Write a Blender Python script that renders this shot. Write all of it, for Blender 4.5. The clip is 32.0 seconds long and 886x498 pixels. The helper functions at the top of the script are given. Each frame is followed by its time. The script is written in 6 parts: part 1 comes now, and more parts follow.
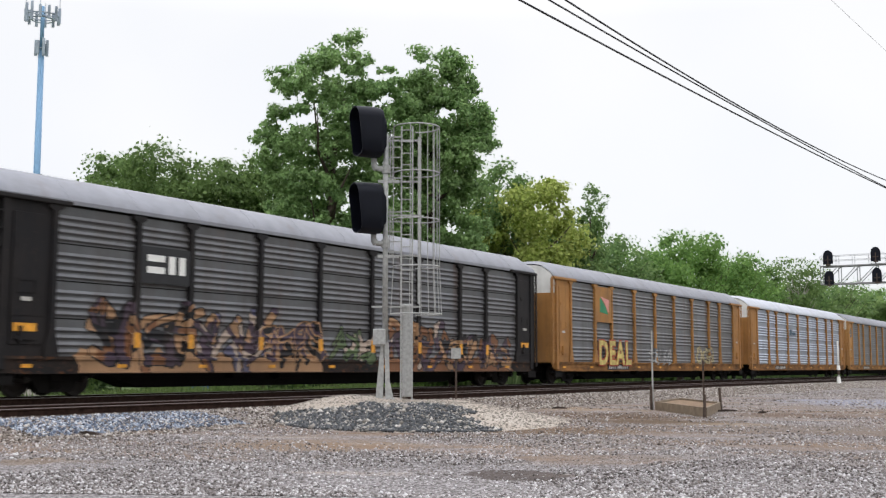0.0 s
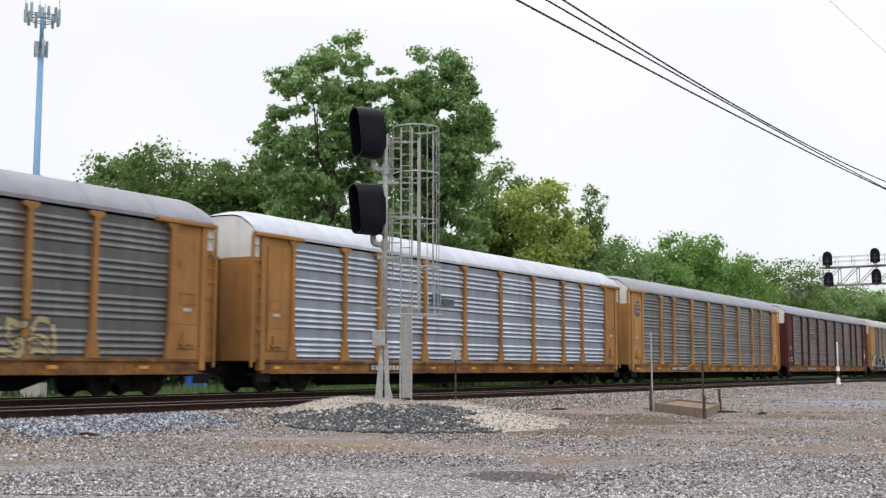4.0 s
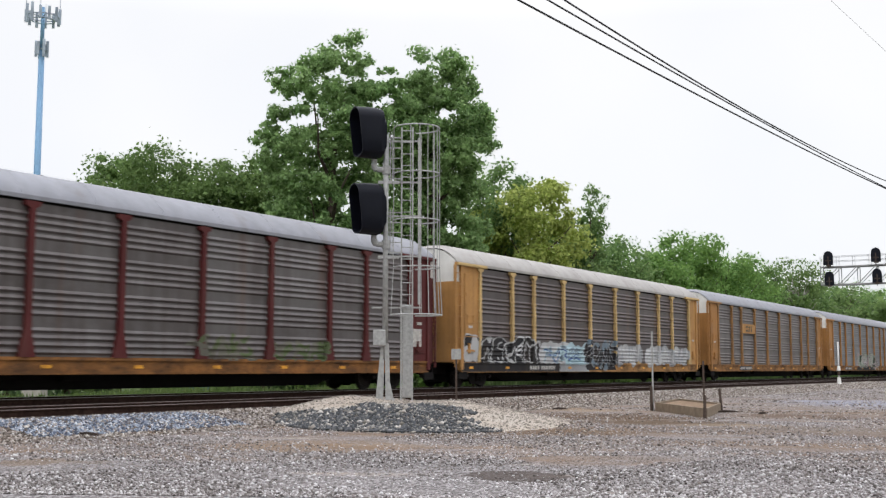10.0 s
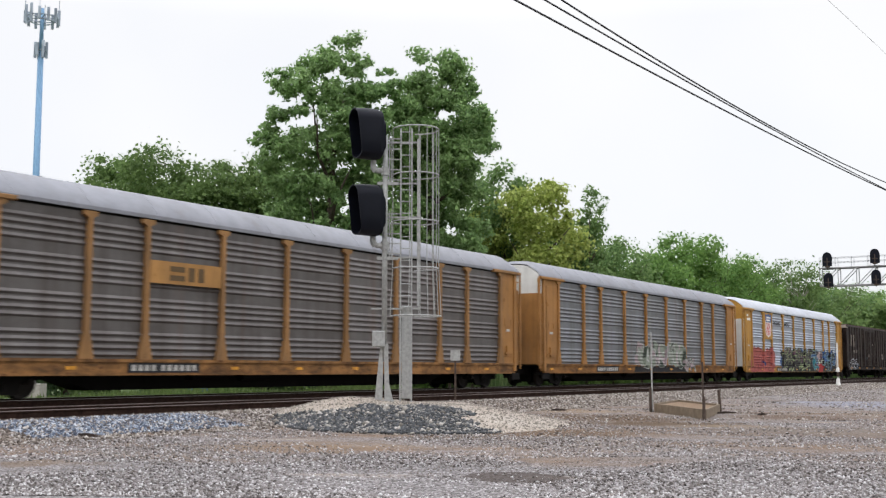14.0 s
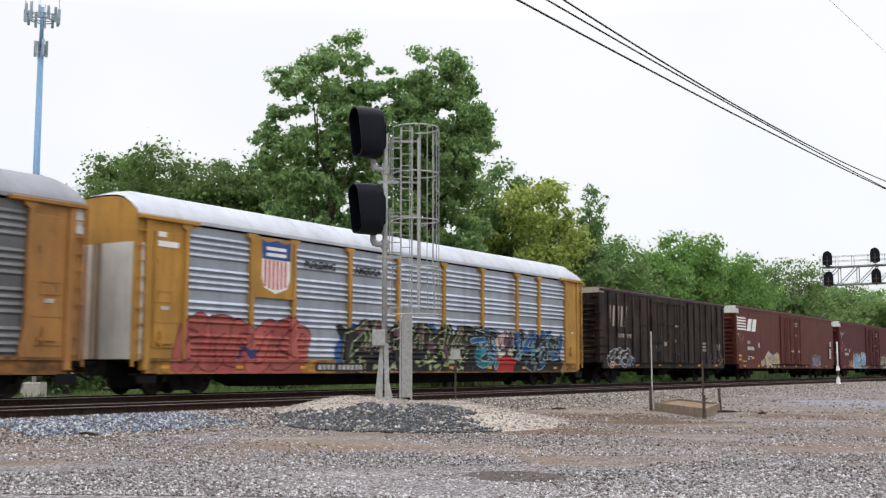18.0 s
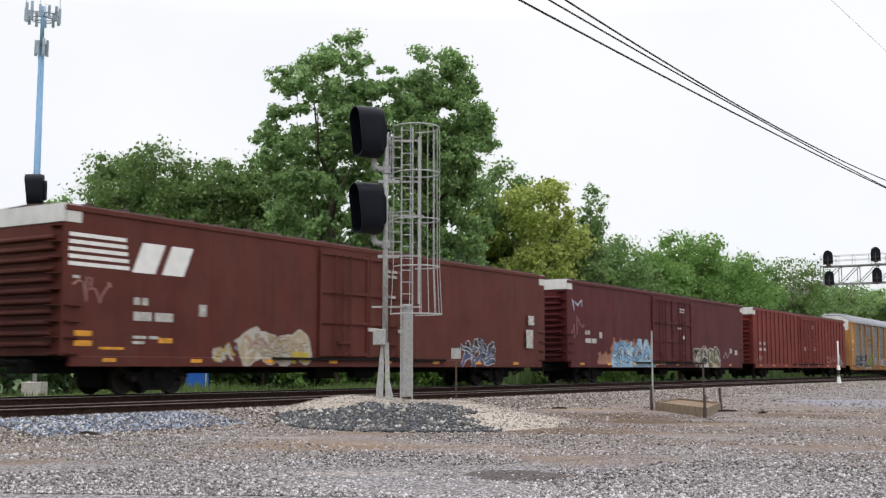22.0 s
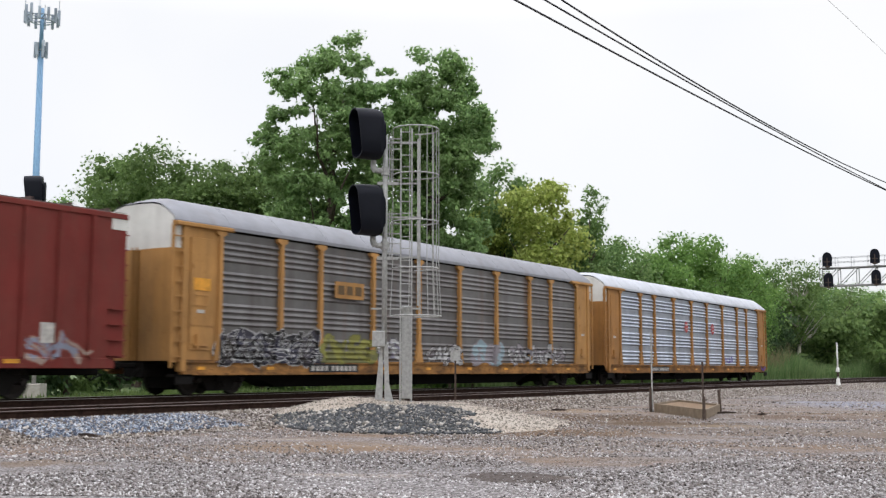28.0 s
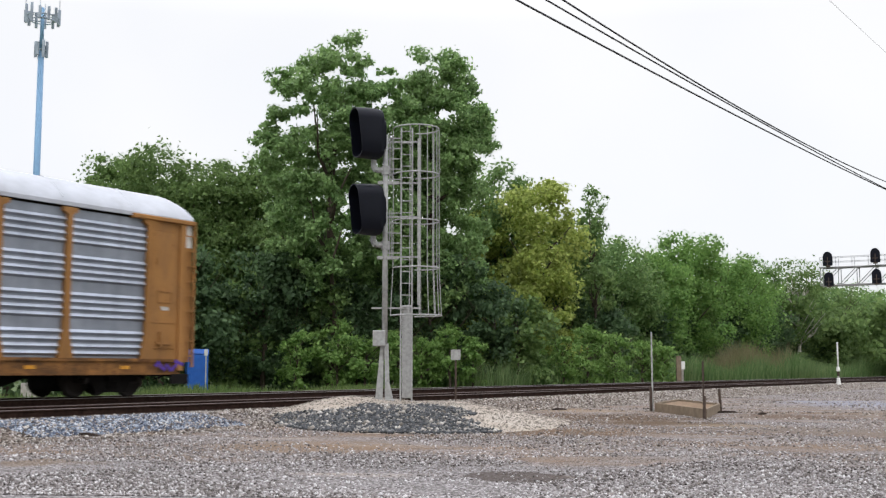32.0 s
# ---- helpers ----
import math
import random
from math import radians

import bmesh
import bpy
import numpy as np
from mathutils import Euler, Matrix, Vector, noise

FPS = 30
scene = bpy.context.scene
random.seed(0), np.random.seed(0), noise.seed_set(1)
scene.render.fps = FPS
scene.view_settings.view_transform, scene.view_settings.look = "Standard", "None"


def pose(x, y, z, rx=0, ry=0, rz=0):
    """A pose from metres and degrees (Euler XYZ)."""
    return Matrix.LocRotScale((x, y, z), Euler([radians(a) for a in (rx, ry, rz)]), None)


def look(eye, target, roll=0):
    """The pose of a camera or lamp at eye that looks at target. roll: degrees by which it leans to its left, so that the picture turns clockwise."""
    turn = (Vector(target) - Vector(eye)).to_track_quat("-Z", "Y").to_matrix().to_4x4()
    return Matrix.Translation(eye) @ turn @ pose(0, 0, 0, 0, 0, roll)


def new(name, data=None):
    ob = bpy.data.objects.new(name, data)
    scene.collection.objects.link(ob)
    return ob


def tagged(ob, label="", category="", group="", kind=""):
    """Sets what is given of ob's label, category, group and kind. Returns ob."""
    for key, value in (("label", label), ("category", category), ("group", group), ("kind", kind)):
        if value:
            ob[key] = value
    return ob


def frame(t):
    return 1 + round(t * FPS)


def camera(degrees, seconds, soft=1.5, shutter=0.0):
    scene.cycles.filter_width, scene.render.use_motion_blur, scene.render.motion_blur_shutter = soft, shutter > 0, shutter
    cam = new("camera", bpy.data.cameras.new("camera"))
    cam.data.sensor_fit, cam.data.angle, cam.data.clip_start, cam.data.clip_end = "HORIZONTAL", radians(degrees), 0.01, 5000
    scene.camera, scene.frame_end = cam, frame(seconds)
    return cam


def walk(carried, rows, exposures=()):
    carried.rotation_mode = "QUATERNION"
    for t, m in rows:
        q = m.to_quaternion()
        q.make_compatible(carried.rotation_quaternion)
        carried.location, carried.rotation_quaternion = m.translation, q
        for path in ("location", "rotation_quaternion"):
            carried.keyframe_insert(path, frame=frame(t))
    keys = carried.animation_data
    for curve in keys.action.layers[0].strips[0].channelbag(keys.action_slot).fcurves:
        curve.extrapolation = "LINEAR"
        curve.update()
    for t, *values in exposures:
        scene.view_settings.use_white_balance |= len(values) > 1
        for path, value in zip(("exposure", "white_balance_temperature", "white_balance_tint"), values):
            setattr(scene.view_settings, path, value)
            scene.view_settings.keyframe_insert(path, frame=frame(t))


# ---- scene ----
cam = camera(43.82, 32.0, 1.3, 0.3)
EYE = (0.0, 0.0, 1.5)
# the tripod stands still; its head trembles by a few hundredths of a degree (seconds, left, up)
STIR = ((0, 0.015, -0.045), (1, 0.02, -0.045), (2, 0.0, -0.01), (3, -0.01, 0.01), (5.5, -0.01, 0.015), (7, 0.0, -0.015), (8, -0.01, 0.0), (9, -0.015, 0.035), (10, 0.025, -0.005), (11, -0.015, 0.04),
        (12, -0.015, 0.04), (13, 0.0, -0.005), (14, -0.02, 0.055), (16.5, -0.015, -0.005), (19, -0.01, -0.005), (20, 0.02, -0.04), (21, 0.005, -0.015), (22, 0.02, -0.04), (24, 0.03, -0.065), (25, 0.0, -0.02), (27.5, -0.02, 0.06), (29, -0.015, 0.04), (31, -0.01, 0.04), (32, 0.0, 0.025))
walk(cam, [(t, pose(*EYE, 90 + 5.884 + up, 0, left)) for t, left, up in STIR], exposures=((0.0, -0.75), (32.0, -0.75)))

# ---- sky and sun: a bright overcast afternoon ----
world = bpy.data.worlds.new("overcast_sky")
scene.world = world
world.use_nodes = True
wn, wl = world.node_tree.nodes, world.node_tree.links
wn.clear()
w_out = wn.new("ShaderNodeOutputWorld")
w_bg = wn.new("ShaderNodeBackground")
w_sky = wn.new("ShaderNodeTexSky")
w_sky.sky_type, w_sky.sun_disc = "NISHITA", False
w_sky.sun_elevation, w_sky.sun_rotation = radians(52), radians(205)
w_gain = wn.new("ShaderNodeVectorMath")
w_gain.operation = "SCALE"
w_gain.inputs["Scale"].default_value = 0.1
w_coord = wn.new("ShaderNodeTexCoord")
w_noise = wn.new("ShaderNodeTexNoise")
w_noise.inputs["Scale"].default_value, w_noise.inputs["Detail"].default_value = 1.6, 4
w_ramp = wn.new("ShaderNodeValToRGB")
w_ramp.color_ramp.elements[0].position, w_ramp.color_ramp.elements[0].color = 0.35, (0.86, 0.89, 0.97, 1)
w_ramp.color_ramp.elements[1].position, w_ramp.color_ramp.elements[1].color = 0.62, (0.99, 0.99, 1.0, 1)
w_mix = wn.new("ShaderNodeMixRGB")
w_mix.inputs["Fac"].default_value = 0.93
wl.new(w_sky.outputs["Color"], w_gain.inputs[0])
wl.new(w_gain.outputs["Vector"], w_mix.inputs["Color1"])
wl.new(w_coord.outputs["Generated"], w_noise.inputs["Vector"])
wl.new(w_noise.outputs["Fac"], w_ramp.inputs["Fac"])
wl.new(w_ramp.outputs["Color"], w_mix.inputs["Color2"])
# an overcast sky is brighter overhead than at the horizon
w_sep = wn.new("ShaderNodeSeparateXYZ")
w_up = wn.new("ShaderNodeMapRange")
w_up.inputs["From Min"].default_value, w_up.inputs["From Max"].default_value = 0.3, 1.0
w_up.inputs["To Min"].default_value, w_up.inputs["To Max"].default_value = 1.0, 3.0
w_lift = wn.new("ShaderNodeVectorMath")
w_lift.operation = "SCALE"
wl.new(w_coord.outputs["Generated"], w_sep.inputs[0])
wl.new(w_sep.outputs["Z"], w_up.inputs["Value"])
wl.new(w_mix.outputs["Color"], w_lift.inputs[0])
wl.new(w_up.outputs["Result"], w_lift.inputs["Scale"])
wl.new(w_lift.outputs["Vector"], w_bg.inputs["Color"])
w_bg.inputs["Strength"].default_value = 1.76
wl.new(w_bg.outputs["Background"], w_out.inputs["Surface"])

sun_data = bpy.data.lights.new("sun", "SUN")
sun_data.energy, sun_data.angle, sun_data.color = 0.5, radians(20), (1.0, 0.97, 0.92)
sun = new("sun", sun_data)
sun.matrix_world = look((-25, -45, 70), (5, 45, 0))

# ---- the plan: s runs along the train's track, q across it towards the camera ----
X0, Y0, TH = 7.56, 53.92, 0.5705
DX, DY = math.sin(TH), math.cos(TH)
GRADE = 0.0051
RAIL_Z = 0.44
TRACK = Matrix.Translation((X0, Y0, RAIL_Z)) @ Matrix.Rotation(math.pi / 2 - TH, 4, "Z") @ Matrix.Rotation(GRADE, 4, "Y")


def rail_z(s):
    return RAIL_Z - GRADE * max(-560.0, min(520.0, s))


def sq(x, y):
    return (x - X0) * DX + (y - Y0) * DY, (x - X0) * DY - (y - Y0) * DX


def at(s, q, z=0.0):
    return Vector((X0 + s * DX + q * DY, Y0 + s * DY - q * DX, z))


def smooth(a, b, v):
    u = max(0.0, min(1.0, (v - a) / (b - a)))
    return u * u * (3 - 2 * u)


def ground_z(x, y):
    """The lie of the land: the tracks' bed, its shoulders and the yard in front of it."""
    s, q = sq(x, y)
    yard = -0.46 - 0.0095 * max(0.0, min(22.0, q - 5.0))
    far = -0.62
    bed = -0.235 - 0.06 * smooth(0.3, 1.2, q) + 0.05 * smooth(3.5, 3.75, q)
    h = bed + (yard - bed) * smooth(4.5, 6.6, q) + (far - bed) * smooth(-3.2, -5.4, q)
    h += 0.03 * noise.noise(Vector((x * 0.35, y * 0.35, 0))) * smooth(5.5, 8.0, q)
    return rail_z(s) + h


# ---- mesh building ----
class Mesh:
    """Collects corners and faces of one part."""

    def __init__(self):
        self.v, self.f, self.m = [], [], []

    def add(self, verts, faces, mat=0):
        n = len(self.v)
        self.v += [tuple(p) for p in verts]
        self.f += [tuple(i + n for i in f) for f in faces]
        self.m += [mat] * len(faces)
        return self

    def box(self, x0, x1, y0, y1, z0, z1, c=0.0, mat=0):
        """A box; c cuts its upright and lengthwise edges."""
        if c <= 0:
            vs = [(x, y, z) for x in (x0, x1) for y in (y0, y1) for z in (z0, z1)]
            return self.add(vs, [(0, 1, 3, 2), (4, 6, 7, 5), (0, 4, 5, 1), (2, 3, 7, 6), (0, 2, 6, 4), (1, 5, 7, 3)], mat)
        ring = [(y0 + c, z0), (y1 - c, z0), (y1, z0 + c), (y1, z1 - c), (y1 - c, z1), (y0 + c, z1), (y0, z1 - c), (y0, z0 + c)]
        return self.prism_x(ring, x0, x1, mat)

    def prism_x(self, ring, x0, x1, mat=0):
        n = len(ring)
        vs = [(x0, y, z) for y, z in ring] + [(x1, y, z) for y, z in ring]
        fs = [(i, i + n, (i + 1) % n + n, (i + 1) % n) for i in range(n)]
        return self.add(vs, fs + [tuple(range(n)), tuple(range(2 * n - 1, n - 1, -1))], mat)

    def prism_y(self, ring, y0, y1, mat=0):
        n = len(ring)
        vs = [(x, y0, z) for x, z in ring] + [(x, y1, z) for x, z in ring]
        fs = [(i, (i + 1) % n, (i + 1) % n + n, i + n) for i in range(n)]
        return self.add(vs, fs + [tuple(range(n - 1, -1, -1)), tuple(range(n, 2 * n))], mat)

    def tube(self, a, b, r0, r1=None, n=8, caps=True, mat=0):
        a, b = Vector(a), Vector(b)
        r1 = r0 if r1 is None else r1
        d = (b - a).normalized()
        u = d.orthogonal().normalized()
        w = d.cross(u)
        vs = []
        for p, r in ((a, r0), (b, r1)):
            vs += [p + (u * math.cos(6.28319 * i / n) + w * math.sin(6.28319 * i / n)) * r for i in range(n)]
        fs = [(i, (i + 1) % n, (i + 1) % n + n, i + n) for i in range(n)]
        if caps:
            fs += [tuple(range(n - 1, -1, -1)), tuple(range(n, 2 * n))]
        return self.add(vs, fs, mat)

    def ring(self, centre, radius, r, a0=0.0, a1=6.28319, n=24, k=6, mat=0):
        """A bent bar in a level plane, from the angle a0 to a1."""
        c = Vector(centre)
        whole = abs(a1 - a0) > 6.28
        vs, fs = [], []
        for i in range(n + (0 if whole else 1)):
            a = a0 + (a1 - a0) * i / n
            out = Vector((math.cos(a), math.sin(a), 0))
            for j in range(k):
                b = 6.28319 * j / k
                vs.append(c + out * (radius + r * math.cos(b)) + Vector((0, 0, r * math.sin(b))))
        m = n if whole else n + 1
        for i in range(n):
            for j in range(k):
                p, p2 = i * k, ((i + 1) % m) * k
                fs.append((p + j, p2 + j, p2 + (j + 1) % k, p + (j + 1) % k))
        return self.add(vs, fs, mat)

    def data(self, name, mats, soft=False):
        me = bpy.data.meshes.new(name)
        me.from_pydata(self.v, [], self.f)
        for m in mats:
            me.materials.append(m)
        if len(mats) > 1:
            me.polygons.foreach_set("material_index", self.m)
        if soft:
            me.polygons.foreach_set("use_smooth", [True] * len(me.polygons))
        me.update()
        return me


def part(name, mesh, mats, parent, label="", soft=False, m=None):
    """One mesh as a part of a thing or of a part."""
    mats = mats if isinstance(mats, (list, tuple)) else [mats]
    data = mesh.data(name, mats, soft) if isinstance(mesh, Mesh) else mesh
    ob = new(name, data)
    ob.parent = parent
    if m is not None:
        ob.matrix_basis = m
    return tagged(ob, label)


def thing(name, m, label, category, group="", kind=""):
    ob = new(name)
    ob.empty_display_size = 0.2
    ob.matrix_basis = m
    return tagged(ob, label, category, group, kind)


def solid(name, mesh, mats, label, category="", group="", kind="", m=None, soft=False):
    """A thing of one mesh."""
    ob = part(name, mesh, mats, None, "", soft, m)
    return tagged(ob, label, category, group, kind)


# ---- materials ----
class Nodes:
    def __init__(self, name, mat=None):
        self.mat = mat or bpy.data.materials.new(name)
        self.mat.use_nodes = True
        self.t = self.mat.node_tree
        self.bsdf = self.t.nodes["Principled BSDF"]
        self.coord = self.t.nodes.new("ShaderNodeTexCoord").outputs["Object"]

    def node(self, kind, **inputs):
        n = self.t.nodes.new(kind)
        for key, value in inputs.items():
            self.put(n.inputs[key.replace("_", " ")], value)
        return n

    def put(self, socket, value):
        if isinstance(value, bpy.types.NodeSocket):
            self.t.links.new(value, socket)
        else:
            socket.default_value = value

    def scaled(self, sx, sy, sz, source=None):
        n = self.t.nodes.new("ShaderNodeMapping")
        self.put(n.inputs["Vector"], source or self.coord)
        n.inputs["Scale"].default_value = (sx, sy, sz)
        return n.outputs["Vector"]

    def noise(self, scale, detail=4.0, rough=0.55, vector=None):
        n = self.node("ShaderNodeTexNoise", Scale=scale, Detail=detail, Roughness=rough)
        self.put(n.inputs["Vector"], vector or self.coord)
        return n.outputs["Fac"]

    def ramp(self, fac, stops, smoothly=False):
        n = self.t.nodes.new("ShaderNodeValToRGB")
        e = n.color_ramp.elements
        if smoothly:
            n.color_ramp.interpolation = "EASE"
        while len(e) < len(stops):
            e.new(0.5)
        for el, (p, c) in zip(e, stops):
            el.position = p
            el.color = (*c, 1) if isinstance(c, (list, tuple)) else (c, c, c, 1)
        self.put(n.inputs["Fac"], fac)
        return n.outputs["Color"]

    def mix(self, fac, a, b, mode="MIX"):
        n = self.t.nodes.new("ShaderNodeMixRGB")
        n.blend_type = mode
        self.put(n.inputs["Fac"], fac)
        for key, v in (("Color1", a), ("Color2", b)):
            self.put(n.inputs[key], (*v, 1) if isinstance(v, (tuple, list)) else v)
        return n.outputs["Color"]

    def math(self, op, a, b=0.0, c=0.0):
        n = self.t.nodes.new("ShaderNodeMath")
        n.operation = op
        for i, v in enumerate((a, b, c)):
            self.put(n.inputs[i], v)
        return n.outputs[0]

    def bump(self, height, strength=0.3, distance=0.02):
        n = self.node("ShaderNodeBump", Height=height, Strength=strength, Distance=distance)
        self.put(self.bsdf.inputs["Normal"], n.outputs["Normal"])

    def done(self, colour, rough=0.6, metal=0.0):
        self.put(self.bsdf.inputs["Base Color"], (*colour, 1) if isinstance(colour, (tuple, list)) else colour)
        self.put(self.bsdf.inputs["Roughness"], rough)
        self.put(self.bsdf.inputs["Metallic"], metal)
        return self.mat


def shade(c, k):
    return tuple(v * k for v in c)


def painted(name, c, wear=0.5, rust=(0.16, 0.075, 0.035), rough=0.6, streak=True, gloss=0.12):
    """Old paint on steel: faded patches, streaks that run down, rust at a few spots."""
    n = Nodes(name)
    base = n.ramp(n.noise(0.7, 5), [(0.3, shade(c, 0.8)), (0.7, shade(c, 1.15))])
    if streak:
        runs = n.noise(1.0, 5, 0.6, n.scaled(5.0, 5.0, 0.25))
        base = n.mix(n.math("MULTIPLY", n.ramp(runs, [(0.5, 0.0), (0.75, 1.0)]), 0.45 * wear), base, shade(c, 0.35))
    stain = n.ramp(n.noise(0.55, 6, 0.7, n.scaled(1.0, 1.0, 0.6)), [(0.5, 0.0), (0.72, 1.0)])
    base = n.mix(n.math("MULTIPLY", stain, 0.55 * wear), base, shade(c, 0.3))
    dust = n.ramp(n.noise(0.9, 6, 0.7, n.scaled(1.6, 1.6, 0.45)), [(0.42, 0.0), (0.68, 1.0)])
    base = n.mix(n.math("MULTIPLY", dust, 0.6 * wear), base, (0.1, 0.075, 0.055))
    fine = n.noise(9.0, 6, 0.65)
    base = n.mix(n.math("MULTIPLY", n.ramp(fine, [(0.6, 0.0), (0.68, 1.0)]), wear), base, rust)
    n.bump(n.noise(14, 4), 0.12, 0.01)
    n.put(n.bsdf.inputs["Specular IOR Level"], gloss)
    return n.done(base, rough)


def sooty(name, c):
    """Paint close to the wheels: black smears and rust over what is left of the colour."""
    n = Nodes(name)
    base = n.ramp(n.noise(2.2, 6, 0.65), [(0.3, shade(c, 0.7)), (0.7, shade(c, 1.2))])
    smear = n.ramp(n.noise(1.0, 7, 0.7, n.scaled(0.9, 0.9, 2.4)), [(0.42, 0.05), (0.64, 0.85)])
    base = n.mix(smear, base, (0.045, 0.03, 0.022))
    base = n.mix(n.ramp(n.noise(5.5, 5, 0.65), [(0.56, 0.0), (0.64, 0.8)]), base, (0.11, 0.05, 0.025))
    n.bump(n.noise(14, 4), 0.15, 0.01)
    n.put(n.bsdf.inputs["Specular IOR Level"], 0.1)
    return n.done(base, 0.75)


def plain(name, c, rough=0.6, metal=0.0, vary=0.15, scale=3.0, gloss=0.3):
    n = Nodes(name)
    base = n.ramp(n.noise(scale, 5), [(0.3, shade(c, 1 - vary)), (0.7, shade(c, 1 + vary))])
    n.put(n.bsdf.inputs["Specular IOR Level"], gloss)
    return n.done(base, rough, metal)


def galvanised(name, c, stain, dirt=0.5, metal=0.35, rough=0.45):
    """Ribbed galvanised sheet: dull zinc, stained by rust and road dust, with runs."""
    n = Nodes(name)
    base = n.ramp(n.noise(1.3, 6, 0.65), [(0.3, shade(c, 0.82)), (0.7, shade(c, 1.12))])
    runs = n.ramp(n.noise(1.0, 6, 0.62, n.scaled(2.6, 2.6, 0.16)), [(0.42, 0.0), (0.7, 1.0)])
    base = n.mix(n.math("MULTIPLY", runs, dirt), base, stain)
    grime = n.ramp(n.noise(0.42, 7, 0.68, n.scaled(0.8, 0.8, 1.4)), [(0.46, 0.0), (0.66, 1.0)])
    base = n.mix(n.math("MULTIPLY", grime, 0.75 * dirt), base, shade(stain, 0.7))
    drips = n.ramp(n.noise(1.0, 4, 0.6, n.scaled(1.1, 1.1, 0.07)), [(0.6, 0.0), (0.7, 1.0)])
    base = n.mix(n.math("MULTIPLY", drips, 0.5 * dirt), base, (0.11, 0.062, 0.042))
    holes = n.node("ShaderNodeTexVoronoi", Scale=26.0)
    n.put(holes.inputs["Vector"], n.coord)
    base = n.mix(n.math("MULTIPLY", n.ramp(holes.outputs["Distance"], [(0.12, 1.0), (0.2, 0.0)]), 0.25), base, shade(c, 0.35))
    n.bump(n.noise(22, 3), 0.1, 0.01)
    return n.done(base, rough, metal)


def leafy(name, c, c2, rough=0.6):
    """Leaves: a colour for each one, broad patches of lighter growth, and light that shines through."""
    n = Nodes(name)
    geo = n.t.nodes.new("ShaderNodeNewGeometry")
    base = n.ramp(geo.outputs["Random Per Island"], [(0.0, shade(c, 0.65)), (0.5, c), (1.0, c2)])
    base = n.mix(n.ramp(n.noise(0.25, 3), [(0.4, 0.0), (0.65, 0.5)]), base, shade(c2, 0.85))
    n.done(base, rough)
    n.put(n.bsdf.inputs["Specular IOR Level"], 0.25)
    thin = n.node("ShaderNodeBsdfTranslucent", Color=base)
    both = n.node("ShaderNodeMixShader", Fac=0.52)
    n.put(both.inputs[1], n.bsdf.outputs[0])
    n.put(both.inputs[2], thin.outputs[0])
    n.put(n.t.nodes["Material Output"].inputs["Surface"], both.outputs[0])
    return n.mat


def stones(name, stops, rough=0.9):
    n = Nodes(name)
    geo = n.t.nodes.new("ShaderNodeNewGeometry")
    base = n.ramp(geo.outputs["Random Per Island"], stops)
    base = n.mix(n.math("MULTIPLY", n.noise(30, 4), 0.5), base, (0.1, 0.09, 0.085))
    n.bump(n.noise(60, 3), 0.3, 0.01)
    n.put(n.bsdf.inputs["Specular IOR Level"], 0.08)
    return n.done(base, rough)


SPOTS = ((5.4, 27.3, 2.6, 1.3, (0.1, 0.07, 0.047), 0.85), (4.6, 30.0, 2.8, 2.4, (0.1, 0.066, 0.043), 0.85), (10.2, 31.5, 2.8, 1.8, (0.12, 0.082, 0.057), 0.75), (2.4, 23.2, 2.4, 1.5, (0.13, 0.088, 0.058), 0.85), (6.9, 26.4, 1.7, 0.9, (0.26, 0.2, 0.14), 0.5),
         (4.0, 34.2, 2.3, 1.8, (0.25, 0.185, 0.13), 0.7), (-2.4, 18.6, 2.2, 1.4, (0.2, 0.135, 0.085), 0.6), (-5.6, 15.4, 0.9, 0.7, (0.16, 0.11, 0.07), 0.6), (9.2, 24.6, 5.0, 2.4, (0.14, 0.105, 0.08), 0.6), (17.0, 42.0, 4.5, 6.0, (0.25, 0.265, 0.32), 0.65))


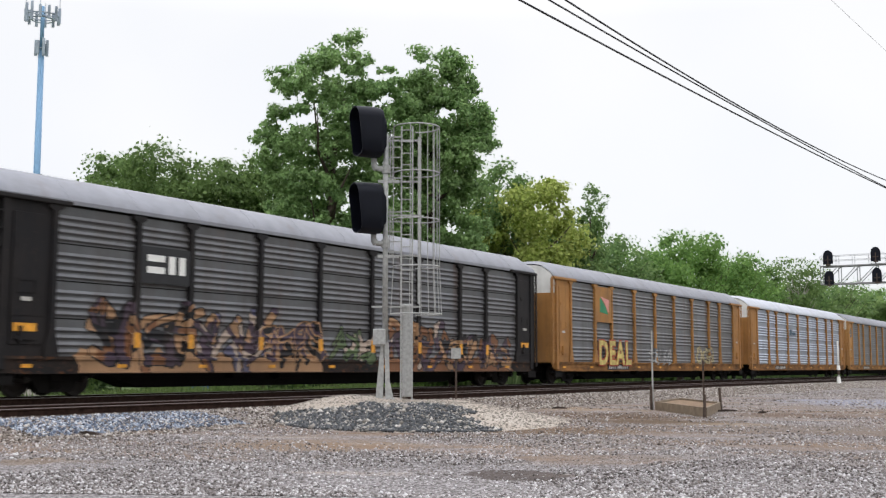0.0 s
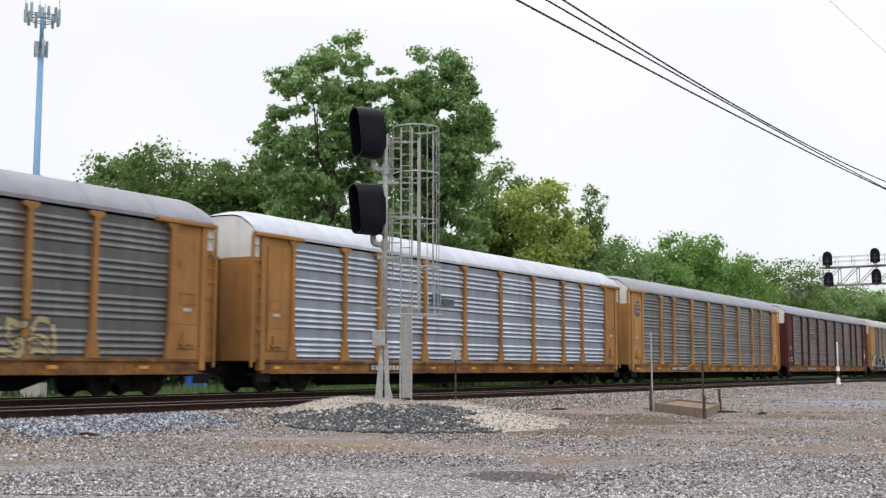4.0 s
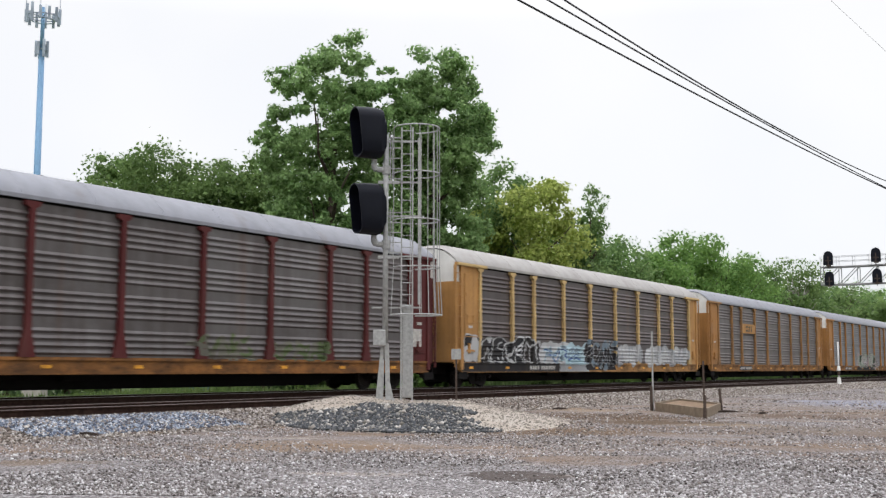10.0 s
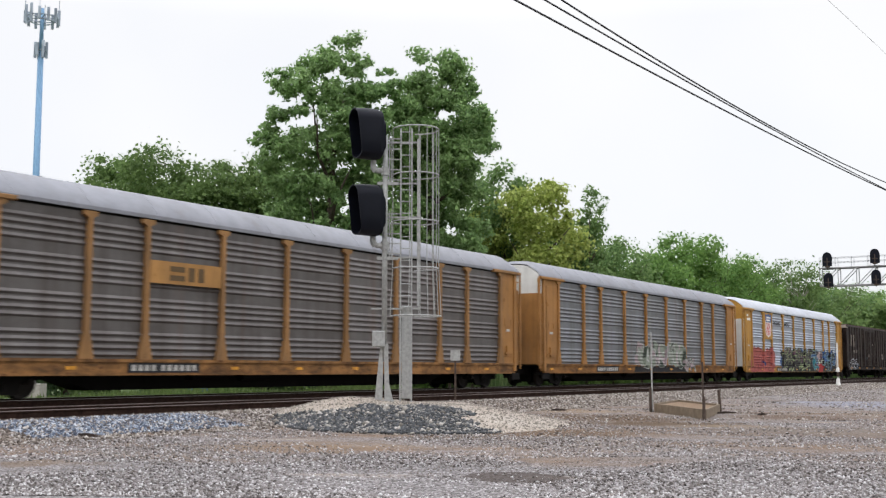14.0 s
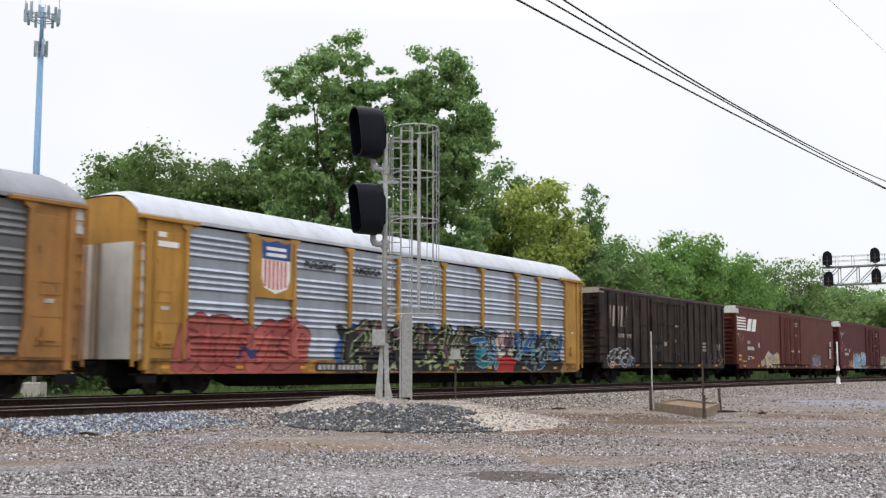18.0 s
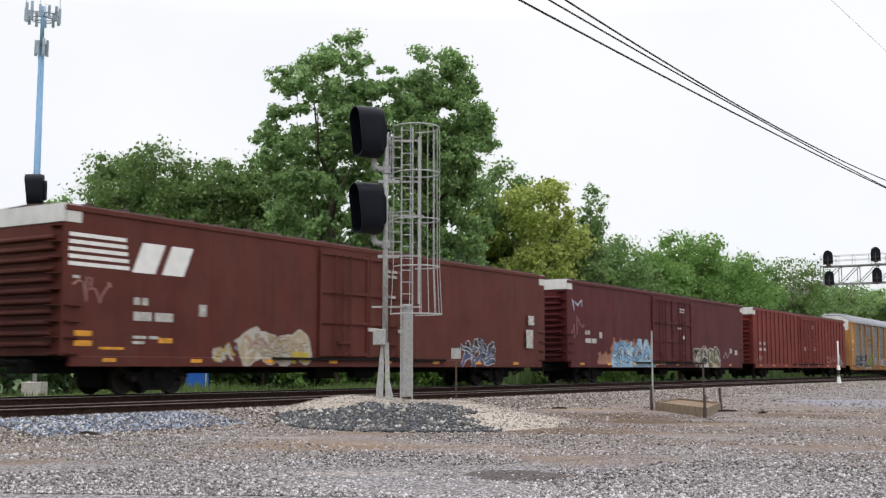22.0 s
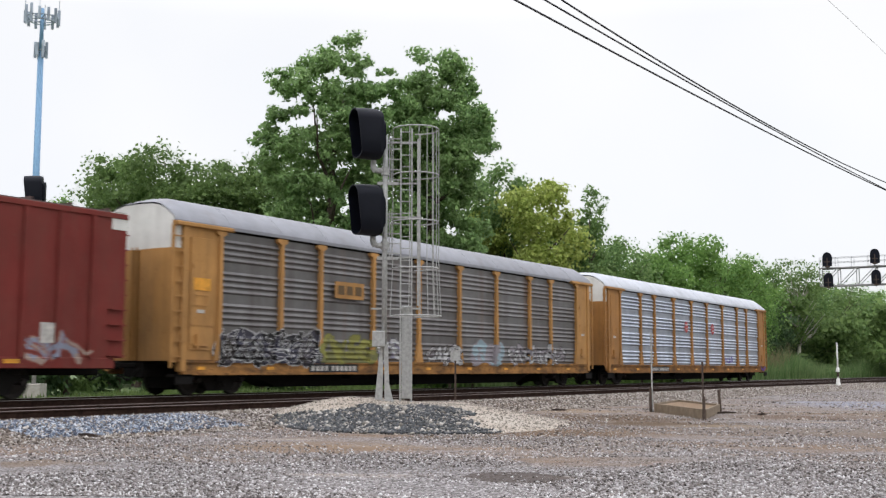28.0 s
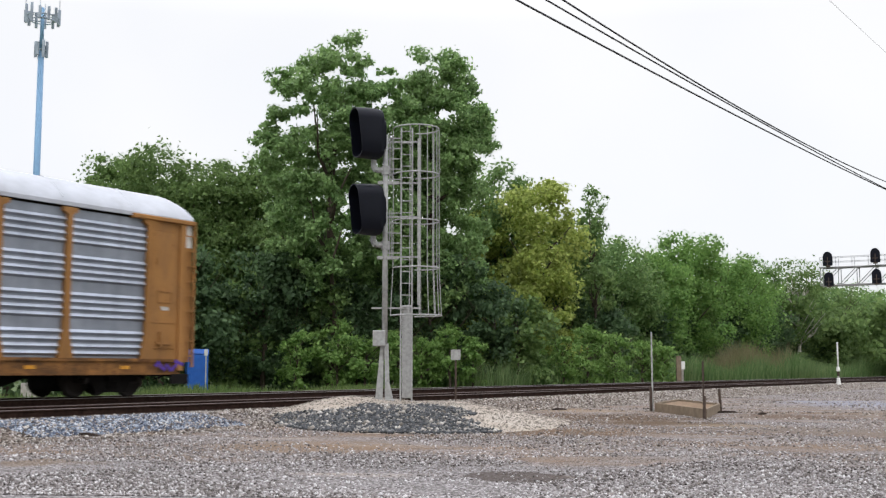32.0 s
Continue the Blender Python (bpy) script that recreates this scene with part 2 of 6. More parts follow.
def gravel_ground():
    """Trodden yard: grey gravel near the drive, bands of brown dirt towards the tracks, stains."""
    n = Nodes("yard_gravel")
    cell = n.node("ShaderNodeTexVoronoi", Scale=24.0)
    n.put(cell.inputs["Vector"], n.coord)
    grey = n.ramp(cell.outputs["Color"], [(0.1, (0.16, 0.142, 0.138)), (0.5, (0.3, 0.275, 0.27)), (0.9, (0.5, 0.47, 0.465))])
    crack = n.ramp(cell.outputs["Distance"], [(0.25, 1.0), (0.7, 0.4)])
    grey = n.mix(1.0, grey, crack, "MULTIPLY")
    dirt = n.ramp(n.noise(5, 6, 0.65), [(0.3, (0.1, 0.066, 0.043)), (0.7, (0.24, 0.16, 0.106))])
    dirt = n.mix(n.ramp(n.noise(30, 3), [(0.55, 0.0), (0.62, 0.55)]), dirt, (0.36, 0.32, 0.3))
    dirt = n.mix(n.ramp(n.noise(24, 3, 0.6), [(0.34, 0.6), (0.42, 0.0)]), dirt, (0.07, 0.052, 0.042))
    sep = n.t.nodes.new("ShaderNodeSeparateXYZ")
    n.put(sep.inputs[0], n.coord)
    # the worn strip between the drive and the tracks
    far = n.math("ADD", sep.outputs["Y"], n.math("MULTIPLY", n.noise(0.35, 4), 9.0))
    strip = n.math("MULTIPLY", n.ramp(n.math("DIVIDE", far, 60.0), [(0.33, 0.0), (0.37, 1.0), (0.75, 0.85), (0.95, 0.3)]), 1.0)
    zone = n.ramp(n.noise(0.3, 5, 0.62, n.scaled(0.6, 1.9, 1.0)), [(0.42, 0.15), (0.6, 0.9)])
    base = n.mix(n.math("MULTIPLY", strip, zone), grey, dirt)
    pale = n.ramp(n.noise(0.5, 4, 0.6, n.scaled(0.5, 2.2, 1.0)), [(0.6, 0.0), (0.72, 0.5)])
    base = n.mix(pale, base, (0.4, 0.33, 0.26))
    # darker brown soil round the wooden box, a sandy spot and fresh blue-grey gravel further on
    for cx, cy, rx, ry, c, k in SPOTS:
        ex = n.math("DIVIDE", n.math("SUBTRACT", sep.outputs["X"], cx), rx)
        ey = n.math("DIVIDE", n.math("SUBTRACT", sep.outputs["Y"], cy), ry)
        er = n.math("ADD", n.math("SQRT", n.math("ADD", n.math("MULTIPLY", ex, ex), n.math("MULTIPLY", ey, ey))), n.math("MULTIPLY", n.math("SUBTRACT", n.noise(1.6, 5, 0.65), 0.5), 2.2))
        spot = n.mix(n.noise(12, 5, 0.65), shade(c, 0.7), shade(c, 1.3))
        base = n.mix(n.ramp(er, [(0.5, k), (1.15, 0.0)]), base, spot)
    # an old oil stain on the drive
    dx = n.math("DIVIDE", n.math("SUBTRACT", sep.outputs["X"], 0.95), 1.0)
    dy = n.math("DIVIDE", n.math("SUBTRACT", sep.outputs["Y"], 14.15), 1.1)
    r = n.math("ADD", n.math("SQRT", n.math("ADD", n.math("MULTIPLY", dx, dx), n.math("MULTIPLY", dy, dy))), n.math("MULTIPLY", n.noise(2.5, 4), 0.7))
    base = n.mix(n.ramp(r, [(0.95, 0.8), (1.0, 0.0)]), base, (0.07, 0.055, 0.048))
    n.bump(cell.outputs["Distance"], 0.6, 0.03)
    n.put(n.bsdf.inputs["Specular IOR Level"], 0.03)
    return n.done(base, 0.95)


def grassland():
    n = Nodes("grass_field")
    base = n.ramp(n.noise(0.5, 6), [(0.3, (0.045, 0.085, 0.02)), (0.7, (0.11, 0.15, 0.045))])
    return n.done(base, 0.9)


M = {
    "yard": gravel_ground(),
    "field": grassland(),
    "black": plain("black_paint", (0.005, 0.006, 0.011), 0.5, gloss=0.14),
    # greasy underframe black, which also colours the shadow strips under the eaves
    "under": plain("greasy_underframe_and_eaves_shadow", (0.01, 0.009, 0.0085), 0.85, gloss=0.1),
    "wheel": plain("wheel_steel", (0.022, 0.018, 0.016), 0.7, 0.2),
    "rail_head": plain("worn_rail_head", (0.24, 0.22, 0.21), 0.45, 0.6),
    "dull_head": plain("dull_rail_head", (0.17, 0.135, 0.125), 0.7, 0.1, 0.2, 8),
    "rail": plain("rusty_rail", (0.03, 0.018, 0.014), 0.9, 0.0, 0.35, 8, 0.06),
    "tie": plain("creosoted_wood", (0.045, 0.034, 0.029), 0.9, 0.0, 0.35, 9, 0.06),
    "steel": plain("galvanised_steel", (0.36, 0.36, 0.35), 0.6, 0.2, 0.2, 12),
    "concrete": plain("weathered_concrete", (0.36, 0.33, 0.3), 0.9, 0.0, 0.2, 6),
    "bark": plain("bark", (0.085, 0.065, 0.05), 0.95, 0.0, 0.35, 7),
    "white": plain("white_paint", (0.74, 0.73, 0.7), 0.55, 0.0, 0.08),
    "dull_white": painted("dirty_white_paint", (0.62, 0.61, 0.58), 0.25, (0.3, 0.24, 0.18)),
    "faded_white": plain("faded_white_marking", (0.42, 0.4, 0.37), 0.7, 0.0, 0.35, 6),
    "pale_bark": plain("pale_dead_bark", (0.5, 0.46, 0.42), 0.9, 0.0, 0.25, 7),
    "soil": plain("brown_soil", (0.2, 0.14, 0.095), 0.95, 0.0, 0.3, 4, 0.05),
    "lens": plain("signal_lens", (0.05, 0.05, 0.055), 0.15),
    "blue": plain("blue_plastic", (0.015, 0.09, 0.36), 0.5),
    "yellow_mark": plain("reflective_yellow", (0.62, 0.28, 0.03), 0.5, 0.0, 0.35, 5),
    "plywood": plain("weathered_plywood", (0.19, 0.145, 0.1), 0.85, 0.0, 0.25, 5),
    "post_rust": plain("rusty_post", (0.07, 0.05, 0.04), 0.85, 0.0, 0.3, 9),
    "wire": plain("power_line", (0.03, 0.03, 0.035), 0.6),
    "tower": plain("tower_paint", (0.17, 0.3, 0.45), 0.5, 0.2, 0.1),
    "antenna": plain("antenna_grey", (0.3, 0.34, 0.4), 0.6, 0.0, 0.4, 0.6),
    "roof_grey": galvanised("grey_roof_sheet", (0.225, 0.228, 0.255), (0.17, 0.165, 0.172), 0.35, 0.2, 0.5),
    "roof_white": galvanised("bright_roof_sheet", (0.46, 0.475, 0.52), (0.38, 0.385, 0.41), 0.3, 0.15, 0.5),
    "roof_warm": galvanised("warm_grey_roof_sheet", (0.34, 0.32, 0.3), (0.27, 0.24, 0.22), 0.35, 0.15, 0.55),
    "limestone": stones("white_limestone", [(0.0, (0.24, 0.205, 0.17)), (1.0, (0.46, 0.415, 0.36))]),
    "dark_stone": stones("dark_riprap", [(0.0, (0.035, 0.04, 0.045)), (0.8, (0.1, 0.108, 0.118)), (0.92, (0.26, 0.25, 0.23)), (1.0, (0.45, 0.43, 0.4))]),
    "cobble": stones("pale_cobble", [(0.0, (0.15, 0.135, 0.115)), (0.5, (0.34, 0.31, 0.27)), (1.0, (0.62, 0.58, 0.53))]),
    "ballast": stones("ballast", [(0.0, (0.06, 0.046, 0.037)), (0.5, (0.22, 0.18, 0.15)), (1.0, (0.62, 0.57, 0.52))]),
    "grit": stones("brown_grit", [(0.0, (0.1, 0.078, 0.064)), (0.6, (0.26, 0.215, 0.185)), (1.0, (0.52, 0.47, 0.44))]),
    "dark_ballast": stones("dark_track_ballast", [(0.0, (0.015, 0.012, 0.01)), (1.0, (0.065, 0.053, 0.046))]),
    "blue_ballast": stones("blue_grey_ballast", [(0.0, (0.02, 0.026, 0.042)), (0.45, (0.085, 0.11, 0.165)), (0.74, (0.25, 0.3, 0.37)), (1.0, (0.66, 0.69, 0.74))]),
    "pebble": stones("grey_pebble", [(0.0, (0.05, 0.042, 0.038)), (0.4, (0.26, 0.232, 0.222)), (0.78, (0.46, 0.43, 0.425)), (1.0, (0.8, 0.78, 0.78))]),
}


# ---- ground: one sheet from the camera's feet to the horizon ----
def build_ground():
    s_lines = [-2500, -1200, -560, -250, -140, -90] + [-70 + 2.5 * i for i in range(61)] + [90, 110, 140, 180, 230, 520, 800, 1500, 2500]
    q_lines = [-2500, -1200, -500, -200, -100, -60, -35, -20, -12, -8, -6.5] + [-5.6 + 0.4 * i for i in range(7)] + [-2, 0, 2, 4.2]
    q_lines += [4.5 + 0.25 * i for i in range(10)] + [7.5 + 0.75 * i for i in range(26)] + [30, 40, 60, 120, 300, 900, 2500]
    mesh = Mesh()
    for s in s_lines:
        for q in q_lines:
            p = at(s, q)
            mesh.v.append((p.x, p.y, ground_z(p.x, p.y)))
    w = len(q_lines)
    for i in range(len(s_lines) - 1):
        for j in range(w - 1):
            a = i * w + j
            mesh.f.append((a, a + 1, a + w + 1, a + w))
            mesh.m.append(1 if q_lines[j + 1] <= -5.0 or q_lines[j] >= 30 else 0)
    return solid("ground", mesh, [M["yard"], M["field"]], "grey gravel yard with brown dirt beside the railway", "ground", kind="structure", soft=True)


build_ground()


# ---- the two tracks ----
def build_track(name, q_mid, label, drop=0.0):
    track = thing(name, Matrix.Translation((0, 0, -drop)) @ TRACK, label, "railway track", kind="structure")
    s0, s1 = -540.0, 500.0
    for side in (-1, 1):
        y = -(q_mid + side * 0.7535)
        web = Mesh()
        web.prism_x([(y - 0.07, -0.185), (y + 0.07, -0.185), (y + 0.07, -0.17), (y + 0.012, -0.145), (y + 0.012, -0.05), (y + 0.037, -0.04), (y + 0.037, -0.012),
                     (y - 0.037, -0.012), (y - 0.037, -0.04), (y - 0.012, -0.05), (y - 0.012, -0.145), (y - 0.07, -0.17)], s0, s1)
        rail = part("rail", web, M["rail"], track, "rust-brown steel rail")
        head = Mesh()
        head.prism_x([(y - 0.036, -0.012), (y + 0.036, -0.012), (y + 0.034, -0.002), (y + 0.024, 0.0), (y - 0.024, 0.0), (y - 0.034, -0.002)], s0, s1)
        part("rail_head", head, M["rail_head" if q_mid < 0 else "dull_head"], rail, "worn running surface")
    tie = Mesh().box(-0.115, 0.115, -1.3, 1.3, -0.36, -0.187, 0.01).data("sleeper", [M["tie"]])
    for i in range(300):
        s = -64 + i * 0.53
        part("sleeper", tie, None, track, "", False, pose(s, -q_mid + random.uniform(-0.03, 0.03), random.uniform(-0.008, 0.0), 0, 0, random.uniform(-0.8, 0.8)))
    return track


build_track("main_track", -1.5, "straight main track with worn shiny rails")
build_track("near_track", 2.78, "rusty-sided parallel track on grey ballast", 0.06)


# ---- train ----
TRAVEL = (12.0013, 0.035175, -0.00013586)


def travelled(t):
    return TRAVEL[0] * t + TRAVEL[1] * t * t + TRAVEL[2] * t ** 3


def arch(half, eave, crest):
    """The outline of a roof with sloped shoulders and a nearly flat top, from one eave to the other."""
    side = [(half, eave), (half - 0.06, eave + 0.14), (half - 0.34, eave + 0.42), (half - 0.62, crest - 0.12), (half - 0.92, crest - 0.03)]
    return [(-y, z) for y, z in side] + [(0.0, crest)] + side[::-1]


TRUCK = {}


def truck_meshes():
    frame_side = Mesh()
    for y in (-1.06, 0.98):
        frame_side.prism_y([(-1.15, 0.5), (-1.1, 0.62), (-0.62, 0.62), (-0.35, 0.76), (0.35, 0.76), (0.62, 0.62), (1.1, 0.62), (1.15, 0.5), (0.68, 0.42), (0.5, 0.14), (-0.5, 0.14), (-0.68, 0.42)], y, y + 0.08)
    TRUCK["side_frame"] = frame_side.data("side_frame", [M["under"]])
    bol = Mesh().box(-0.2, 0.2, -1.15, 1.15, 0.42, 0.66, 0.03).box(-1.35, 1.35, -0.5, 0.5, 0.22, 0.78, 0.05)
    for y in (-1.09, 1.09):
        for x in (-0.12, 0.0, 0.12):
            bol.tube((x, y, 0.24), (x, y, 0.42), 0.05, n=8)
    TRUCK["bolster"] = bol.data("bolster", [M["under"]])
    ws = Mesh()
    for y in (-0.7, 0.7):
        k = 1 if y > 0 else -1
        n = 20
        prof = [(0.0, -0.02), (0.12, -0.02), (0.3, 0.02), (0.38, -0.03), (0.42, -0.03), (0.425, 0.05), (0.45, 0.07), (0.45, 0.1), (0.0, 0.1)]
        rows = []
        for r, d in prof:
            rows.append(len(ws.v))
            ws.v += [(r * math.cos(6.28319 * i / n), y - k * d, r * math.sin(6.28319 * i / n)) for i in range(n)]
        for a, b in zip(rows, rows[1:]):
            for i in range(n):
                ws.f.append((a + i, a + (i + 1) % n, b + (i + 1) % n, b + i))
                ws.m.append(0)
    ws.tube((0, -1.12, 0), (0, 1.12, 0), 0.085, n=10)
    for y in (-1.16, 1.1):
        ws.box(-0.07, 0.07, y, y + 0.06, -0.03, 0.03)
    TRUCK["wheelset"] = ws.data("wheelset", [M["wheel"]])
    cp = Mesh().box(-0.62, 0.0, -0.09, 0.09, 0.8, 0.94, 0.03)
    cp.box(-0.8, -0.6, -0.15, 0.12, 0.76, 0.98, 0.05)
    cp.tube((-0.1, -0.35, 0.8), (-0.45, -0.32, 0.45), 0.03, n=6).tube((-0.45, -0.32, 0.45), (-0.75, -0.2, 0.62), 0.03, n=6)
    TRUCK["coupler"] = cp.data("coupler", [M["under"]])


truck_meshes()
WHEELS = []


def add_trucks(car, length, inset):
    for x in (inset, length - inset):
        for nm in ("side_frame", "bolster"):
            part(nm, TRUCK[nm], None, car, "", False, pose(x, 1.5, 0))
        for dx in (-0.89, 0.89):
            w = part("wheelset", TRUCK["wheelset"], None, car, "", False, pose(x + dx, 1.5, 0.45))
            WHEELS.append((w, car, x + dx))
    part("coupler", TRUCK["coupler"], None, car, "", False, pose(0, 1.5, 0))
    part("coupler", TRUCK["coupler"], None, car, "", False, pose(length, 1.5, 0, 0, 0, 180))


POSTS = (1.8, 4.5, 6.45, 9.35, 12.2, 15.05, 17.95, 20.85, 22.85, 25.5)
RIBS = 4


def rib_profile(z0, z1, deep=1.0, joints=False):
    """Ribbed sheet in section: bands of four ribs with flat strips between."""
    out = [(0.0, z0)]
    band = (z1 - z0) / RIBS
    for b in range(RIBS):
        base = z0 + b * band + 0.05
        if b and joints:
            out += [(0.0, base - 0.066), (0.05, base - 0.064), (0.05, base - 0.036), (0.0, base - 0.034)]
        for r in range(4):
            z = base + r * 0.178
            out += [(0.0, z), (-0.05 * deep, z + 0.042), (-0.062 * deep, z + 0.06), (0.0, z + 0.135)]
    return out + [(0.0, z1)]


def rack_car(name, label, length, colour, post, panel, roof, cap, flare=0.23, doors="", deep=0.6, joints=False):
    """A covered car carrier. colour: ends and doors; post: uprights; panel: ribbed sheets. Its near side is y = 0, its far side y = 3."""
    car = thing(name, TRACK, label, "freight car", "cars of the freight train")
    k = (length - 27.1)
    posts = [p if p < 13.6 else p + k for p in POSTS]
    sill = Mesh()
    sill.box(0.4, length - 0.4, 0.0, 0.1, 0.62, 0.98, 0.02).box(0.4, length - 0.4, -0.05, 0.1, 0.95, 1.03)
    sill.box(0.4, length - 0.4, -0.05, 0.02, 0.6, 0.65)
    sill.box(0.4, length - 0.4, 2.9, 3.0, 0.62, 1.03, 0.02)
    part("side_sill", sill, M[post + "_sill"], car, "soot-stained side sill")
    mid = Mesh().box(0.2, length - 0.2, 0.1, 2.9, 0.92, 1.0).box(0.0, length, 1.1, 1.9, 0.55, 0.95, 0.03)
    mid.prism_y([(4.3, 0.6), (length - 4.3, 0.6), (length - 5.6, 0.2), (5.6, 0.2)], 1.05, 1.95)
    for i in range(9):
        x = 2.0 + i * (length - 4) / 8
        mid.box(x - 0.08, x + 0.08, 0.1, 2.9, 0.66, 0.92)
    part("underframe", mid, M["under"], car)
    # ribbed side sheets between the posts
    prof = rib_profile(1.03, 4.78, deep, joints)
    for side in (0, 1):
        for a, b in zip(posts, posts[1:]):
            m = Mesh()
            pts = [(x, (0.06 + d) if side == 0 else (2.94 - d), z) for x in (a, b) for d, z in prof]
            n = len(prof)
            for i in range(n - 1):
                m.f.append((i, i + n, i + n + 1, i + 1) if side == 0 else (i, i + 1, i + n + 1, i + n))
                # only upper rib slopes keep the bright sheet; undersides and crests are coloured as shaded
                m.m.append(2 if prof[i][0] > 0.04 or prof[i + 1][0] > 0.04 else 0 if prof[i][0] < -0.06 * deep else 1)
            m.v = pts
            part("side_panel", m, [M[panel], M[panel + "_holes"], M["under"]], car)
    # uprights with a flared foot and a broad cap
    for side in (0, 1):
        y0, y1 = (-0.07, 0.06) if side == 0 else (2.94, 3.07)
        for x in posts:
            m = Mesh()
            m.prism_y([(x - flare, 1.02), (x + flare, 1.02), (x + flare * 0.8, 1.25), (x + 0.085, 1.7), (x + 0.07, 4.62), (x + 0.22, 4.7), (x + 0.22, 4.8), (x - 0.22, 4.8), (x - 0.22, 4.7), (x - 0.07, 4.62), (x - 0.085, 1.7), (x - flare * 0.8, 1.25)], y0, y1)
            if post == "cream_post":
                for z in (2.2, 2.62, 3.05, 3.5, 3.95, 4.35):
                    m.box(x - 0.15, x + 0.15, y0 + 0.01, y1 - 0.01, z, z + 0.05)
            part("side_post", m, M[post], car)
    # roof
    outline = arch(1.53, 4.93, 5.68)
    m = Mesh()
    xs = [0.0, 0.5] + [2.2 + i * 2.27 * (length - 4.4) / 22.7 for i in range(11)] + [length - 0.5, length]
    rows = []
    for x in xs:
        drop = 0.22 if x in (xs[0], xs[-1]) else 0.0
        rows.append([(x, 1.5 + y, z - drop * (z - 4.93)) for y, z in outline])
    n = len(outline)
    m.add([v for row in rows for v in row], [(r * n + i, r * n + i + n, r * n + i + n + 1, r * n + i + 1) for r in range(len(rows) - 1) for i in range(n - 1)])
    roof_ob = part("roof", m, M[roof], car, "", True)
    for y in (-0.03, 2.97):
        part("drip_rail", Mesh().box(0, length, y, y + 0.06, 4.84, 4.94), M[roof], roof_ob)
    seam = Mesh()
    for x in xs[2:-2]:
        ring_o = [(1.5 + y * 1.001, z + 0.005) for y, z in outline]
        ring_i = [(1.5 + y, z - 0.01) for y, z in outline]
        vs = [(x + d, y, z) for d in (-0.02, 0.02) for y, z in ring_o]
        seam.add(vs, [(i, i + n, i + n + 1, i + 1) for i in range(n - 1)])
        seam.add([(x - 0.02, y, z) for y, z in ring_o + ring_i[::-1]], [(i, i + 1, 2 * n - 2 - i, 2 * n - 1 - i) for i in range(n - 1)])
    part("roof_seam", seam, M[roof], roof_ob)
    # dark strips that stand in for the shadow in the gap under the eaves
    part("eaves_shadow_strip", Mesh().box(0.4, length - 0.4, 0.1, 0.16, 4.74, 4.9).box(0.4, length - 0.4, 2.84, 2.9, 4.74, 4.9), M["under"], car)
    # ends: a bay on each side, corner post with rungs, split end door, white arch above
    for end in (0, 1):
        fx = (lambda v: v) if end == 0 else (lambda v: length - v)
        m = Mesh()
        for y0, y1 in ((0.0, 0.08), (2.92, 3.0)):
            a, b = sorted((fx(0.42), fx(posts[0] - 0.02 if end == 0 else length - posts[-1] - 0.02)))
            m.box(a, b, y0, y1, 0.98, 4.86)
            a, b = sorted((fx(0.62), fx(1.5)))
            m.box(a, b, y0 - 0.03 if y0 < 1 else y1, y0 if y0 < 1 else y1 + 0.03, 1.3, 4.5, 0.01)
        bay = part("end_bay", m, M[colour], car)
        a, b = sorted((fx(0.75), fx(1.3)))
        part("bay_frame", Mesh().box(a, b, -0.05, -0.03, 2.55, 2.6).box(a, b, -0.05, -0.03, 2.85, 2.9).box(a, a + 0.04, -0.05, -0.03, 2.6, 2.85).box(b - 0.04, b, -0.05, -0.03, 2.6, 2.85), M[colour], bay)
        part("bay_handle", Mesh().box(a, b, -0.09, -0.03, 1.42, 1.5).box(a + 0.1, a + 0.18, -0.11, -0.03, 1.35, 1.75), M[colour], bay)
        part("placard", Mesh().box(a + 0.15, b - 0.12, -0.046, -0.034, 2.35, 2.45), M["faded_white"], bay, "small pale placard")
        part("bay_hinge", Mesh().box(a - 0.05, a + 0.02, -0.06, -0.03, 3.6, 3.75), M[colour], bay)
        part("bay_seam", Mesh().box(*sorted((fx(0.55), fx(1.62))), -0.042, -0.028, 2.0, 2.03), M[colour], bay)
        for y0, y1 in ((-0.06, 0.14), (2.86, 3.06)):
            a, b = sorted((fx(0.3), fx(0.5)))
            part("corner_post", Mesh().box(a, b, y0, y1, 0.7, 4.86, 0.02), M[colour], car)
        for y0, y1 in ((-0.06, 0.0), (3.0, 3.06)):
            m = Mesh()
            for z in [1.1 + 0.42 * i for i in range(9)]:
                a, b = sorted((fx(-0.05), fx(0.32)))
                m.box(a, b, y0 + 0.01, y0 + 0.05, z, z + 0.03)
            a, b = sorted((fx(-0.09), fx(-0.03)))
            m.box(a, b, y0, y1, 0.8, 4.9)
            part("ladder", m, M[colour], car)
            part("ladder_panel", Mesh().box(*sorted((fx(-0.04), fx(0.26))), y0 + 0.1 if y0 < 1 else y0 - 0.08, y0 + 0.14 if y0 < 1 else y0 - 0.04, 0.95, 4.8), M[colour], car)
        m = Mesh()
        for y0, y1, x in ((0.02, 1.44, 0.0), (1.56, 2.98, 0.0)):
            ring = [(fx(0.3), y0), (fx(-0.02), y0 + 0.08), (fx(-0.06), (y0 + y1) / 2), (fx(-0.02), y1 - 0.08), (fx(0.3), y1)]
            vs = [(px, py, z) for z in (1.0, 4.15) for px, py in ring]
            m.add(vs, [(i, i + 1, i + 6, i + 5) for i in range(4)] + [(0, 5, 9, 4), (5, 6, 7, 8, 9), (4, 3, 2, 1, 0)])
        part("end_door", m, M[doors or colour], car, "dirty white end door" if doors else "")
        for y in (1.4, 1.6):
            part("door_rod", Mesh().tube((fx(-0.09), y, 1.0), (fx(-0.09), y, 4.2), 0.025), M[colour], car)
        m = Mesh()
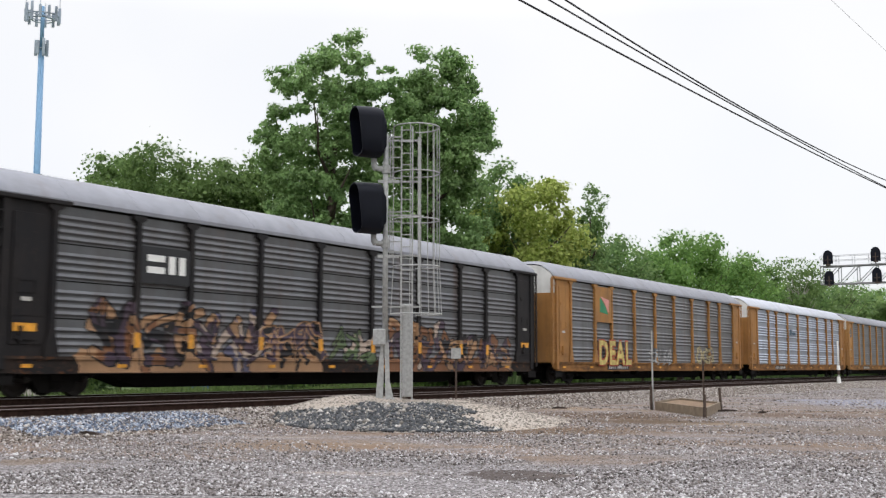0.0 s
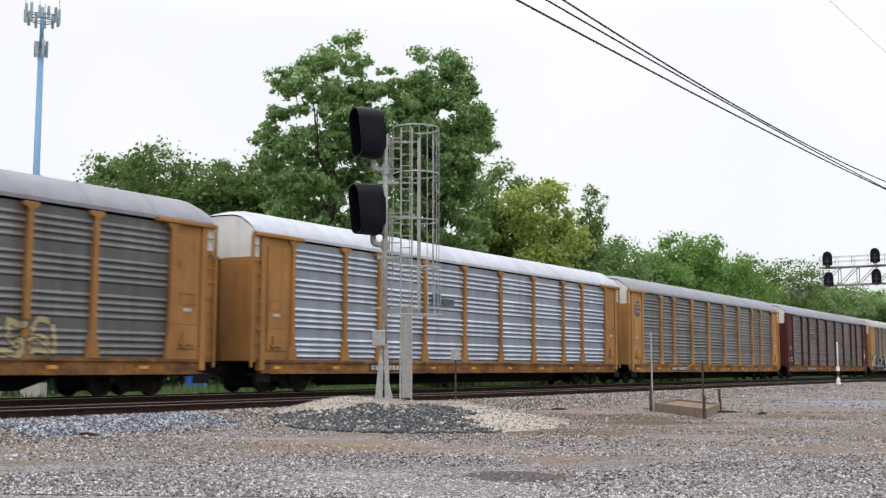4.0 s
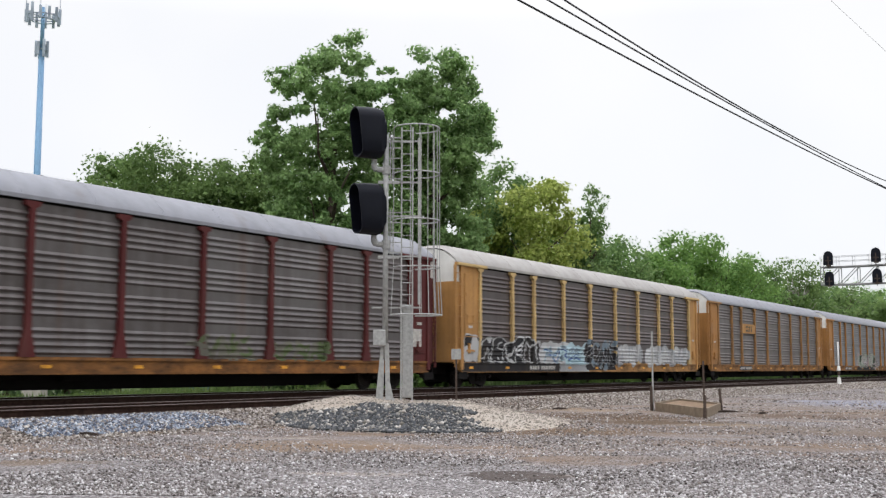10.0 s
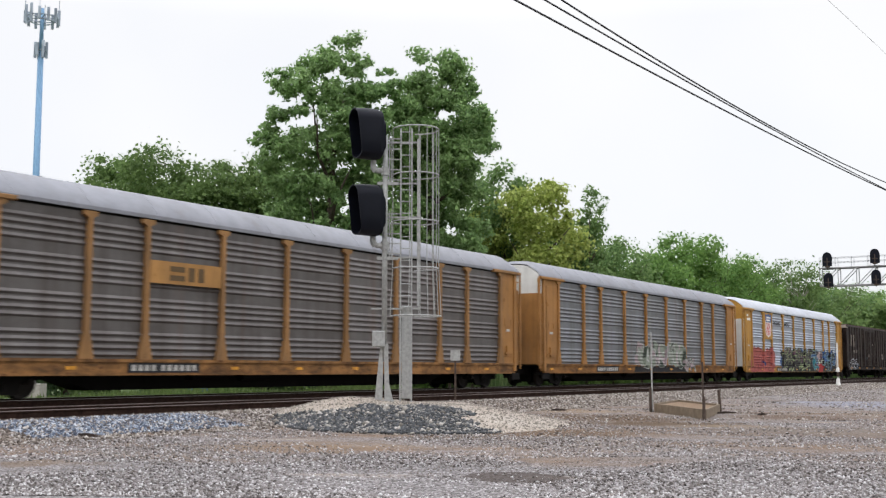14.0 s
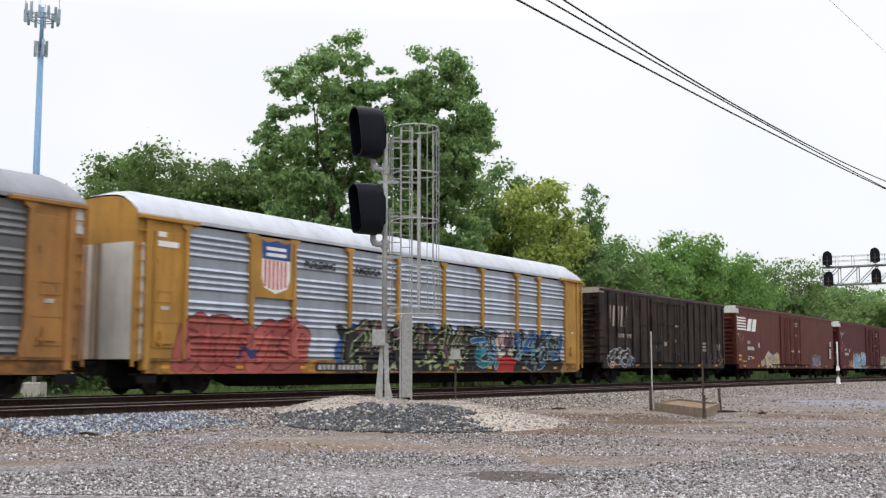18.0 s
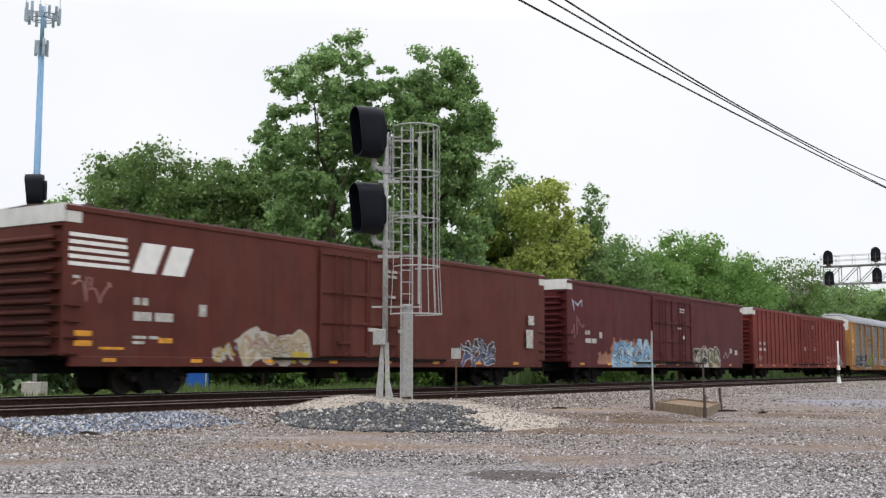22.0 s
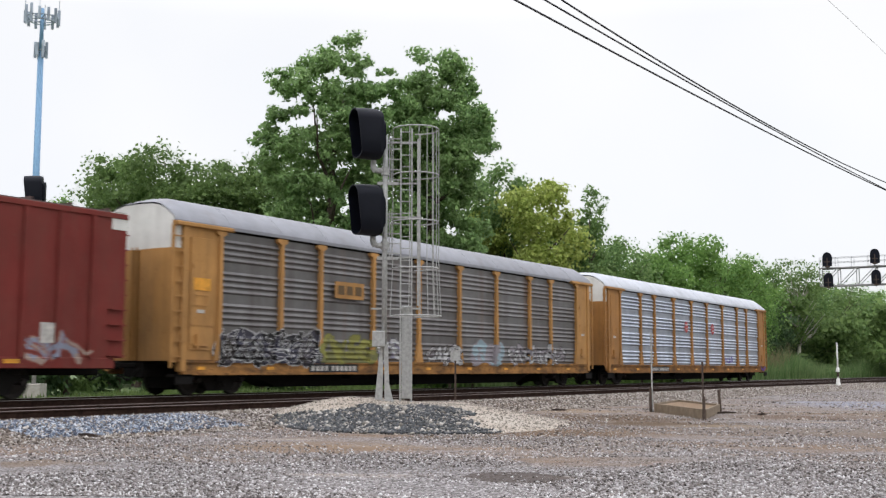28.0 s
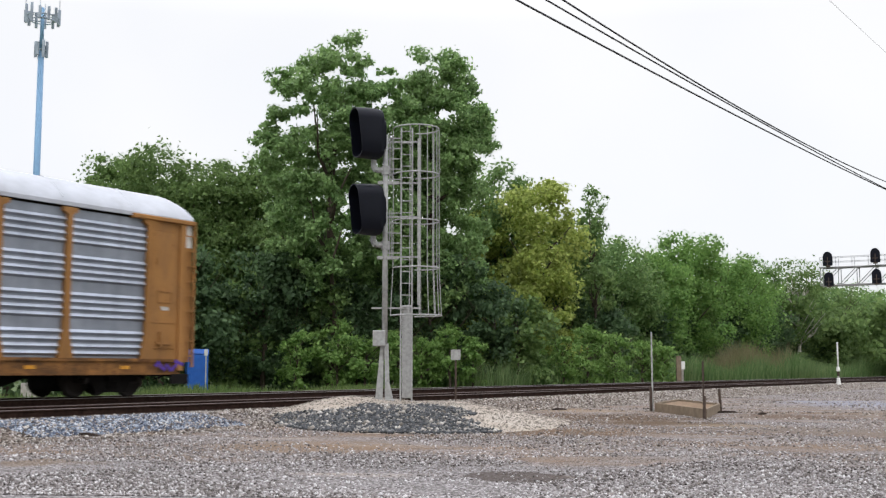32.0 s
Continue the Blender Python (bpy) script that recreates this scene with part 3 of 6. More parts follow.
        outl = [(1.5 + y * 0.985, z - 0.03 - 0.24 * (z - 4.93)) for y, z in outline]
        ring = [(0.03, 4.15), (0.03, 4.9)] + outl[1:-1] + [(2.97, 4.9), (2.97, 4.15)]
        a, b = sorted((fx(0.0), fx(0.28)))
        m.prism_x(ring[::-1], a, b)
        part("end_cap", m, M[cap], car, "dirty white arched end panel" if cap != colour else "")
        a, b = sorted((fx(-0.02), fx(2.25)))
        part("header_beam", Mesh().box(a, b, -0.12, 0.06, 4.78, 4.9, 0.02), M[post], car)
        part("header_beam", Mesh().box(a, b, 2.94, 3.12, 4.78, 4.9, 0.02), M[post], car)
        m = Mesh()
        a, b = sorted((fx(0.1), fx(0.75)))
        m.box(a, b, -0.08, 0.3, 0.55, 0.62).box(a, b, -0.08, -0.04, 0.35, 0.62)
        part("step", m, M["under"], car)
    x = 1.0
    while x < length - 1:
        if not any(abs(x + 0.15 - p) < 0.35 for p in posts):
            part("reflector", Mesh().box(x, x + 0.3, -0.014, -0.002, 0.75, 0.84), M["yellow_mark"], car)
        x += 2.93
    add_trucks(car, length, 2.35)
    part("brake_gear", Mesh().box(9, 10.4, 0.7, 1.1, 0.45, 0.8, 0.04).tube((11, 0.8, 0.6), (12.2, 0.8, 0.6), 0.2, n=12).tube((3, 1.0, 0.62), (length - 3, 1.0, 0.62), 0.03), M["under"], car)
    return car


def decal(car, name, mat, x0, x1, z0, z1, y=-0.012, label="", parent=None):
    """A painted or plated plaque flat on the near side."""
    return part(name, Mesh().box(x0, x1, y, y + 0.008, z0, z1), mat, parent or car, label)


def box_car(name, label, length, height, paint, ribs, door_at, cap=True, white_cap=0.45, beads=False):
    car = thing(name, TRACK, label, "freight car", "cars of the freight train")
    sill = Mesh().box(0.3, length - 0.3, -0.02, 0.12, 0.78, 1.05, 0.015).box(0.3, length - 0.3, 2.88, 3.02, 0.78, 1.05, 0.015)
    part("side_sill", sill, M[paint], car)
    part("underframe", Mesh().box(0.2, length - 0.2, 0.1, 2.9, 0.95, 1.05).box(-0.2, length + 0.2, 1.15, 1.85, 0.6, 0.95, 0.03), M["under"], car)
    d0, d1 = door_at
    for side in (0, 1):
        y0, y1 = (0.0, 0.06) if side == 0 else (2.94, 3.0)
        o = -1 if side == 0 else 1
        ys = y0 if side == 0 else y1
        # side sheets, one a bay
        step = 1.02 if ribs else 2.6
        x = 0.0
        while x < length - 0.01:
            for a, b in ((0.0, d0), (d1, length)):
                if a - 0.01 <= x < b - 0.01:
                    e = min(x + step, b)
                    part("side_sheet", Mesh().box(x + 0.004, e - 0.004, y0, y1, 1.05, height - 0.12), M[paint], car)
            nxt = x + step
            x = d0 if x < d0 < nxt else nxt
            if d0 - 0.01 <= x < d1 - 0.01:
                x = d1
        if ribs:
            x = step
            while x < length - 0.3:
                if not d0 - 0.2 < x < d1 + 0.2:
                    part("side_rib", Mesh().box(x - 0.06, x + 0.06, min(ys, ys + o * 0.07), max(ys, ys + o * 0.07), 1.05, height - 0.16, 0.0), M[paint], car)
                x += step
        if beads:
            for i in range(8):
                z = 1.45 + i * 0.4
                for a, b in ((0.05, d0 - 0.05), (d1 + 0.05, length - 0.05)):
                    part("side_bead", Mesh().box(a, b, min(ys, ys + o * 0.03), max(ys, ys + o * 0.03), z, z + 0.035), M[paint], car)
        # plug doors with their frames and rods
        mid = (d0 + d1) / 2
        for a, b in ((d0, mid), (mid, d1)):
            m = Mesh()
            m.box(a + 0.03, b - 0.03, min(ys, ys + o * 0.03), max(ys, ys + o * 0.03), 1.1, height - 0.25)
            door = part("door", m, M[paint], car)
            y2, y3 = sorted((ys + o * 0.03, ys + o * 0.09))
            for z in (1.15, 2.2, 3.2, height - 0.4):
                part("door_rail", Mesh().box(a + 0.13, b - 0.13, y2, y3, z, z + 0.1), M[paint], door)
            for xx in (a + 0.03, b - 0.13):
                part("door_stile", Mesh().box(xx, xx + 0.1, y2, y3, 1.1, height - 0.25), M[paint], door)
            rods = Mesh()
            for u in (0.3, 0.45, 0.6):
                xx = a + (b - a) * u
                rods.tube((xx, ys + o * 0.12, 1.1), (xx, ys + o * 0.12, height - 0.35), 0.025, n=6)
            rods.box(a + (b - a) * 0.35, a + (b - a) * 0.62, min(ys, ys + o * 0.14), max(ys, ys + o * 0.14), 1.55, 1.63)
            part("lock_rod", rods, M[paint], door)
        part("door_header", Mesh().box(d0, d1, min(ys, ys + o * 0.02), max(ys, ys + o * 0.02) + 0.0, height - 0.27, height - 0.15).box(d0, d1, y0, y1, height - 0.27, height - 0.12), M[paint], car)
        track = Mesh().box(d0 - 2.2, d1 + 2.2, min(ys, ys + o * 0.12), max(ys, ys + o * 0.12), 1.0, 1.08)
        part("door_track", track, M["under"], car)
        part("top_chord", Mesh().box(0, length, min(ys, ys + o * 0.04), max(ys, ys + o * 0.04), height - 0.16, height - 0.02, 0.01), M[paint], car)
    for end in (0, 1):
        fx = (lambda v: v) if end == 0 else (lambda v: length - v)
        m = Mesh()
        a, b = sorted((fx(0.0), fx(0.08)))
        m.box(a, b, 0.03, 2.97, 1.05, height - 0.1)
        part("end_wall", m, M[paint], car)
        m = Mesh()
        count = 11
        for i in range(count):
            z = 1.25 + i * (height - 1.9) / count
            hgt = (height - 1.9) / count * 0.62
            ring = [(fx(0.0), z), (fx(-0.11), z + hgt * 0.35), (fx(-0.11), z + hgt * 0.65), (fx(0.0), z + hgt)]
            m.prism_y(ring if end == 0 else ring[::-1], 0.3, 2.7)
        part("end_ribs", m, M[paint], car)
        if cap:
            m = Mesh()
            a, b = sorted((fx(-0.035), fx(0.02)))
            m.box(a, b, 0.0, 3.0, height - white_cap, height + 0.02)
            a, b = sorted((fx(0.02), fx(0.5)))
            m.box(a, b, -0.015, 0.03, height - white_cap, height - 0.0)
            part("end_band", m, M["rusty_white" if beads else "dull_white"], car, "white band along the top of the end")
        for z in [1.1 + 0.4 * i for i in range(9)]:
            a, b = sorted((fx(-0.16), fx(0.0)))
            part("grab_iron", Mesh().box(a, b, 0.08, 0.5, z, z + 0.025), M[paint], car)
            a, b = sorted((fx(0.1), fx(0.55)))
            if z < 2.4:
                part("grab_iron", Mesh().box(a, b, -0.1, 0.0, z, z + 0.025), M[paint], car)
    m = Mesh()
    ring = [(0.0, height - 0.04), (3.0, height - 0.04), (2.98, height + 0.02), (1.5, height + 0.09), (0.02, height + 0.02)]
    m.prism_x(ring, 0, length)
    x = 0.8
    while x < length:
        m.box(x, x + 0.05, 0.03, 2.97, height + 0.02, height + 0.1)
        x += 1.2
    part("roof", m, M["dark_roof"], car)
    x = 1.3
    while x < length - 1:
        part("reflector", Mesh().box(x, x + 0.42, -0.034, -0.022, 0.9, 1.0), M["yellow_mark"], car)
        x += 3.1
    add_trucks(car, length, 3.6 if length > 22 else 2.3)
    part("brake_gear", Mesh().box(length / 2 - 2, length / 2 - 1, 0.8, 1.2, 0.4, 0.8, 0.04).tube((length / 2, 0.9, 0.6), (length / 2 + 1.2, 0.9, 0.6), 0.2, n=12).tube((3, 1.0, 0.62), (length - 3, 1.0, 0.62), 0.03), M["under"], car)
    return car


# ---- paint schemes ----
def ochre_paint(name, c, wear):
    M[name] = painted(name + "_paint", c, wear, (0.2, 0.09, 0.03))


ochre_paint("ochre", (0.35, 0.17, 0.055), 0.6)
ochre_paint("ochre_bright", (0.42, 0.22, 0.075), 0.55)
ochre_paint("pale_ochre", (0.44, 0.27, 0.1), 0.45)
M["rusty_post_paint"] = painted("rusty_ochre_paint", (0.3, 0.16, 0.065), 0.8, (0.16, 0.07, 0.03))
M["up_yellow"] = painted("golden_yellow_paint", (0.43, 0.225, 0.05), 0.6, (0.2, 0.1, 0.04))
M["maroon"] = painted("maroon_paint", (0.085, 0.02, 0.02), 0.3, (0.09, 0.045, 0.03))
M["black_car"] = painted("black_car_paint", (0.016, 0.015, 0.016), 0.2, (0.09, 0.06, 0.045))
M["ns_red"] = painted("brown_red_paint", (0.1, 0.027, 0.021), 0.3, (0.075, 0.032, 0.022))
M["ns_wine"] = painted("wine_red_paint", (0.082, 0.015, 0.017), 0.3, (0.12, 0.05, 0.04))
M["bright_red"] = painted("faded_red_paint", (0.165, 0.03, 0.025), 0.4, (0.16, 0.075, 0.05))
M["nw_brown"] = painted("old_dark_brown_paint", (0.0155, 0.0092, 0.0092), 0.8, (0.05, 0.024, 0.018))
M["rusty_white"] = painted("rusty_white_paint", (0.36, 0.31, 0.27), 0.8, (0.14, 0.08, 0.05))
M["dark_roof"] = painted("dark_roof_paint", (0.09, 0.06, 0.055), 0.3)

SILVER = (0.56, 0.585, 0.61)


def sheet(key, c, stain, dirt, metal=0.2, punched_shade=0.72):
    c, stain = (c[0] * 0.96, c[1], c[2] * 1.1), (stain[0] * 0.97, stain[1], stain[2] * 1.1)
    mat = galvanised(key + "_sheet", c, stain, dirt, metal)
    M[key] = mat
    # punched flat strips look darker; rib undersides and crests get this as painted shade
    dark = galvanised(key + "_punched_and_shaded_sheet", shade(c, punched_shade), shade(stain, punched_shade), dirt, metal)
    M[key + "_holes"] = dark


sheet("p_black", (0.13, 0.127, 0.122), (0.09, 0.075, 0.062), 0.6)
sheet("p_map", (0.172, 0.168, 0.16), (0.1, 0.088, 0.072), 0.8)
sheet("p_silver", SILVER, (0.31, 0.33, 0.36), 0.5, 0.3, 0.5)
sheet("p_grey", (0.16, 0.158, 0.15), (0.085, 0.079, 0.064), 0.85)
sheet("p_maroon", (0.145, 0.125, 0.11), (0.085, 0.062, 0.052), 0.85)
sheet("p_brown", (0.1, 0.074, 0.063), (0.062, 0.039, 0.033), 0.8)
sheet("p_cn", (0.152, 0.13, 0.112), (0.09, 0.07, 0.056), 0.85)
sheet("p_grey_tag", (0.19, 0.188, 0.183), (0.105, 0.098, 0.084), 0.7)
sheet("p_up", SILVER, (0.34, 0.355, 0.375), 0.45, 0.3, 0.55)
sheet("p_csx", (0.165, 0.15, 0.134), (0.1, 0.083, 0.07), 0.85)
M["cream_post"] = painted("cream_post_paint", (0.52, 0.36, 0.16), 0.45, (0.2, 0.1, 0.04))
# sills gather soot and rust thrown up from the wheels
for key, c in (("ochre", (0.22, 0.105, 0.036)), ("ochre_bright", (0.27, 0.135, 0.045)), ("black_car", (0.014, 0.013, 0.013)), ("cream_post", (0.3, 0.16, 0.06)), ("rusty_post_paint", (0.24, 0.12, 0.045)), ("up_yellow", (0.34, 0.18, 0.045)), ("maroon", (0.2, 0.09, 0.03))):
    M[key + "_sill"] = sooty(key + "_sooty_sill", shade(c, 1.35))

# ---- the train, car by car ----
CARS = []


def place(car, joint, gap):
    CARS.append((car, joint + gap))
    return car


def bars(car, x, z, widths, height, mat, y=-0.02, gap=0.12, name="number"):
    for w in widths:
        decal(car, name, mat, x, x + w, z, z + height, y)
        x += w + gap
    return x


c0 = place(rack_car("autorack_car", "black-framed autorack freight car with grey ribbed sides and graffiti", 27.1, "black_car", "black_car", "p_black", "roof_grey", "black_car", joints=True), -35.27, 1.6)
c1 = place(rack_car("autorack_car", "ochre autorack freight car with grey ribbed sides and yellow graffiti", 27.1, "ochre", "ochre", "p_map", "roof_grey", "dull_white"), -6.47, 1.6)
c2 = place(rack_car("autorack_car", "clean silver-sided autorack freight car with ochre frame", 27.1, "ochre", "ochre", "p_silver", "roof_white", "dull_white", deep=1.0), 22.34, 1.6)
c3 = place(rack_car("autorack_car", "bright ochre autorack freight car with dull grey sides", 27.2, "ochre_bright", "ochre_bright", "p_grey", "roof_grey", "dull_white"), 50.66, 1.7)
c4 = place(rack_car("autorack_car", "maroon autorack freight car with brownish ribbed sides", 27.2, "maroon", "maroon", "p_maroon", "roof_grey", "dull_white"), 79.89, 1.6)
c5 = place(rack_car("autorack_car", "pale ochre autorack freight car with brown sides and white graffiti", 27.2, "ochre_bright", "cream_post", "p_brown", "roof_warm", "dull_white"), 108.67, 1.6)
c6 = place(rack_car("autorack_car", "ochre autorack freight car with a yellow logo panel", 27.3, "ochre", "rusty_post_paint", "p_cn", "roof_grey", "dull_white"), 137.66, 1.6)
c7 = place(rack_car("autorack_car", "ochre autorack freight car with pale green graffiti", 27.2, "ochre", "ochre", "p_grey_tag", "roof_grey", "dull_white"), 166.88, 1.6)
c8 = place(rack_car("autorack_car", "yellow autorack freight car with silver sides and big colourful graffiti", 27.3, "up_yellow", "up_yellow", "p_up", "roof_white", "up_yellow", 0.1, "dull_white", 1.0), 195.82, 1.6)
c9 = place(box_car("box_car", "dark brown ribbed box car with faded white marks", 18.8, 4.75, "nw_brown", True, (6.5, 11.6), True, 0.25, True), 225.02, 1.86)
c10 = place(box_car("box_car", "brown-red high box car with white stripes and plug doors", 25.9, 4.86, "ns_red", False, (10.0, 15.4)), 245.84, 2.2)
c11 = place(box_car("box_car", "wine-red high box car with light blue graffiti", 26.0, 4.86, "ns_wine", False, (10.2, 16.2)), 273.97, 2.25)
c12 = place(box_car("box_car", "faded red ribbed box car with plug doors", 26.6, 4.86, "bright_red", True, (11.8, 16.4)), 302.38, 2.1)
c13 = place(rack_car("autorack_car", "ochre autorack freight car with grey sides and black graffiti", 27.1, "ochre_bright", "ochre_bright", "p_csx", "roof_grey", "dull_white"), 331.18, 1.6)
c14 = place(rack_car("autorack_car", "silver-sided autorack freight car with ochre ends, last of the train", 26.9, "ochre", "ochre", "p_silver", "roof_white", "dull_white", deep=1.0), 359.93, 1.6)


# ---- markings ----
M["ink"] = plain("black_marking", (0.02, 0.02, 0.022), 0.6)
M["plaque"] = plain("black_plaque", (0.022, 0.022, 0.024), 0.6)
M["leaf_green"] = plain("green_marking", (0.03, 0.2, 0.09), 0.6)
M["rose"] = plain("rose_marking", (0.62, 0.27, 0.23), 0.6)
M["shield_blue"] = plain("shield_blue", (0.02, 0.06, 0.2), 0.5)
M["shield_red"] = plain("shield_red", (0.5, 0.04, 0.04), 0.5)
M["tag_red"] = plain("red_spray", (0.36, 0.06, 0.06), 0.6)
M["tag_violet"] = plain("violet_spray", (0.09, 0.04, 0.3), 0.6)
M["tag_yellow"] = plain("yellow_spray", (0.48, 0.38, 0.12), 0.6, 0.0, 0.45, 4)
M["tag_line"] = plain("red_outline_spray", (0.32, 0.06, 0.03), 0.6)
M["brown_mark"] = plain("brown_marking", (0.1, 0.06, 0.025), 0.6)
M["blue_mark"] = plain("blue_grey_marking", (0.05, 0.085, 0.12), 0.6)


def number_plate(car, x=5.9, z=0.67, w=2.6):
    p = decal(car, "number_plaque", M["plaque"], x, x + w, z, z + 0.26, -0.022, "black plaque with pale bars")
    for i in range(10):
        a = x + 0.12 + i * (w - 0.3) / 10 + (0.12 if i > 3 else 0.0)
        part("marking", Mesh().box(a, a + 0.15, -0.028, -0.023, z + 0.05, z + 0.21), M["faded_white"], p)


def small_marks(car, spots, mat="faded_white", y=-0.012):
    for x, z, w, h in spots:
        decal(car, "marking", M[mat], x, x + w, z, z + h, y)


def logo_panel(car, x0, x1, z0, z1, mat):
    return part("logo_panel", Mesh().box(x0, x1, -0.052, -0.042, z0, z1), M[mat], car, "flat painted logo panel")


def on_panel(panel, name, ring, mat, y=-0.06):
    return part(name, Mesh().prism_y(ring, y, y + 0.006), M[mat], panel)


def stroke(panel, x0, z0, x1, z1, mat, y=-0.062):
    return part("marking", Mesh().box(x0, x1, y, y + 0.006, z0, z1), M[mat], panel)


# white-on-black emblem of the first car, as plain bars
p = logo_panel(c0, 4.58, 6.37, 3.02, 4.02, "plaque")
for a in ((4.78, 3.62, 5.42, 3.8), (4.78, 3.3, 5.42, 3.48), (5.56, 3.3, 5.8, 3.8), (5.94, 3.3, 6.18, 3.8)):
    stroke(p, *a, "white")
for x in POSTS[1:-1]:
    part("reflector", Mesh().box(x - 0.1, x + 0.1, -0.084, -0.071, 1.28, 1.68), M["yellow_mark"], c0)
decal(c0, "warning_plate", M["yellow_mark"], 25.75, 26.4, 1.62, 1.82, -0.05)
decal(c0, "warning_plate", M["yellow_mark"], 0.7, 1.35, 1.62, 1.82, -0.05)

# flag emblem
p = logo_panel(c1, 4.6, 6.36, 3.05, 4.72, "ochre")
part("panel_rail", Mesh().box(4.6, 6.36, -0.075, -0.04, 2.98, 3.08), M["ochre"], p)
on_panel(p, "marking", [(4.98, 3.48), (5.95, 3.38), (5.55, 3.85), (5.0, 4.22)], "leaf_green")
on_panel(p, "marking", [(5.05, 4.24), (5.6, 3.87), (5.97, 3.42), (6.05, 4.1)], "rose", -0.067)
number_plate(c1)
number_plate(c2)
number_plate(c3)
spot = part("emblem", Mesh().prism_y([(1.14 + 0.36 * math.cos(a * 0.449), 3.9 + 0.44 * math.sin(a * 0.449)) for a in range(14)], -0.05, -0.034), M["blue_mark"], c3, "faded blue oval emblem")
for z in (3.72, 3.94, 4.12):
    part("emblem_gap", Mesh().box(0.9, 1.16, -0.056, -0.051, z, z + 0.07).box(1.24, 1.4, -0.056, -0.051, z, z + 0.09), M["pale_ochre"], spot)
number_plate(c4)
small_marks(c4, [(7.25, 3.36, 0.55, 0.1), (7.55, 3.2, 0.9, 0.08), (7.3, 3.08, 0.7, 0.07)], "post_rust", 0.01)
small_marks(c4, [(0.7, 1.35, 0.8, 0.14), (0.7, 1.55, 0.7, 0.1)], "dull_white", -0.05)
decal(c4, "paper_notice", M["faded_white"], 25.75, 26.3, 1.55, 2.2, -0.05)
number_plate(c5)
# yellow panel with a dark emblem, as plain bars
p = logo_panel(c6, 6.55, 9.25, 3.1, 3.72, "ochre_bright")
for a in ((7.25, 3.45, 7.8, 3.6), (7.25, 3.2, 7.8, 3.35), (7.95, 3.2, 8.18, 3.6), (8.32, 3.2, 8.55, 3.6)):
    stroke(p, *a, "brown_mark")
number_plate(c6)
number_plate(c7)
# shield emblem
p = logo_panel(c8, 4.6, 6.36, 2.98, 4.75, "up_yellow")
def grown(ring):
    return [(5.55 + (x - 5.48) * 1.2, 3.92 + (z - 3.85) * 1.16) for x, z in ring]


on_panel(p, "marking", grown([(4.94, 3.5), (5.04, 3.24), (5.48, 3.09), (5.92, 3.24), (6.02, 3.5), (6.02, 4.2), (4.94, 4.2)]), "white", -0.058)
on_panel(p, "marking", grown([(4.95, 4.0), (6.01, 4.0), (6.05, 4.5), (5.8, 4.44), (5.48, 4.52), (5.16, 4.44), (4.91, 4.5)]), "shield_blue", -0.066)
for i in range(6):
    (xa, za), (xb, zb) = grown([(5.03 + i * 0.155, 3.3 - 0.1 * math.sin((i + 0.5) * 0.52)), (5.1 + i * 0.155, 3.98)])
    stroke(p, xa, za, xb, zb, "shield_red", -0.066)
for za, zb in ((4.24, 4.33), (4.08, 4.17)):
    (xa, za), (xb, zb) = grown([(5.1, za), (5.86, zb)])
    stroke(p, xa, za, xb, zb, "white", -0.07)
part("panel_rail", Mesh().box(4.6, 6.36, -0.07, -0.04, 2.9, 3.02), M["up_yellow"], p)
number_plate(c8, 7.6)
# end arches of this car are yellow; dirty white patch on its end
p = logo_panel(c13, 7.15, 8.75, 3.12, 3.68, "ochre_bright")
for a in ((7.3, 3.25, 7.65, 3.55), (7.78, 3.25, 8.12, 3.55), (8.25, 3.25, 8.6, 3.55)):
    stroke(p, *a, "brown_mark")
number_plate(c13)
decal(c13, "warning_plate", M["yellow_mark"], 0.75, 1.4, 3.0, 3.35, -0.05)
small_marks(c2, [(9.8, 3.2, 0.55, 0.4), (10.45, 3.2, 0.9, 0.22)], "blue_mark", -0.045)
for x in (11.25, 15.8):
    spot = part("emblem", Mesh().prism_y([(x + 0.27 * math.cos(a * 0.524), 3.24 + 0.34 * math.sin(a * 0.524)) for a in range(12)], -0.045, -0.035), M["tag_red"], c14, "round red sprayed mark")
    for z in (3.1, 3.32):
        part("emblem_gap", Mesh().box(x - 0.12, x + 0.2, -0.05, -0.046, z, z + 0.06), M["faded_white"], spot)
number_plate(c14)

# brown-red box car: five stripes that run into two slanted blocks
for i in range(5):
    z = 3.32 + i * 0.185
    decal(c10, "stripe", M["white"], 0.15, 2.1 - i * 0.03, z, z + 0.1)
for x in (2.45, 3.5):
    part("emblem", Mesh().prism_y([(x - 0.25, 3.28), (x + 0.55, 3.28), (x + 0.9, 4.1), (x + 0.1, 4.1)], -0.018, -0.008), M["white"], c10)
small_marks(c10, [(2.3, 2.42, 0.2, 0.2), (2.58, 2.42, 0.2, 0.2), (2.3, 2.0, 0.62, 0.24), (3.05, 2.0, 0.65, 0.24), (2.3, 1.52, 0.45, 0.08), (2.85, 1.52, 0.35, 0.08), (2.3, 1.38, 0.4, 0.08), (4.7, 2.2, 0.28, 0.34), (0.3, 3.0, 0.2, 0.08)], "faded_white")
small_marks(c10, [(0.4, 1.55, 0.55, 0.14), (0.4, 1.3, 0.55, 0.14), (1.2, 1.22, 0.8, 0.07), (3.2, 1.42, 0.5, 0.14)], "yellow_mark")
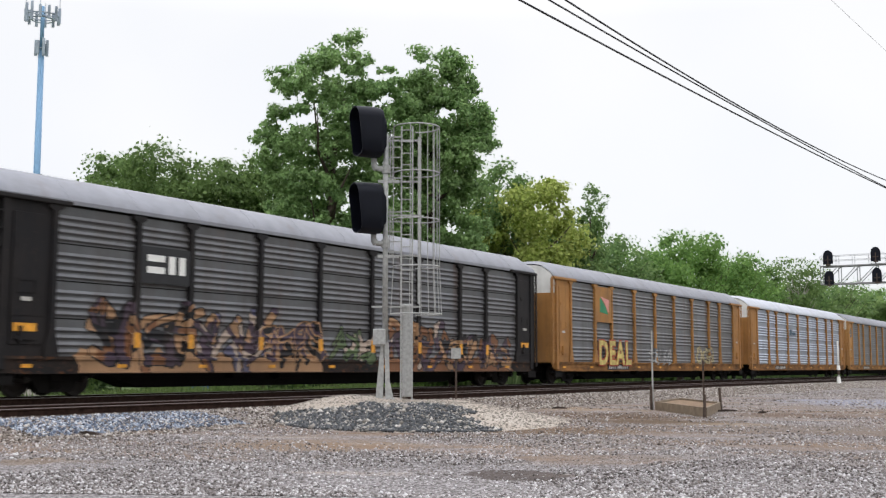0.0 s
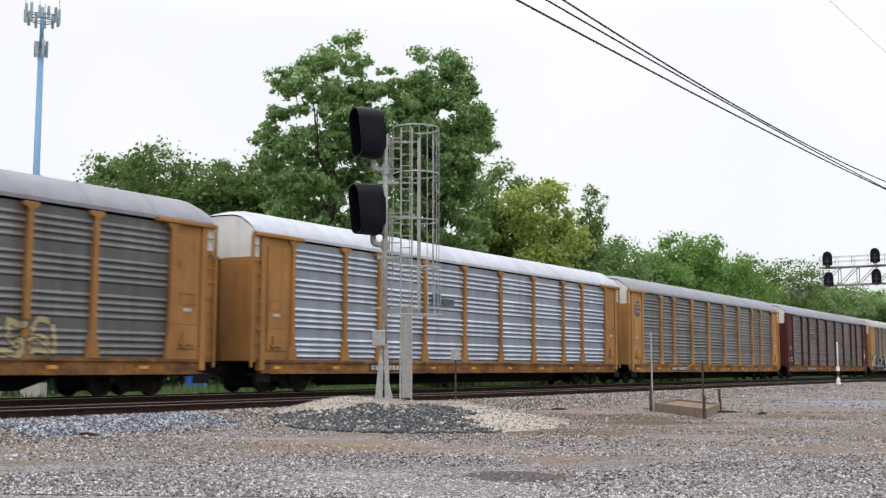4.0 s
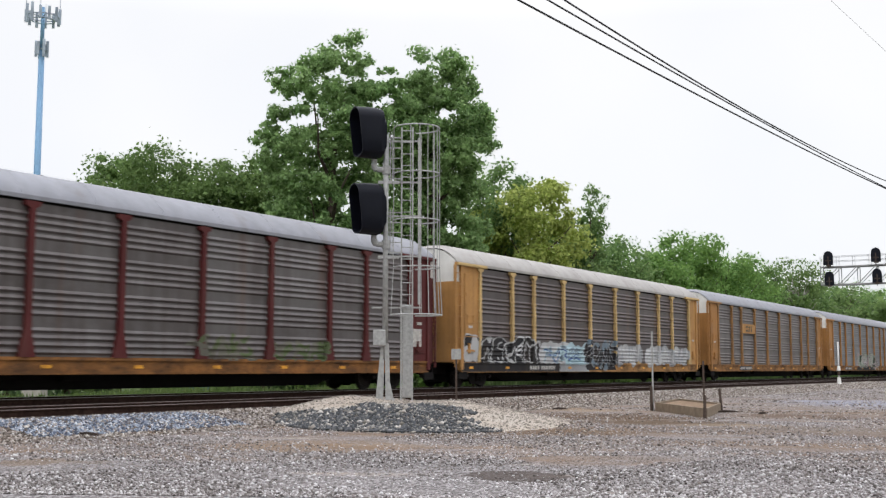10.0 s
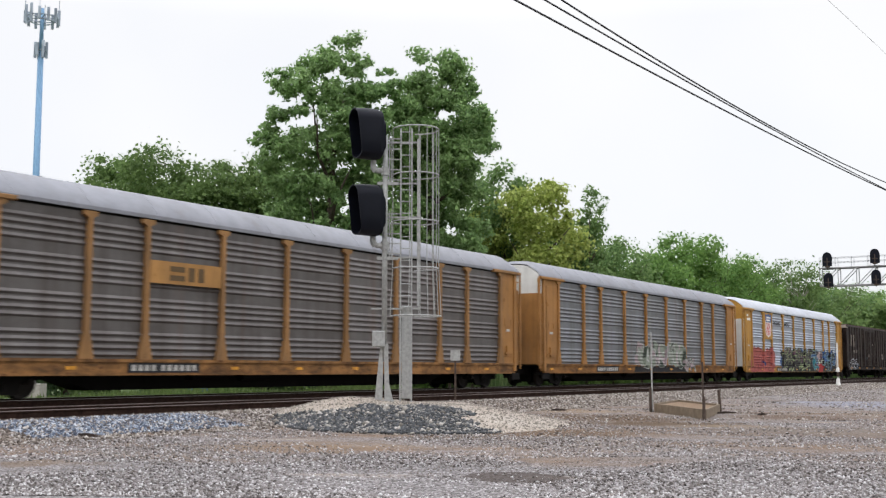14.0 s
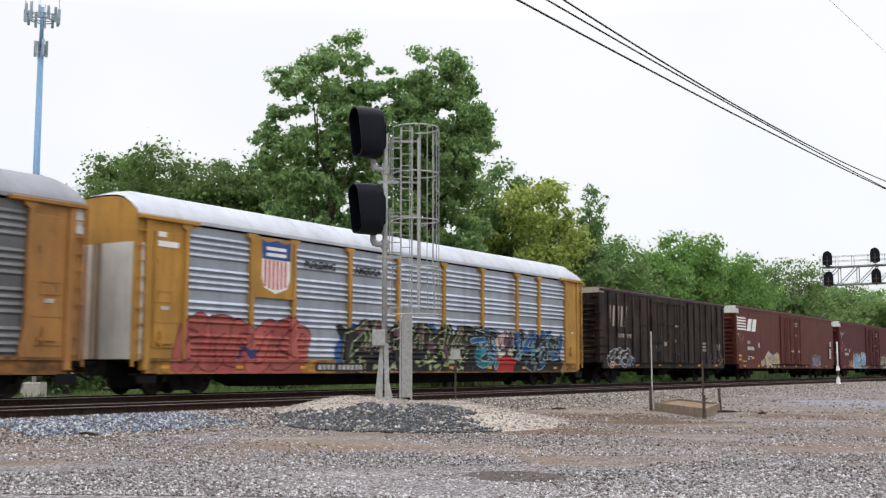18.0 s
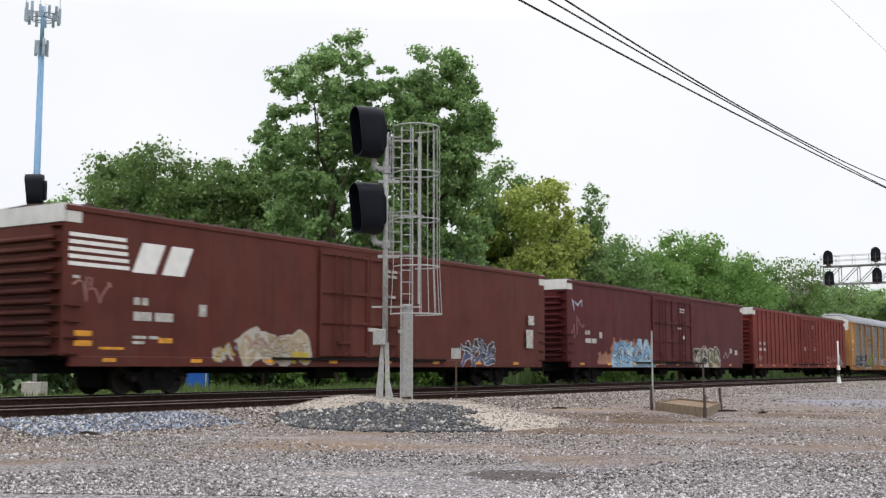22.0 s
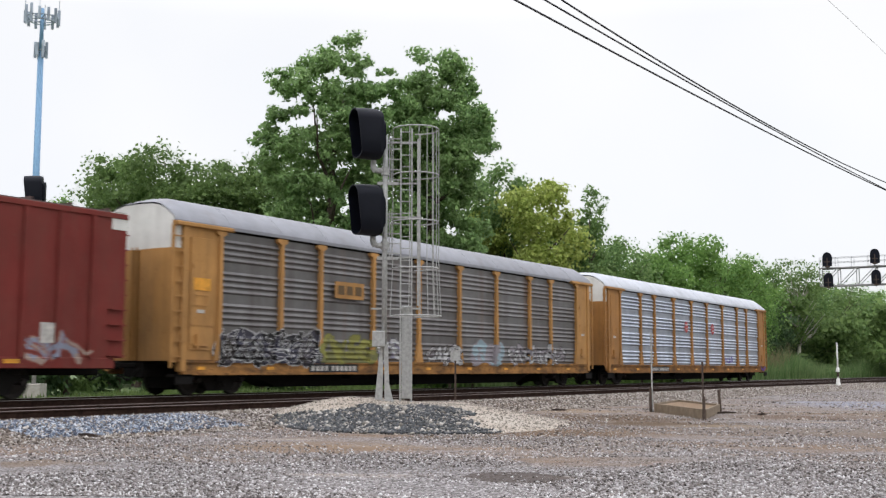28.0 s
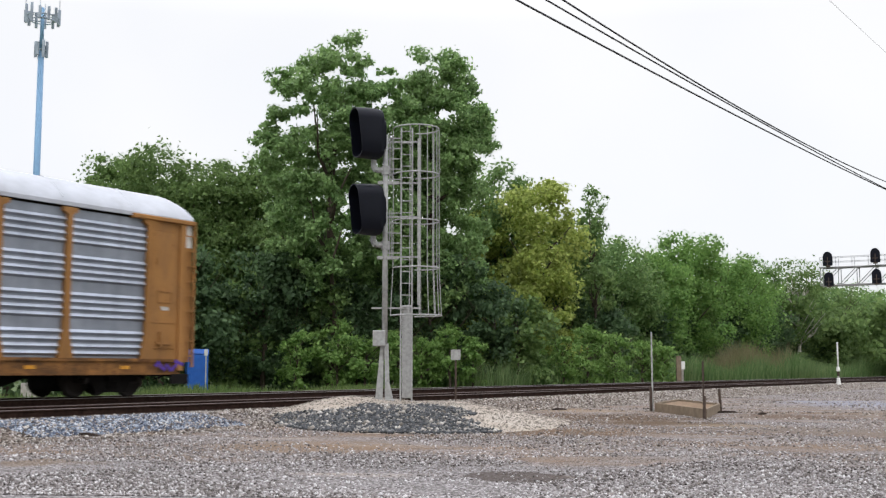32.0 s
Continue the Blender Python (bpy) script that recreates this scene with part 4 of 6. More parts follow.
small_marks(c10, [(13.6, 4.1, 0.8, 0.1), (13.6, 3.92, 0.7, 0.1), (13.8, 3.2, 0.4, 0.1), (12.6, 2.0, 0.6, 0.12), (14.4, 2.0, 0.5, 0.12), (24.0, 1.6, 0.6, 0.8), (24.2, 2.6, 0.5, 0.4)], "faded_white", -0.11)
small_marks(c11, [(1.9, 2.35, 0.2, 0.2), (2.2, 2.35, 0.2, 0.2), (1.9, 1.95, 0.6, 0.22), (2.6, 1.95, 0.55, 0.22), (3.5, 2.2, 0.3, 0.3), (24.2, 1.6, 0.5, 0.3), (23.2, 1.7, 0.4, 0.3)], "faded_white")
small_marks(c11, [(14.1, 4.05, 0.9, 0.09), (14.1, 3.9, 0.8, 0.08), (13.9, 2.95, 0.5, 0.1), (14.6, 2.4, 0.3, 0.2)], "faded_white", -0.11)
small_marks(c12, [(1.2, 2.35, 0.2, 0.2), (1.5, 2.35, 0.2, 0.2), (2.3, 2.35, 0.35, 0.2), (1.2, 1.95, 0.6, 0.2), (2.3, 1.95, 0.5, 0.2), (24.0, 1.4, 0.5, 0.5)], "faded_white")
small_marks(c12, [(14.8, 4.0, 0.8, 0.09), (14.8, 3.85, 0.7, 0.08), (12.6, 2.1, 0.4, 0.3), (15.4, 2.1, 0.3, 0.3)], "faded_white", -0.11)
for x in (0.95, 1.45, 2.0, 2.45, 2.95):
    part("emblem", Mesh().prism_y([(x, 2.88), (x + 0.2, 2.88), (x + 0.32, 3.92), (x + 0.12, 3.92)], -0.036, -0.024), M["rusty_white"], c9)
small_marks(c9, [(2.1 + 0.3 * i, 2.34, 0.18, 0.2) for i in range(6)], "rusty_white", -0.036)
small_marks(c9, [(8.2, 2.0, 0.4, 0.22), (9.8, 2.2, 0.2, 0.2), (9.9, 3.1, 0.5, 0.12)], "rusty_white", -0.11)
small_marks(c9, [(14.6, 2.2, 0.7, 0.12), (14.6, 2.0, 0.6, 0.12), (14.6, 1.8, 0.7, 0.12), (17.2, 1.9, 0.5, 0.4)], "rusty_white", -0.036)


def scribble(car, x0, x1, z0, z1, count, mat, width=0.05, seed=1, y=-0.014):
    """A quick looping line of spray paint."""
    r = random.Random(seed)
    m = Mesh()
    pts = [(x0 + (x1 - x0) * i / count + (r.uniform(-0.12, 0.12) if i else 0.0), r.uniform(z0, z1)) for i in range(count + 1)]
    vs = []
    for i, (x, z) in enumerate(pts):
        a, b = pts[max(0, i - 1)], pts[min(count, i + 1)]
        dx, dz = b[0] - a[0], b[1] - a[1]
        ln = max(0.05, math.hypot(dx, dz))
        ox, oz = -dz / ln * width / 2, dx / ln * width / 2
        for d, yy in ((-1, y - 0.0004 * i), (1, y - 0.0004 * i), (1, y + 0.004), (-1, y + 0.004)):
            vs.append((x + d * ox, yy, z + d * oz))
    m.add(vs, [(4 * i + k, 4 * i + (k + 1) % 4, 4 * i + 4 + (k + 1) % 4, 4 * i + 4 + k) for i in range(count) for k in range(4)])
    return part("spray_scribble", m, M[mat], car)


M["lime_spray"] = plain("lime_spray", (0.3, 0.32, 0.06), 0.6, 0.0, 0.3, 5)
M["sky_spray"] = plain("pale_blue_spray", (0.42, 0.5, 0.6), 0.6, 0.0, 0.3, 5)
M["pink_spray"] = plain("dusty_pink_spray", (0.3, 0.15, 0.14), 0.6, 0.0, 0.3, 5)
scribble(c11, 0.5, 1.5, 3.4, 4.0, 9, "sky_spray", 0.06, 2)
scribble(c11, 0.4, 1.7, 2.1, 3.2, 10, "pink_spray", 0.05, 3)
scribble(c11, 21.9, 23.0, 1.3, 1.8, 8, "faded_white", 0.04, 4)
scribble(c10, 0.3, 1.6, 2.4, 3.1, 12, "pink_spray", 0.05, 5)
scribble(c10, 6.6, 7.6, 1.3, 1.8, 8, "pink_spray", 0.05, 6)
scribble(c9, 7.0, 7.7, 1.7, 2.2, 9, "blue_mark", 0.04, 7, -0.12)
scribble(c12, 0.8, 2.2, 1.2, 1.7, 8, "faded_white", 0.04, 9)
small_marks(c9, [(18.1, 1.16, 0.4, 0.07), (18.1, 1.3, 0.4, 0.07), (18.1, 1.44, 0.4, 0.07)], "yellow_mark")
scribble(c14, 17.6, 19.6, 1.2, 1.62, 16, "tag_violet", 0.06, 12, -0.045)
scribble(c14, 25.6, 26.5, 0.68, 0.98, 9, "tag_violet", 0.09, 11, -0.06)
small_marks(c8, [(0.72, 4.35, 0.3, 0.14), (0.72, 4.08, 0.75, 0.16)], "white", -0.05)


def word(car, text, x, z, h, mats, y, label="yellow sprayed word with red outline", name="sprayed_word"):
    """A painted word: an outline layer behind a fill layer."""
    for k, (mat, grow, dy) in enumerate(mats):
        cu = bpy.data.curves.new("word", "FONT")
        cu.body, cu.size, cu.offset, cu.extrude, cu.space_character = text, h, grow, 0.003, 1.15
        tmp = bpy.data.objects.new("word", cu)
        scene.collection.objects.link(tmp)
        bpy.context.view_layer.update()
        me = bpy.data.meshes.new_from_object(tmp.evaluated_get(bpy.context.evaluated_depsgraph_get()))
        bpy.data.objects.remove(tmp)
        me.materials.clear()
        me.materials.append(M[mat])
        ob = part(name, me, [], car, label)
        ob.matrix_basis = Matrix.Translation((x, y - dy, z)) @ Matrix.Rotation(radians(90), 4, "X") @ Matrix.Diagonal((1.0, 1.06, 1.0, 1.0))


word(c1, "DEAL", 4.72, 0.96, 1.5, (("tag_line", 0.11, 0.0), ("tag_yellow", 0.045, 0.012)), -0.08)
word(c8, "BUILDING", 6.95, 3.98, 0.32, (("ink", 0.014, 0.0),), -0.02, "small black painted word", "slogan")
word(c8, "AMERICA", 9.62, 3.98, 0.32, (("ink", 0.014, 0.0),), -0.02, "small black painted word", "slogan")


# ---- sprayed pieces: a thin film of paint that follows ribs, posts and sills ----
SKELETONS = (
    (((0.1, 0.0), (0.1, 1.0), (0.8, 0.9), (0.75, 0.5), (0.2, 0.5), (0.95, 0.0)),),
    (((0.9, 0.9), (0.2, 0.95), (0.15, 0.55), (0.8, 0.45), (0.8, 0.05), (0.1, 0.1)),),
    (((0.9, 0.95), (0.1, 0.9), (0.15, 0.05), (0.95, 0.1)), ((0.15, 0.5), (0.7, 0.6))),
    (((0.0, 0.0), (0.5, 1.0), (1.0, 0.0)), ((0.2, 0.35), (0.85, 0.45))),
    (((0.5, 1.0), (0.1, 0.7), (0.15, 0.2), (0.5, 0.0), (0.9, 0.3), (0.8, 0.8), (0.4, 1.0)),),
    (((0.1, 1.0), (0.15, 0.0)), ((0.95, 1.0), (0.2, 0.5), (1.0, 0.0))),
)


def wavy(X, Z, h, seed):
    """Bends a lattice of points so that strokes swell and lean."""
    return (X + 0.09 * h * np.sin(4.3 * Z / h + seed) + 0.05 * h * np.sin(7.1 * X / h + 2.0 * seed) - 0.16 * (Z - 1.3),
            Z + 0.08 * h * np.sin(3.3 * X / h + 1.7 * seed) + 0.04 * h * np.sin(6.7 * X / h - seed))


def to_stroke(px, pz, pts):
    best = np.full(px.shape, 9.0)
    for (ax, az), (bx, bz) in zip(pts, pts[1:]):
        dx, dz = bx - ax, bz - az
        k = np.clip(((px - ax) * dx + (pz - az) * dz) / (dx * dx + dz * dz + 1e-9), 0.0, 1.0)
        best = np.minimum(best, np.hypot(px - ax - k * dx, pz - az - k * dz))
    return best


def tones(X, Z, h, k, fills):
    t = np.sin(2.4 * X / h + k) + np.sin(4.1 * Z / h - 1.3 * X / h + 2.1 * k) + 0.6 * np.sin(9.0 * X / h + 3.0 * Z / h + k)
    return np.array(fills)[np.clip(((t + 2.2) / 4.4 * len(fills)).astype(int), 0, len(fills) - 1)]


def strokes(x0, x1, z0, z1, n, seed, fills, line, halo=-1, thick=0.14, edge=0.05, rim=0.1):
    """Interlocking sprayed figures of thick outlined strokes."""
    def draw(X, Z, out):
        r = random.Random(seed)
        w, h = (x1 - x0) / n, z1 - z0
        px, pz = wavy(X, Z, h, seed)
        dist = []
        for i in range(n):
            best = np.full(X.shape, 9.0)
            for pts in r.choice(SKELETONS):
                best = np.minimum(best, to_stroke(px, pz, [(x0 + w * (i + 0.06 + 0.92 * u) + r.uniform(-0.24, 0.24) * w, z0 + thick + (h - 2 * thick) * v + r.uniform(-0.16, 0.16) * h) for u, v in pts]))
            dist.append(best)
            # a barb thrown across the neighbours
            a, b = x0 + w * (i + r.uniform(-0.3, 0.6)), x0 + w * (i + r.uniform(0.5, 1.4))
            dist.append(to_stroke(px, pz, [(a, z0 + h * r.uniform(0.1, 0.9)), (b, z0 + h * r.uniform(0.1, 0.9)), (b + r.uniform(-0.3, 0.3) * w, z0 + h * r.uniform(0.1, 0.9))]) + 0.45 * thick)
        if halo >= 0:
            out[np.min(dist, axis=0) < thick + edge + rim] = halo
        for i, d in enumerate(dist):
            out[d < thick + edge] = line
            out[d < thick] = tones(X, Z, h, seed + 1.9 * i, fills)[d < thick]
    return draw


def swollen(x0, x1, z0, z1, n, seed, fills, line, edge=0.05, inner=0.03):
    """A row of fat rounded figures with thin inner lines."""
    def draw(X, Z, out):
        r = random.Random(seed)
        w, h = (x1 - x0) / n, z1 - z0
        px, pz = wavy(X, Z, h, seed)
        for i in range(n):
            cx, cz = x0 + w * (i + 0.5), (z0 + z1) / 2 + r.uniform(-0.05, 0.05) * h
            a, b = w * r.uniform(0.54, 0.64), h * r.uniform(0.46, 0.54)
            e = (np.abs((px - cx) / a) ** 2.8 + np.abs((pz - cz) / b) ** 2.8) ** (1 / 2.8)
            k = edge / min(a, b)
            out[e < 1 + k] = line
            body = e < 1.0
            out[body] = tones(X, Z, h, seed + 2.3 * i, fills)[body]
            for pts in r.choice(SKELETONS):
                d = to_stroke(px, pz, [(cx + (u - 0.5) * a * 1.1 + r.uniform(-0.3, 0.3) * a, cz + (v - 0.5) * b * 1.1 + r.uniform(-0.3, 0.3) * b) for u, v in pts])
                out[(d < inner) & body] = line
    return draw


def mist(x0, x1, z0, z1, seed, fill, bumps=0.12):
    """A sprayed backing with a bumpy upper edge."""
    def draw(X, Z, out):
        h = z1 - z0
        top = z1 - bumps * h * (1.0 + np.sin(5.0 * X / h + seed) + 0.6 * np.sin(11.0 * X / h + 2 * seed))
        side = 0.15 * h * np.sin(6.0 * Z / h + seed)
        out[(X > x0 + side) & (X < x1 + side) & (Z > z0) & (Z < top)] = fill
    return draw


SPRAYS = {}


def spray_can(c):
    if c not in SPRAYS:
        SPRAYS[c] = painted("sprayed_paint", c, 0.45, shade(c, 0.45), 0.65)
    return SPRAYS[c]


def on_rack(length, deep=0.6):
    car_posts = [p if p < 13.6 else p + length - 27.1 for p in POSTS]
    prof = [p for p in rib_profile(1.03, 4.78, deep) if p[0] <= 0.0]
    pz, pd = np.array([p[1] for p in prof]), np.array([p[0] for p in prof])

    def depth(X, Z):
        y = np.where(Z < 0.65, -0.05, np.where(Z < 0.945, 0.0, np.where(Z < 1.04, -0.05, 0.06 + np.interp(Z, pz, pd))))
        wide = 0.12 + 0.13 * np.clip((1.75 - Z) / 0.5, 0, 1)
        for p in car_posts:
            y = np.where((np.abs(X - p) < wide) & (Z > 1.0), -0.07, y)
        return np.where((X < car_posts[0]) & (Z > 0.98), -0.03, y) - 0.005
    return depth, [0.62, 0.66, 0.76, 0.86, 0.94, 0.95, 1.03] + [z for z in pz if z < 2.9]


def on_sheet(ribs):
    def depth(X, Z):
        y = np.where(Z < 1.05, -0.02, 0.0)
        return (np.where((np.abs((X + 0.51) % 1.02 - 0.51) < 0.09) & (Z > 1.04), -0.07, y) if ribs else y) - 0.005
    return depth, [0.8, 1.04, 1.06, 4.2]


def graffiti(car, x0, x1, z0, z1, surface, colours, draws, label, proud=0.0):
    depth, levels = surface
    zs = sorted({z0, z1} | {z for z in levels if z0 < z < z1})
    fine = []
    for a, b in zip(zs, zs[1:]):
        k = max(1, math.ceil((b - a) / 0.036))
        fine += [a + (b - a) * i / k for i in range(k)]
    zs = np.array(fine + [z1])
    xs = np.linspace(x0, x1, int((x1 - x0) / 0.036) + 1)
    X, Z = np.meshgrid((xs[:-1] + xs[1:]) / 2, (zs[:-1] + zs[1:]) / 2, indexing="ij")
    out = np.full(X.shape, -1)
    for draw in draws:
        draw(X, Z, out)
    gx, gz = np.meshgrid(xs, zs, indexing="ij")
    verts = np.stack([gx, depth(gx, gz) - proud, gz], axis=2).reshape(-1, 3)
    i, j = np.nonzero(out >= 0)
    a = i * len(zs) + j
    quads = np.stack([a, a + len(zs), a + len(zs) + 1, a + 1], axis=1)
    used, back = np.unique(quads, return_inverse=True)
    m = Mesh()
    m.v, m.f, m.m = verts[used].tolist(), back.reshape(-1, 4).tolist(), out[i, j].tolist()
    return part("graffiti", m, [spray_can(c) for c in colours], car, label)


INK, PALE = (0.02, 0.02, 0.022), (0.44, 0.44, 0.44)
graffiti(c0, 2.3, 25.4, 0.62, 2.6, on_rack(27.1), (INK, (0.34, 0.2, 0.11), (0.07, 0.05, 0.07), (0.2, 0.095, 0.05), (0.11, 0.15, 0.075), (0.1, 0.1, 0.16), (0.4, 0.32, 0.26)), (
    mist(2.6, 12.3, 0.6, 1.25, 1.0, 1), mist(15.6, 25.0, 0.6, 1.2, 2.0, 3),
    strokes(2.8, 6.9, 0.75, 2.5, 4, 3, (1, 0, 2, 3, 1), 0), strokes(6.7, 9.9, 0.8, 2.35, 3, 5, (5, 1, 2, 6, 5), 0), strokes(9.5, 12.4, 0.85, 2.2, 4, 8, (0, 2, 0), 1, -1, 0.1),
    strokes(12.8, 15.2, 1.0, 2.05, 3, 11, (4, 4, 6), 0, -1, 0.09), strokes(16.0, 19.8, 0.75, 2.5, 4, 14, (1, 3, 2, 6), 0), strokes(19.6, 25.0, 0.75, 2.1, 6, 16, (3, 2, 1, 0), 0, -1, 0.12)), "faded tan and dark interlocking graffiti")
graffiti(c1, 11.0, 14.9, 0.9, 2.0, on_rack(27.1), ((0.4, 0.4, 0.39), (0.12, 0.12, 0.12)), (strokes(11.3, 14.6, 0.95, 1.85, 6, 4, (0, 0, 1), 1, -1, 0.05, 0.03),), "thin grey and white graffiti")
graffiti(c1, 18.4, 21.8, 0.8, 2.1, on_rack(27.1), ((0.4, 0.34, 0.2), (0.1, 0.085, 0.07)), (strokes(18.7, 21.6, 0.95, 1.95, 4, 6, (0,), 1, -1, 0.08, 0.04),), "pale yellow graffiti with dark edge")
graffiti(c5, 0.4, 25.6, 0.62, 2.15, on_rack(27.2), (INK, PALE, (0.36, 0.48, 0.52), (0.07, 0.12, 0.26), (0.32, 0.33, 0.34), (0.16, 0.21, 0.25)), (
    mist(0.5, 9.0, 0.6, 1.1, 2.0, 0), swollen(0.6, 4.0, 0.85, 2.0, 3, 5, (0, 0, 1), 1), swollen(4.0, 7.1, 0.75, 2.0, 4, 9, (0,), 1, 0.06, 0.05),
    mist(7.1, 10.0, 0.95, 1.98, 3.0, 1, 0.04), mist(9.2, 11.8, 0.62, 1.95, 4.0, 2, 0.06), strokes(7.6, 11.2, 1.1, 1.75, 5, 12, (3, 5, 2), 2, -1, 0.05, 0.03), mist(0.5, 8.9, 0.6, 1.0, 2.0, 0, 0.03), mist(8.9, 11.8, 0.6, 0.96, 1.0, 4, 0.03),
    mist(11.8, 15.2, 0.7, 1.6, 5.0, 0), strokes(11.8, 15.1, 0.85, 2.0, 4, 15, (0, 0, 5), 4, -1, 0.13, 0.03),
    swollen(15.3, 18.6, 0.98, 1.95, 4, 18, (1, 1, 4), 4, 0.03, 0.02), swollen(19.2, 21.2, 0.98, 1.95, 2, 21, (1,), 4, 0.03, 0.02), swollen(21.4, 25.3, 0.98, 1.9, 4, 23, (1, 4, 1), 4, 0.03, 0.025)), "black, white and pale blue graffiti letters")
graffiti(c7, 10.4, 19.8, 0.62, 2.5, on_rack(27.2), ((0.07, 0.085, 0.068), (0.24, 0.27, 0.22), (0.36, 0.29, 0.3), INK, (0.38, 0.39, 0.36)), (
    mist(10.6, 18.4, 0.6, 1.0, 1.0, 3), swollen(10.8, 14.9, 0.95, 2.2, 4, 4, (1, 0, 2, 1), 4, 0.03, 0.05), swollen(15.1, 17.8, 0.95, 2.35, 3, 7, (0, 1, 1, 2), 4, 0.03, 0.05), strokes(17.9, 19.6, 0.7, 1.5, 2, 8, (2, 4), 0, -1, 0.12)), "pale green and pink bubbling graffiti")
graffiti(c8, 1.3, 7.6, 0.62, 2.4, on_rack(27.3, 1.0), ((0.42, 0.115, 0.095), (0.36, 0.09, 0.08), (0.16, 0.035, 0.04), (0.04, 0.04, 0.12)), (
    mist(1.4, 7.0, 0.6, 1.05, 1.0, 1, 0.03), swollen(1.5, 6.6, 0.72, 2.25, 5, 6, (0, 1, 0), 2, 0.04, 0.03), swollen(6.5, 7.3, 1.0, 2.15, 1, 3, (0,), 2, 0.03), strokes(4.1, 4.7, 1.0, 1.35, 1, 2, (3,), 3, -1, 0.05, 0.0)), "dull red fat-lettered graffiti")
graffiti(c8, 8.6, 25.6, 0.62, 2.45, on_rack(27.3, 1.0), ((0.03, 0.1, 0.27), INK, (0.36, 0.42, 0.22), (0.5, 0.52, 0.42), (0.13, 0.07, 0.09), (0.04, 0.22, 0.27), (0.3, 0.42, 0.45), (0.42, 0.035, 0.035), (0.5, 0.36, 0.34)), (
    mist(8.7, 25.2, 0.65, 2.4, 1.0, 0), mist(8.9, 17.6, 0.62, 2.2, 2.5, 1, 0.08), strokes(9.2, 17.5, 0.68, 2.35, 7, 31, (4, 1, 1, 4, 1), 2, 1, 0.16, 0.045, 0.12), strokes(9.4, 17.5, 0.66, 1.35, 7, 35, (1, 1, 2), 1, -1, 0.1, 0.05),
    mist(17.3, 25.1, 0.62, 2.15, 4.0, 1, 0.1), strokes(17.5, 19.4, 0.75, 2.2, 2, 13, (1, 5, 0), 6, 1, 0.12, 0.04, 0.06), strokes(20.7, 25.0, 0.75, 2.3, 4, 17, (0, 1, 1, 5), 6, 1, 0.14, 0.04, 0.06),
    mist(19.35, 20.75, 0.62, 1.35, 0.0, 7, 0.02), swollen(19.35, 20.8, 1.3, 2.25, 2, 5, (8, 3, 4), 1, 0.04, 0.05)), "large black, lime and blue interlocking graffiti")
graffiti(c9, 0.8, 4.3, 0.8, 2.2, on_sheet(True), ((0.03, 0.027, 0.03), (0.45, 0.46, 0.48), (0.14, 0.2, 0.28)), (swollen(1.0, 3.4, 0.9, 1.75, 3, 9, (0,), 1, 0.05, 0.04), strokes(3.4, 4.1, 0.85, 1.4, 2, 4, (1, 2), 0, -1, 0.05, 0.02)), "white-outlined graffiti")
graffiti(c9, 14.9, 18.4, 0.85, 2.3, on_sheet(True), ((0.13, 0.11, 0.1), (0.03, 0.022, 0.022)), (strokes(15.2, 18.2, 1.0, 2.1, 4, 5, (0, 1), 1, -1, 0.05, 0.02),), "faded grey graffiti")
graffiti(c10, 5.2, 9.9, 0.8, 2.0, on_sheet(False), ((0.4, 0.33, 0.22), (0.46, 0.43, 0.38), (0.22, 0.16, 0.12), (0.5, 0.38, 0.06), (0.2, 0.2, 0.3)), (strokes(5.3, 6.1, 0.95, 1.4, 2, 3, (3, 1), 2, -1, 0.06, 0.02), strokes(6.2, 7.1, 1.2, 1.7, 2, 8, (4, 1), 2, -1, 0.05, 0.02), swollen(6.4, 9.6, 0.88, 1.85, 4, 7, (0, 1, 0), 1, 0.04, 0.03), strokes(6.9, 9.3, 1.0, 1.7, 4, 9, (1, 0), 2, -1, 0.035, 0.02), strokes(8.9, 9.5, 0.95, 1.2, 1, 2, (3,), 3, -1, 0.06)), "tan and cream graffiti")
graffiti(c10, 18.8, 21.6, 0.8, 1.95, on_sheet(False), (INK, (0.45, 0.46, 0.48), (0.07, 0.09, 0.17)), (strokes(19.0, 21.4, 0.85, 1.85, 4, 12, (0, 2, 0), 1, -1, 0.09, 0.035),), "black and white graffiti")
graffiti(c11, 3.0, 12.6, 0.8, 2.3, on_sheet(False), ((0.3, 0.15, 0.1), (0.26, 0.42, 0.56), (0.42, 0.54, 0.6), (0.04, 0.05, 0.07), (0.16, 0.3, 0.5), (0.4, 0.27, 0.2)), (
    mist(3.3, 5.4, 0.95, 1.55, 1.0, 0), mist(10.3, 12.2, 0.95, 1.6, 3.0, 5), mist(4.9, 10.6, 1.6, 2.25, 2.0, 0, 0.3), mist(4.9, 10.6, 0.8, 1.3, 5.0, 1, 0.1), strokes(5.0, 10.8, 0.85, 2.1, 6, 22, (1, 2, 1, 4), 3, 2, 0.13, 0.04, 0.03)), "light blue angular graffiti over tan")
graffiti(c11, 16.5, 21.6, 0.8, 2.1, on_sheet(False), ((0.1, 0.095, 0.05), (0.15, 0.13, 0.08), (0.45, 0.42, 0.38), INK), (mist(16.9, 21.0, 0.8, 1.2, 2.0, 2), swollen(16.8, 21.2, 0.9, 1.95, 4, 13, (0, 1, 3), 2, 0.06, 0.05)), "dark olive graffiti with cream outline")
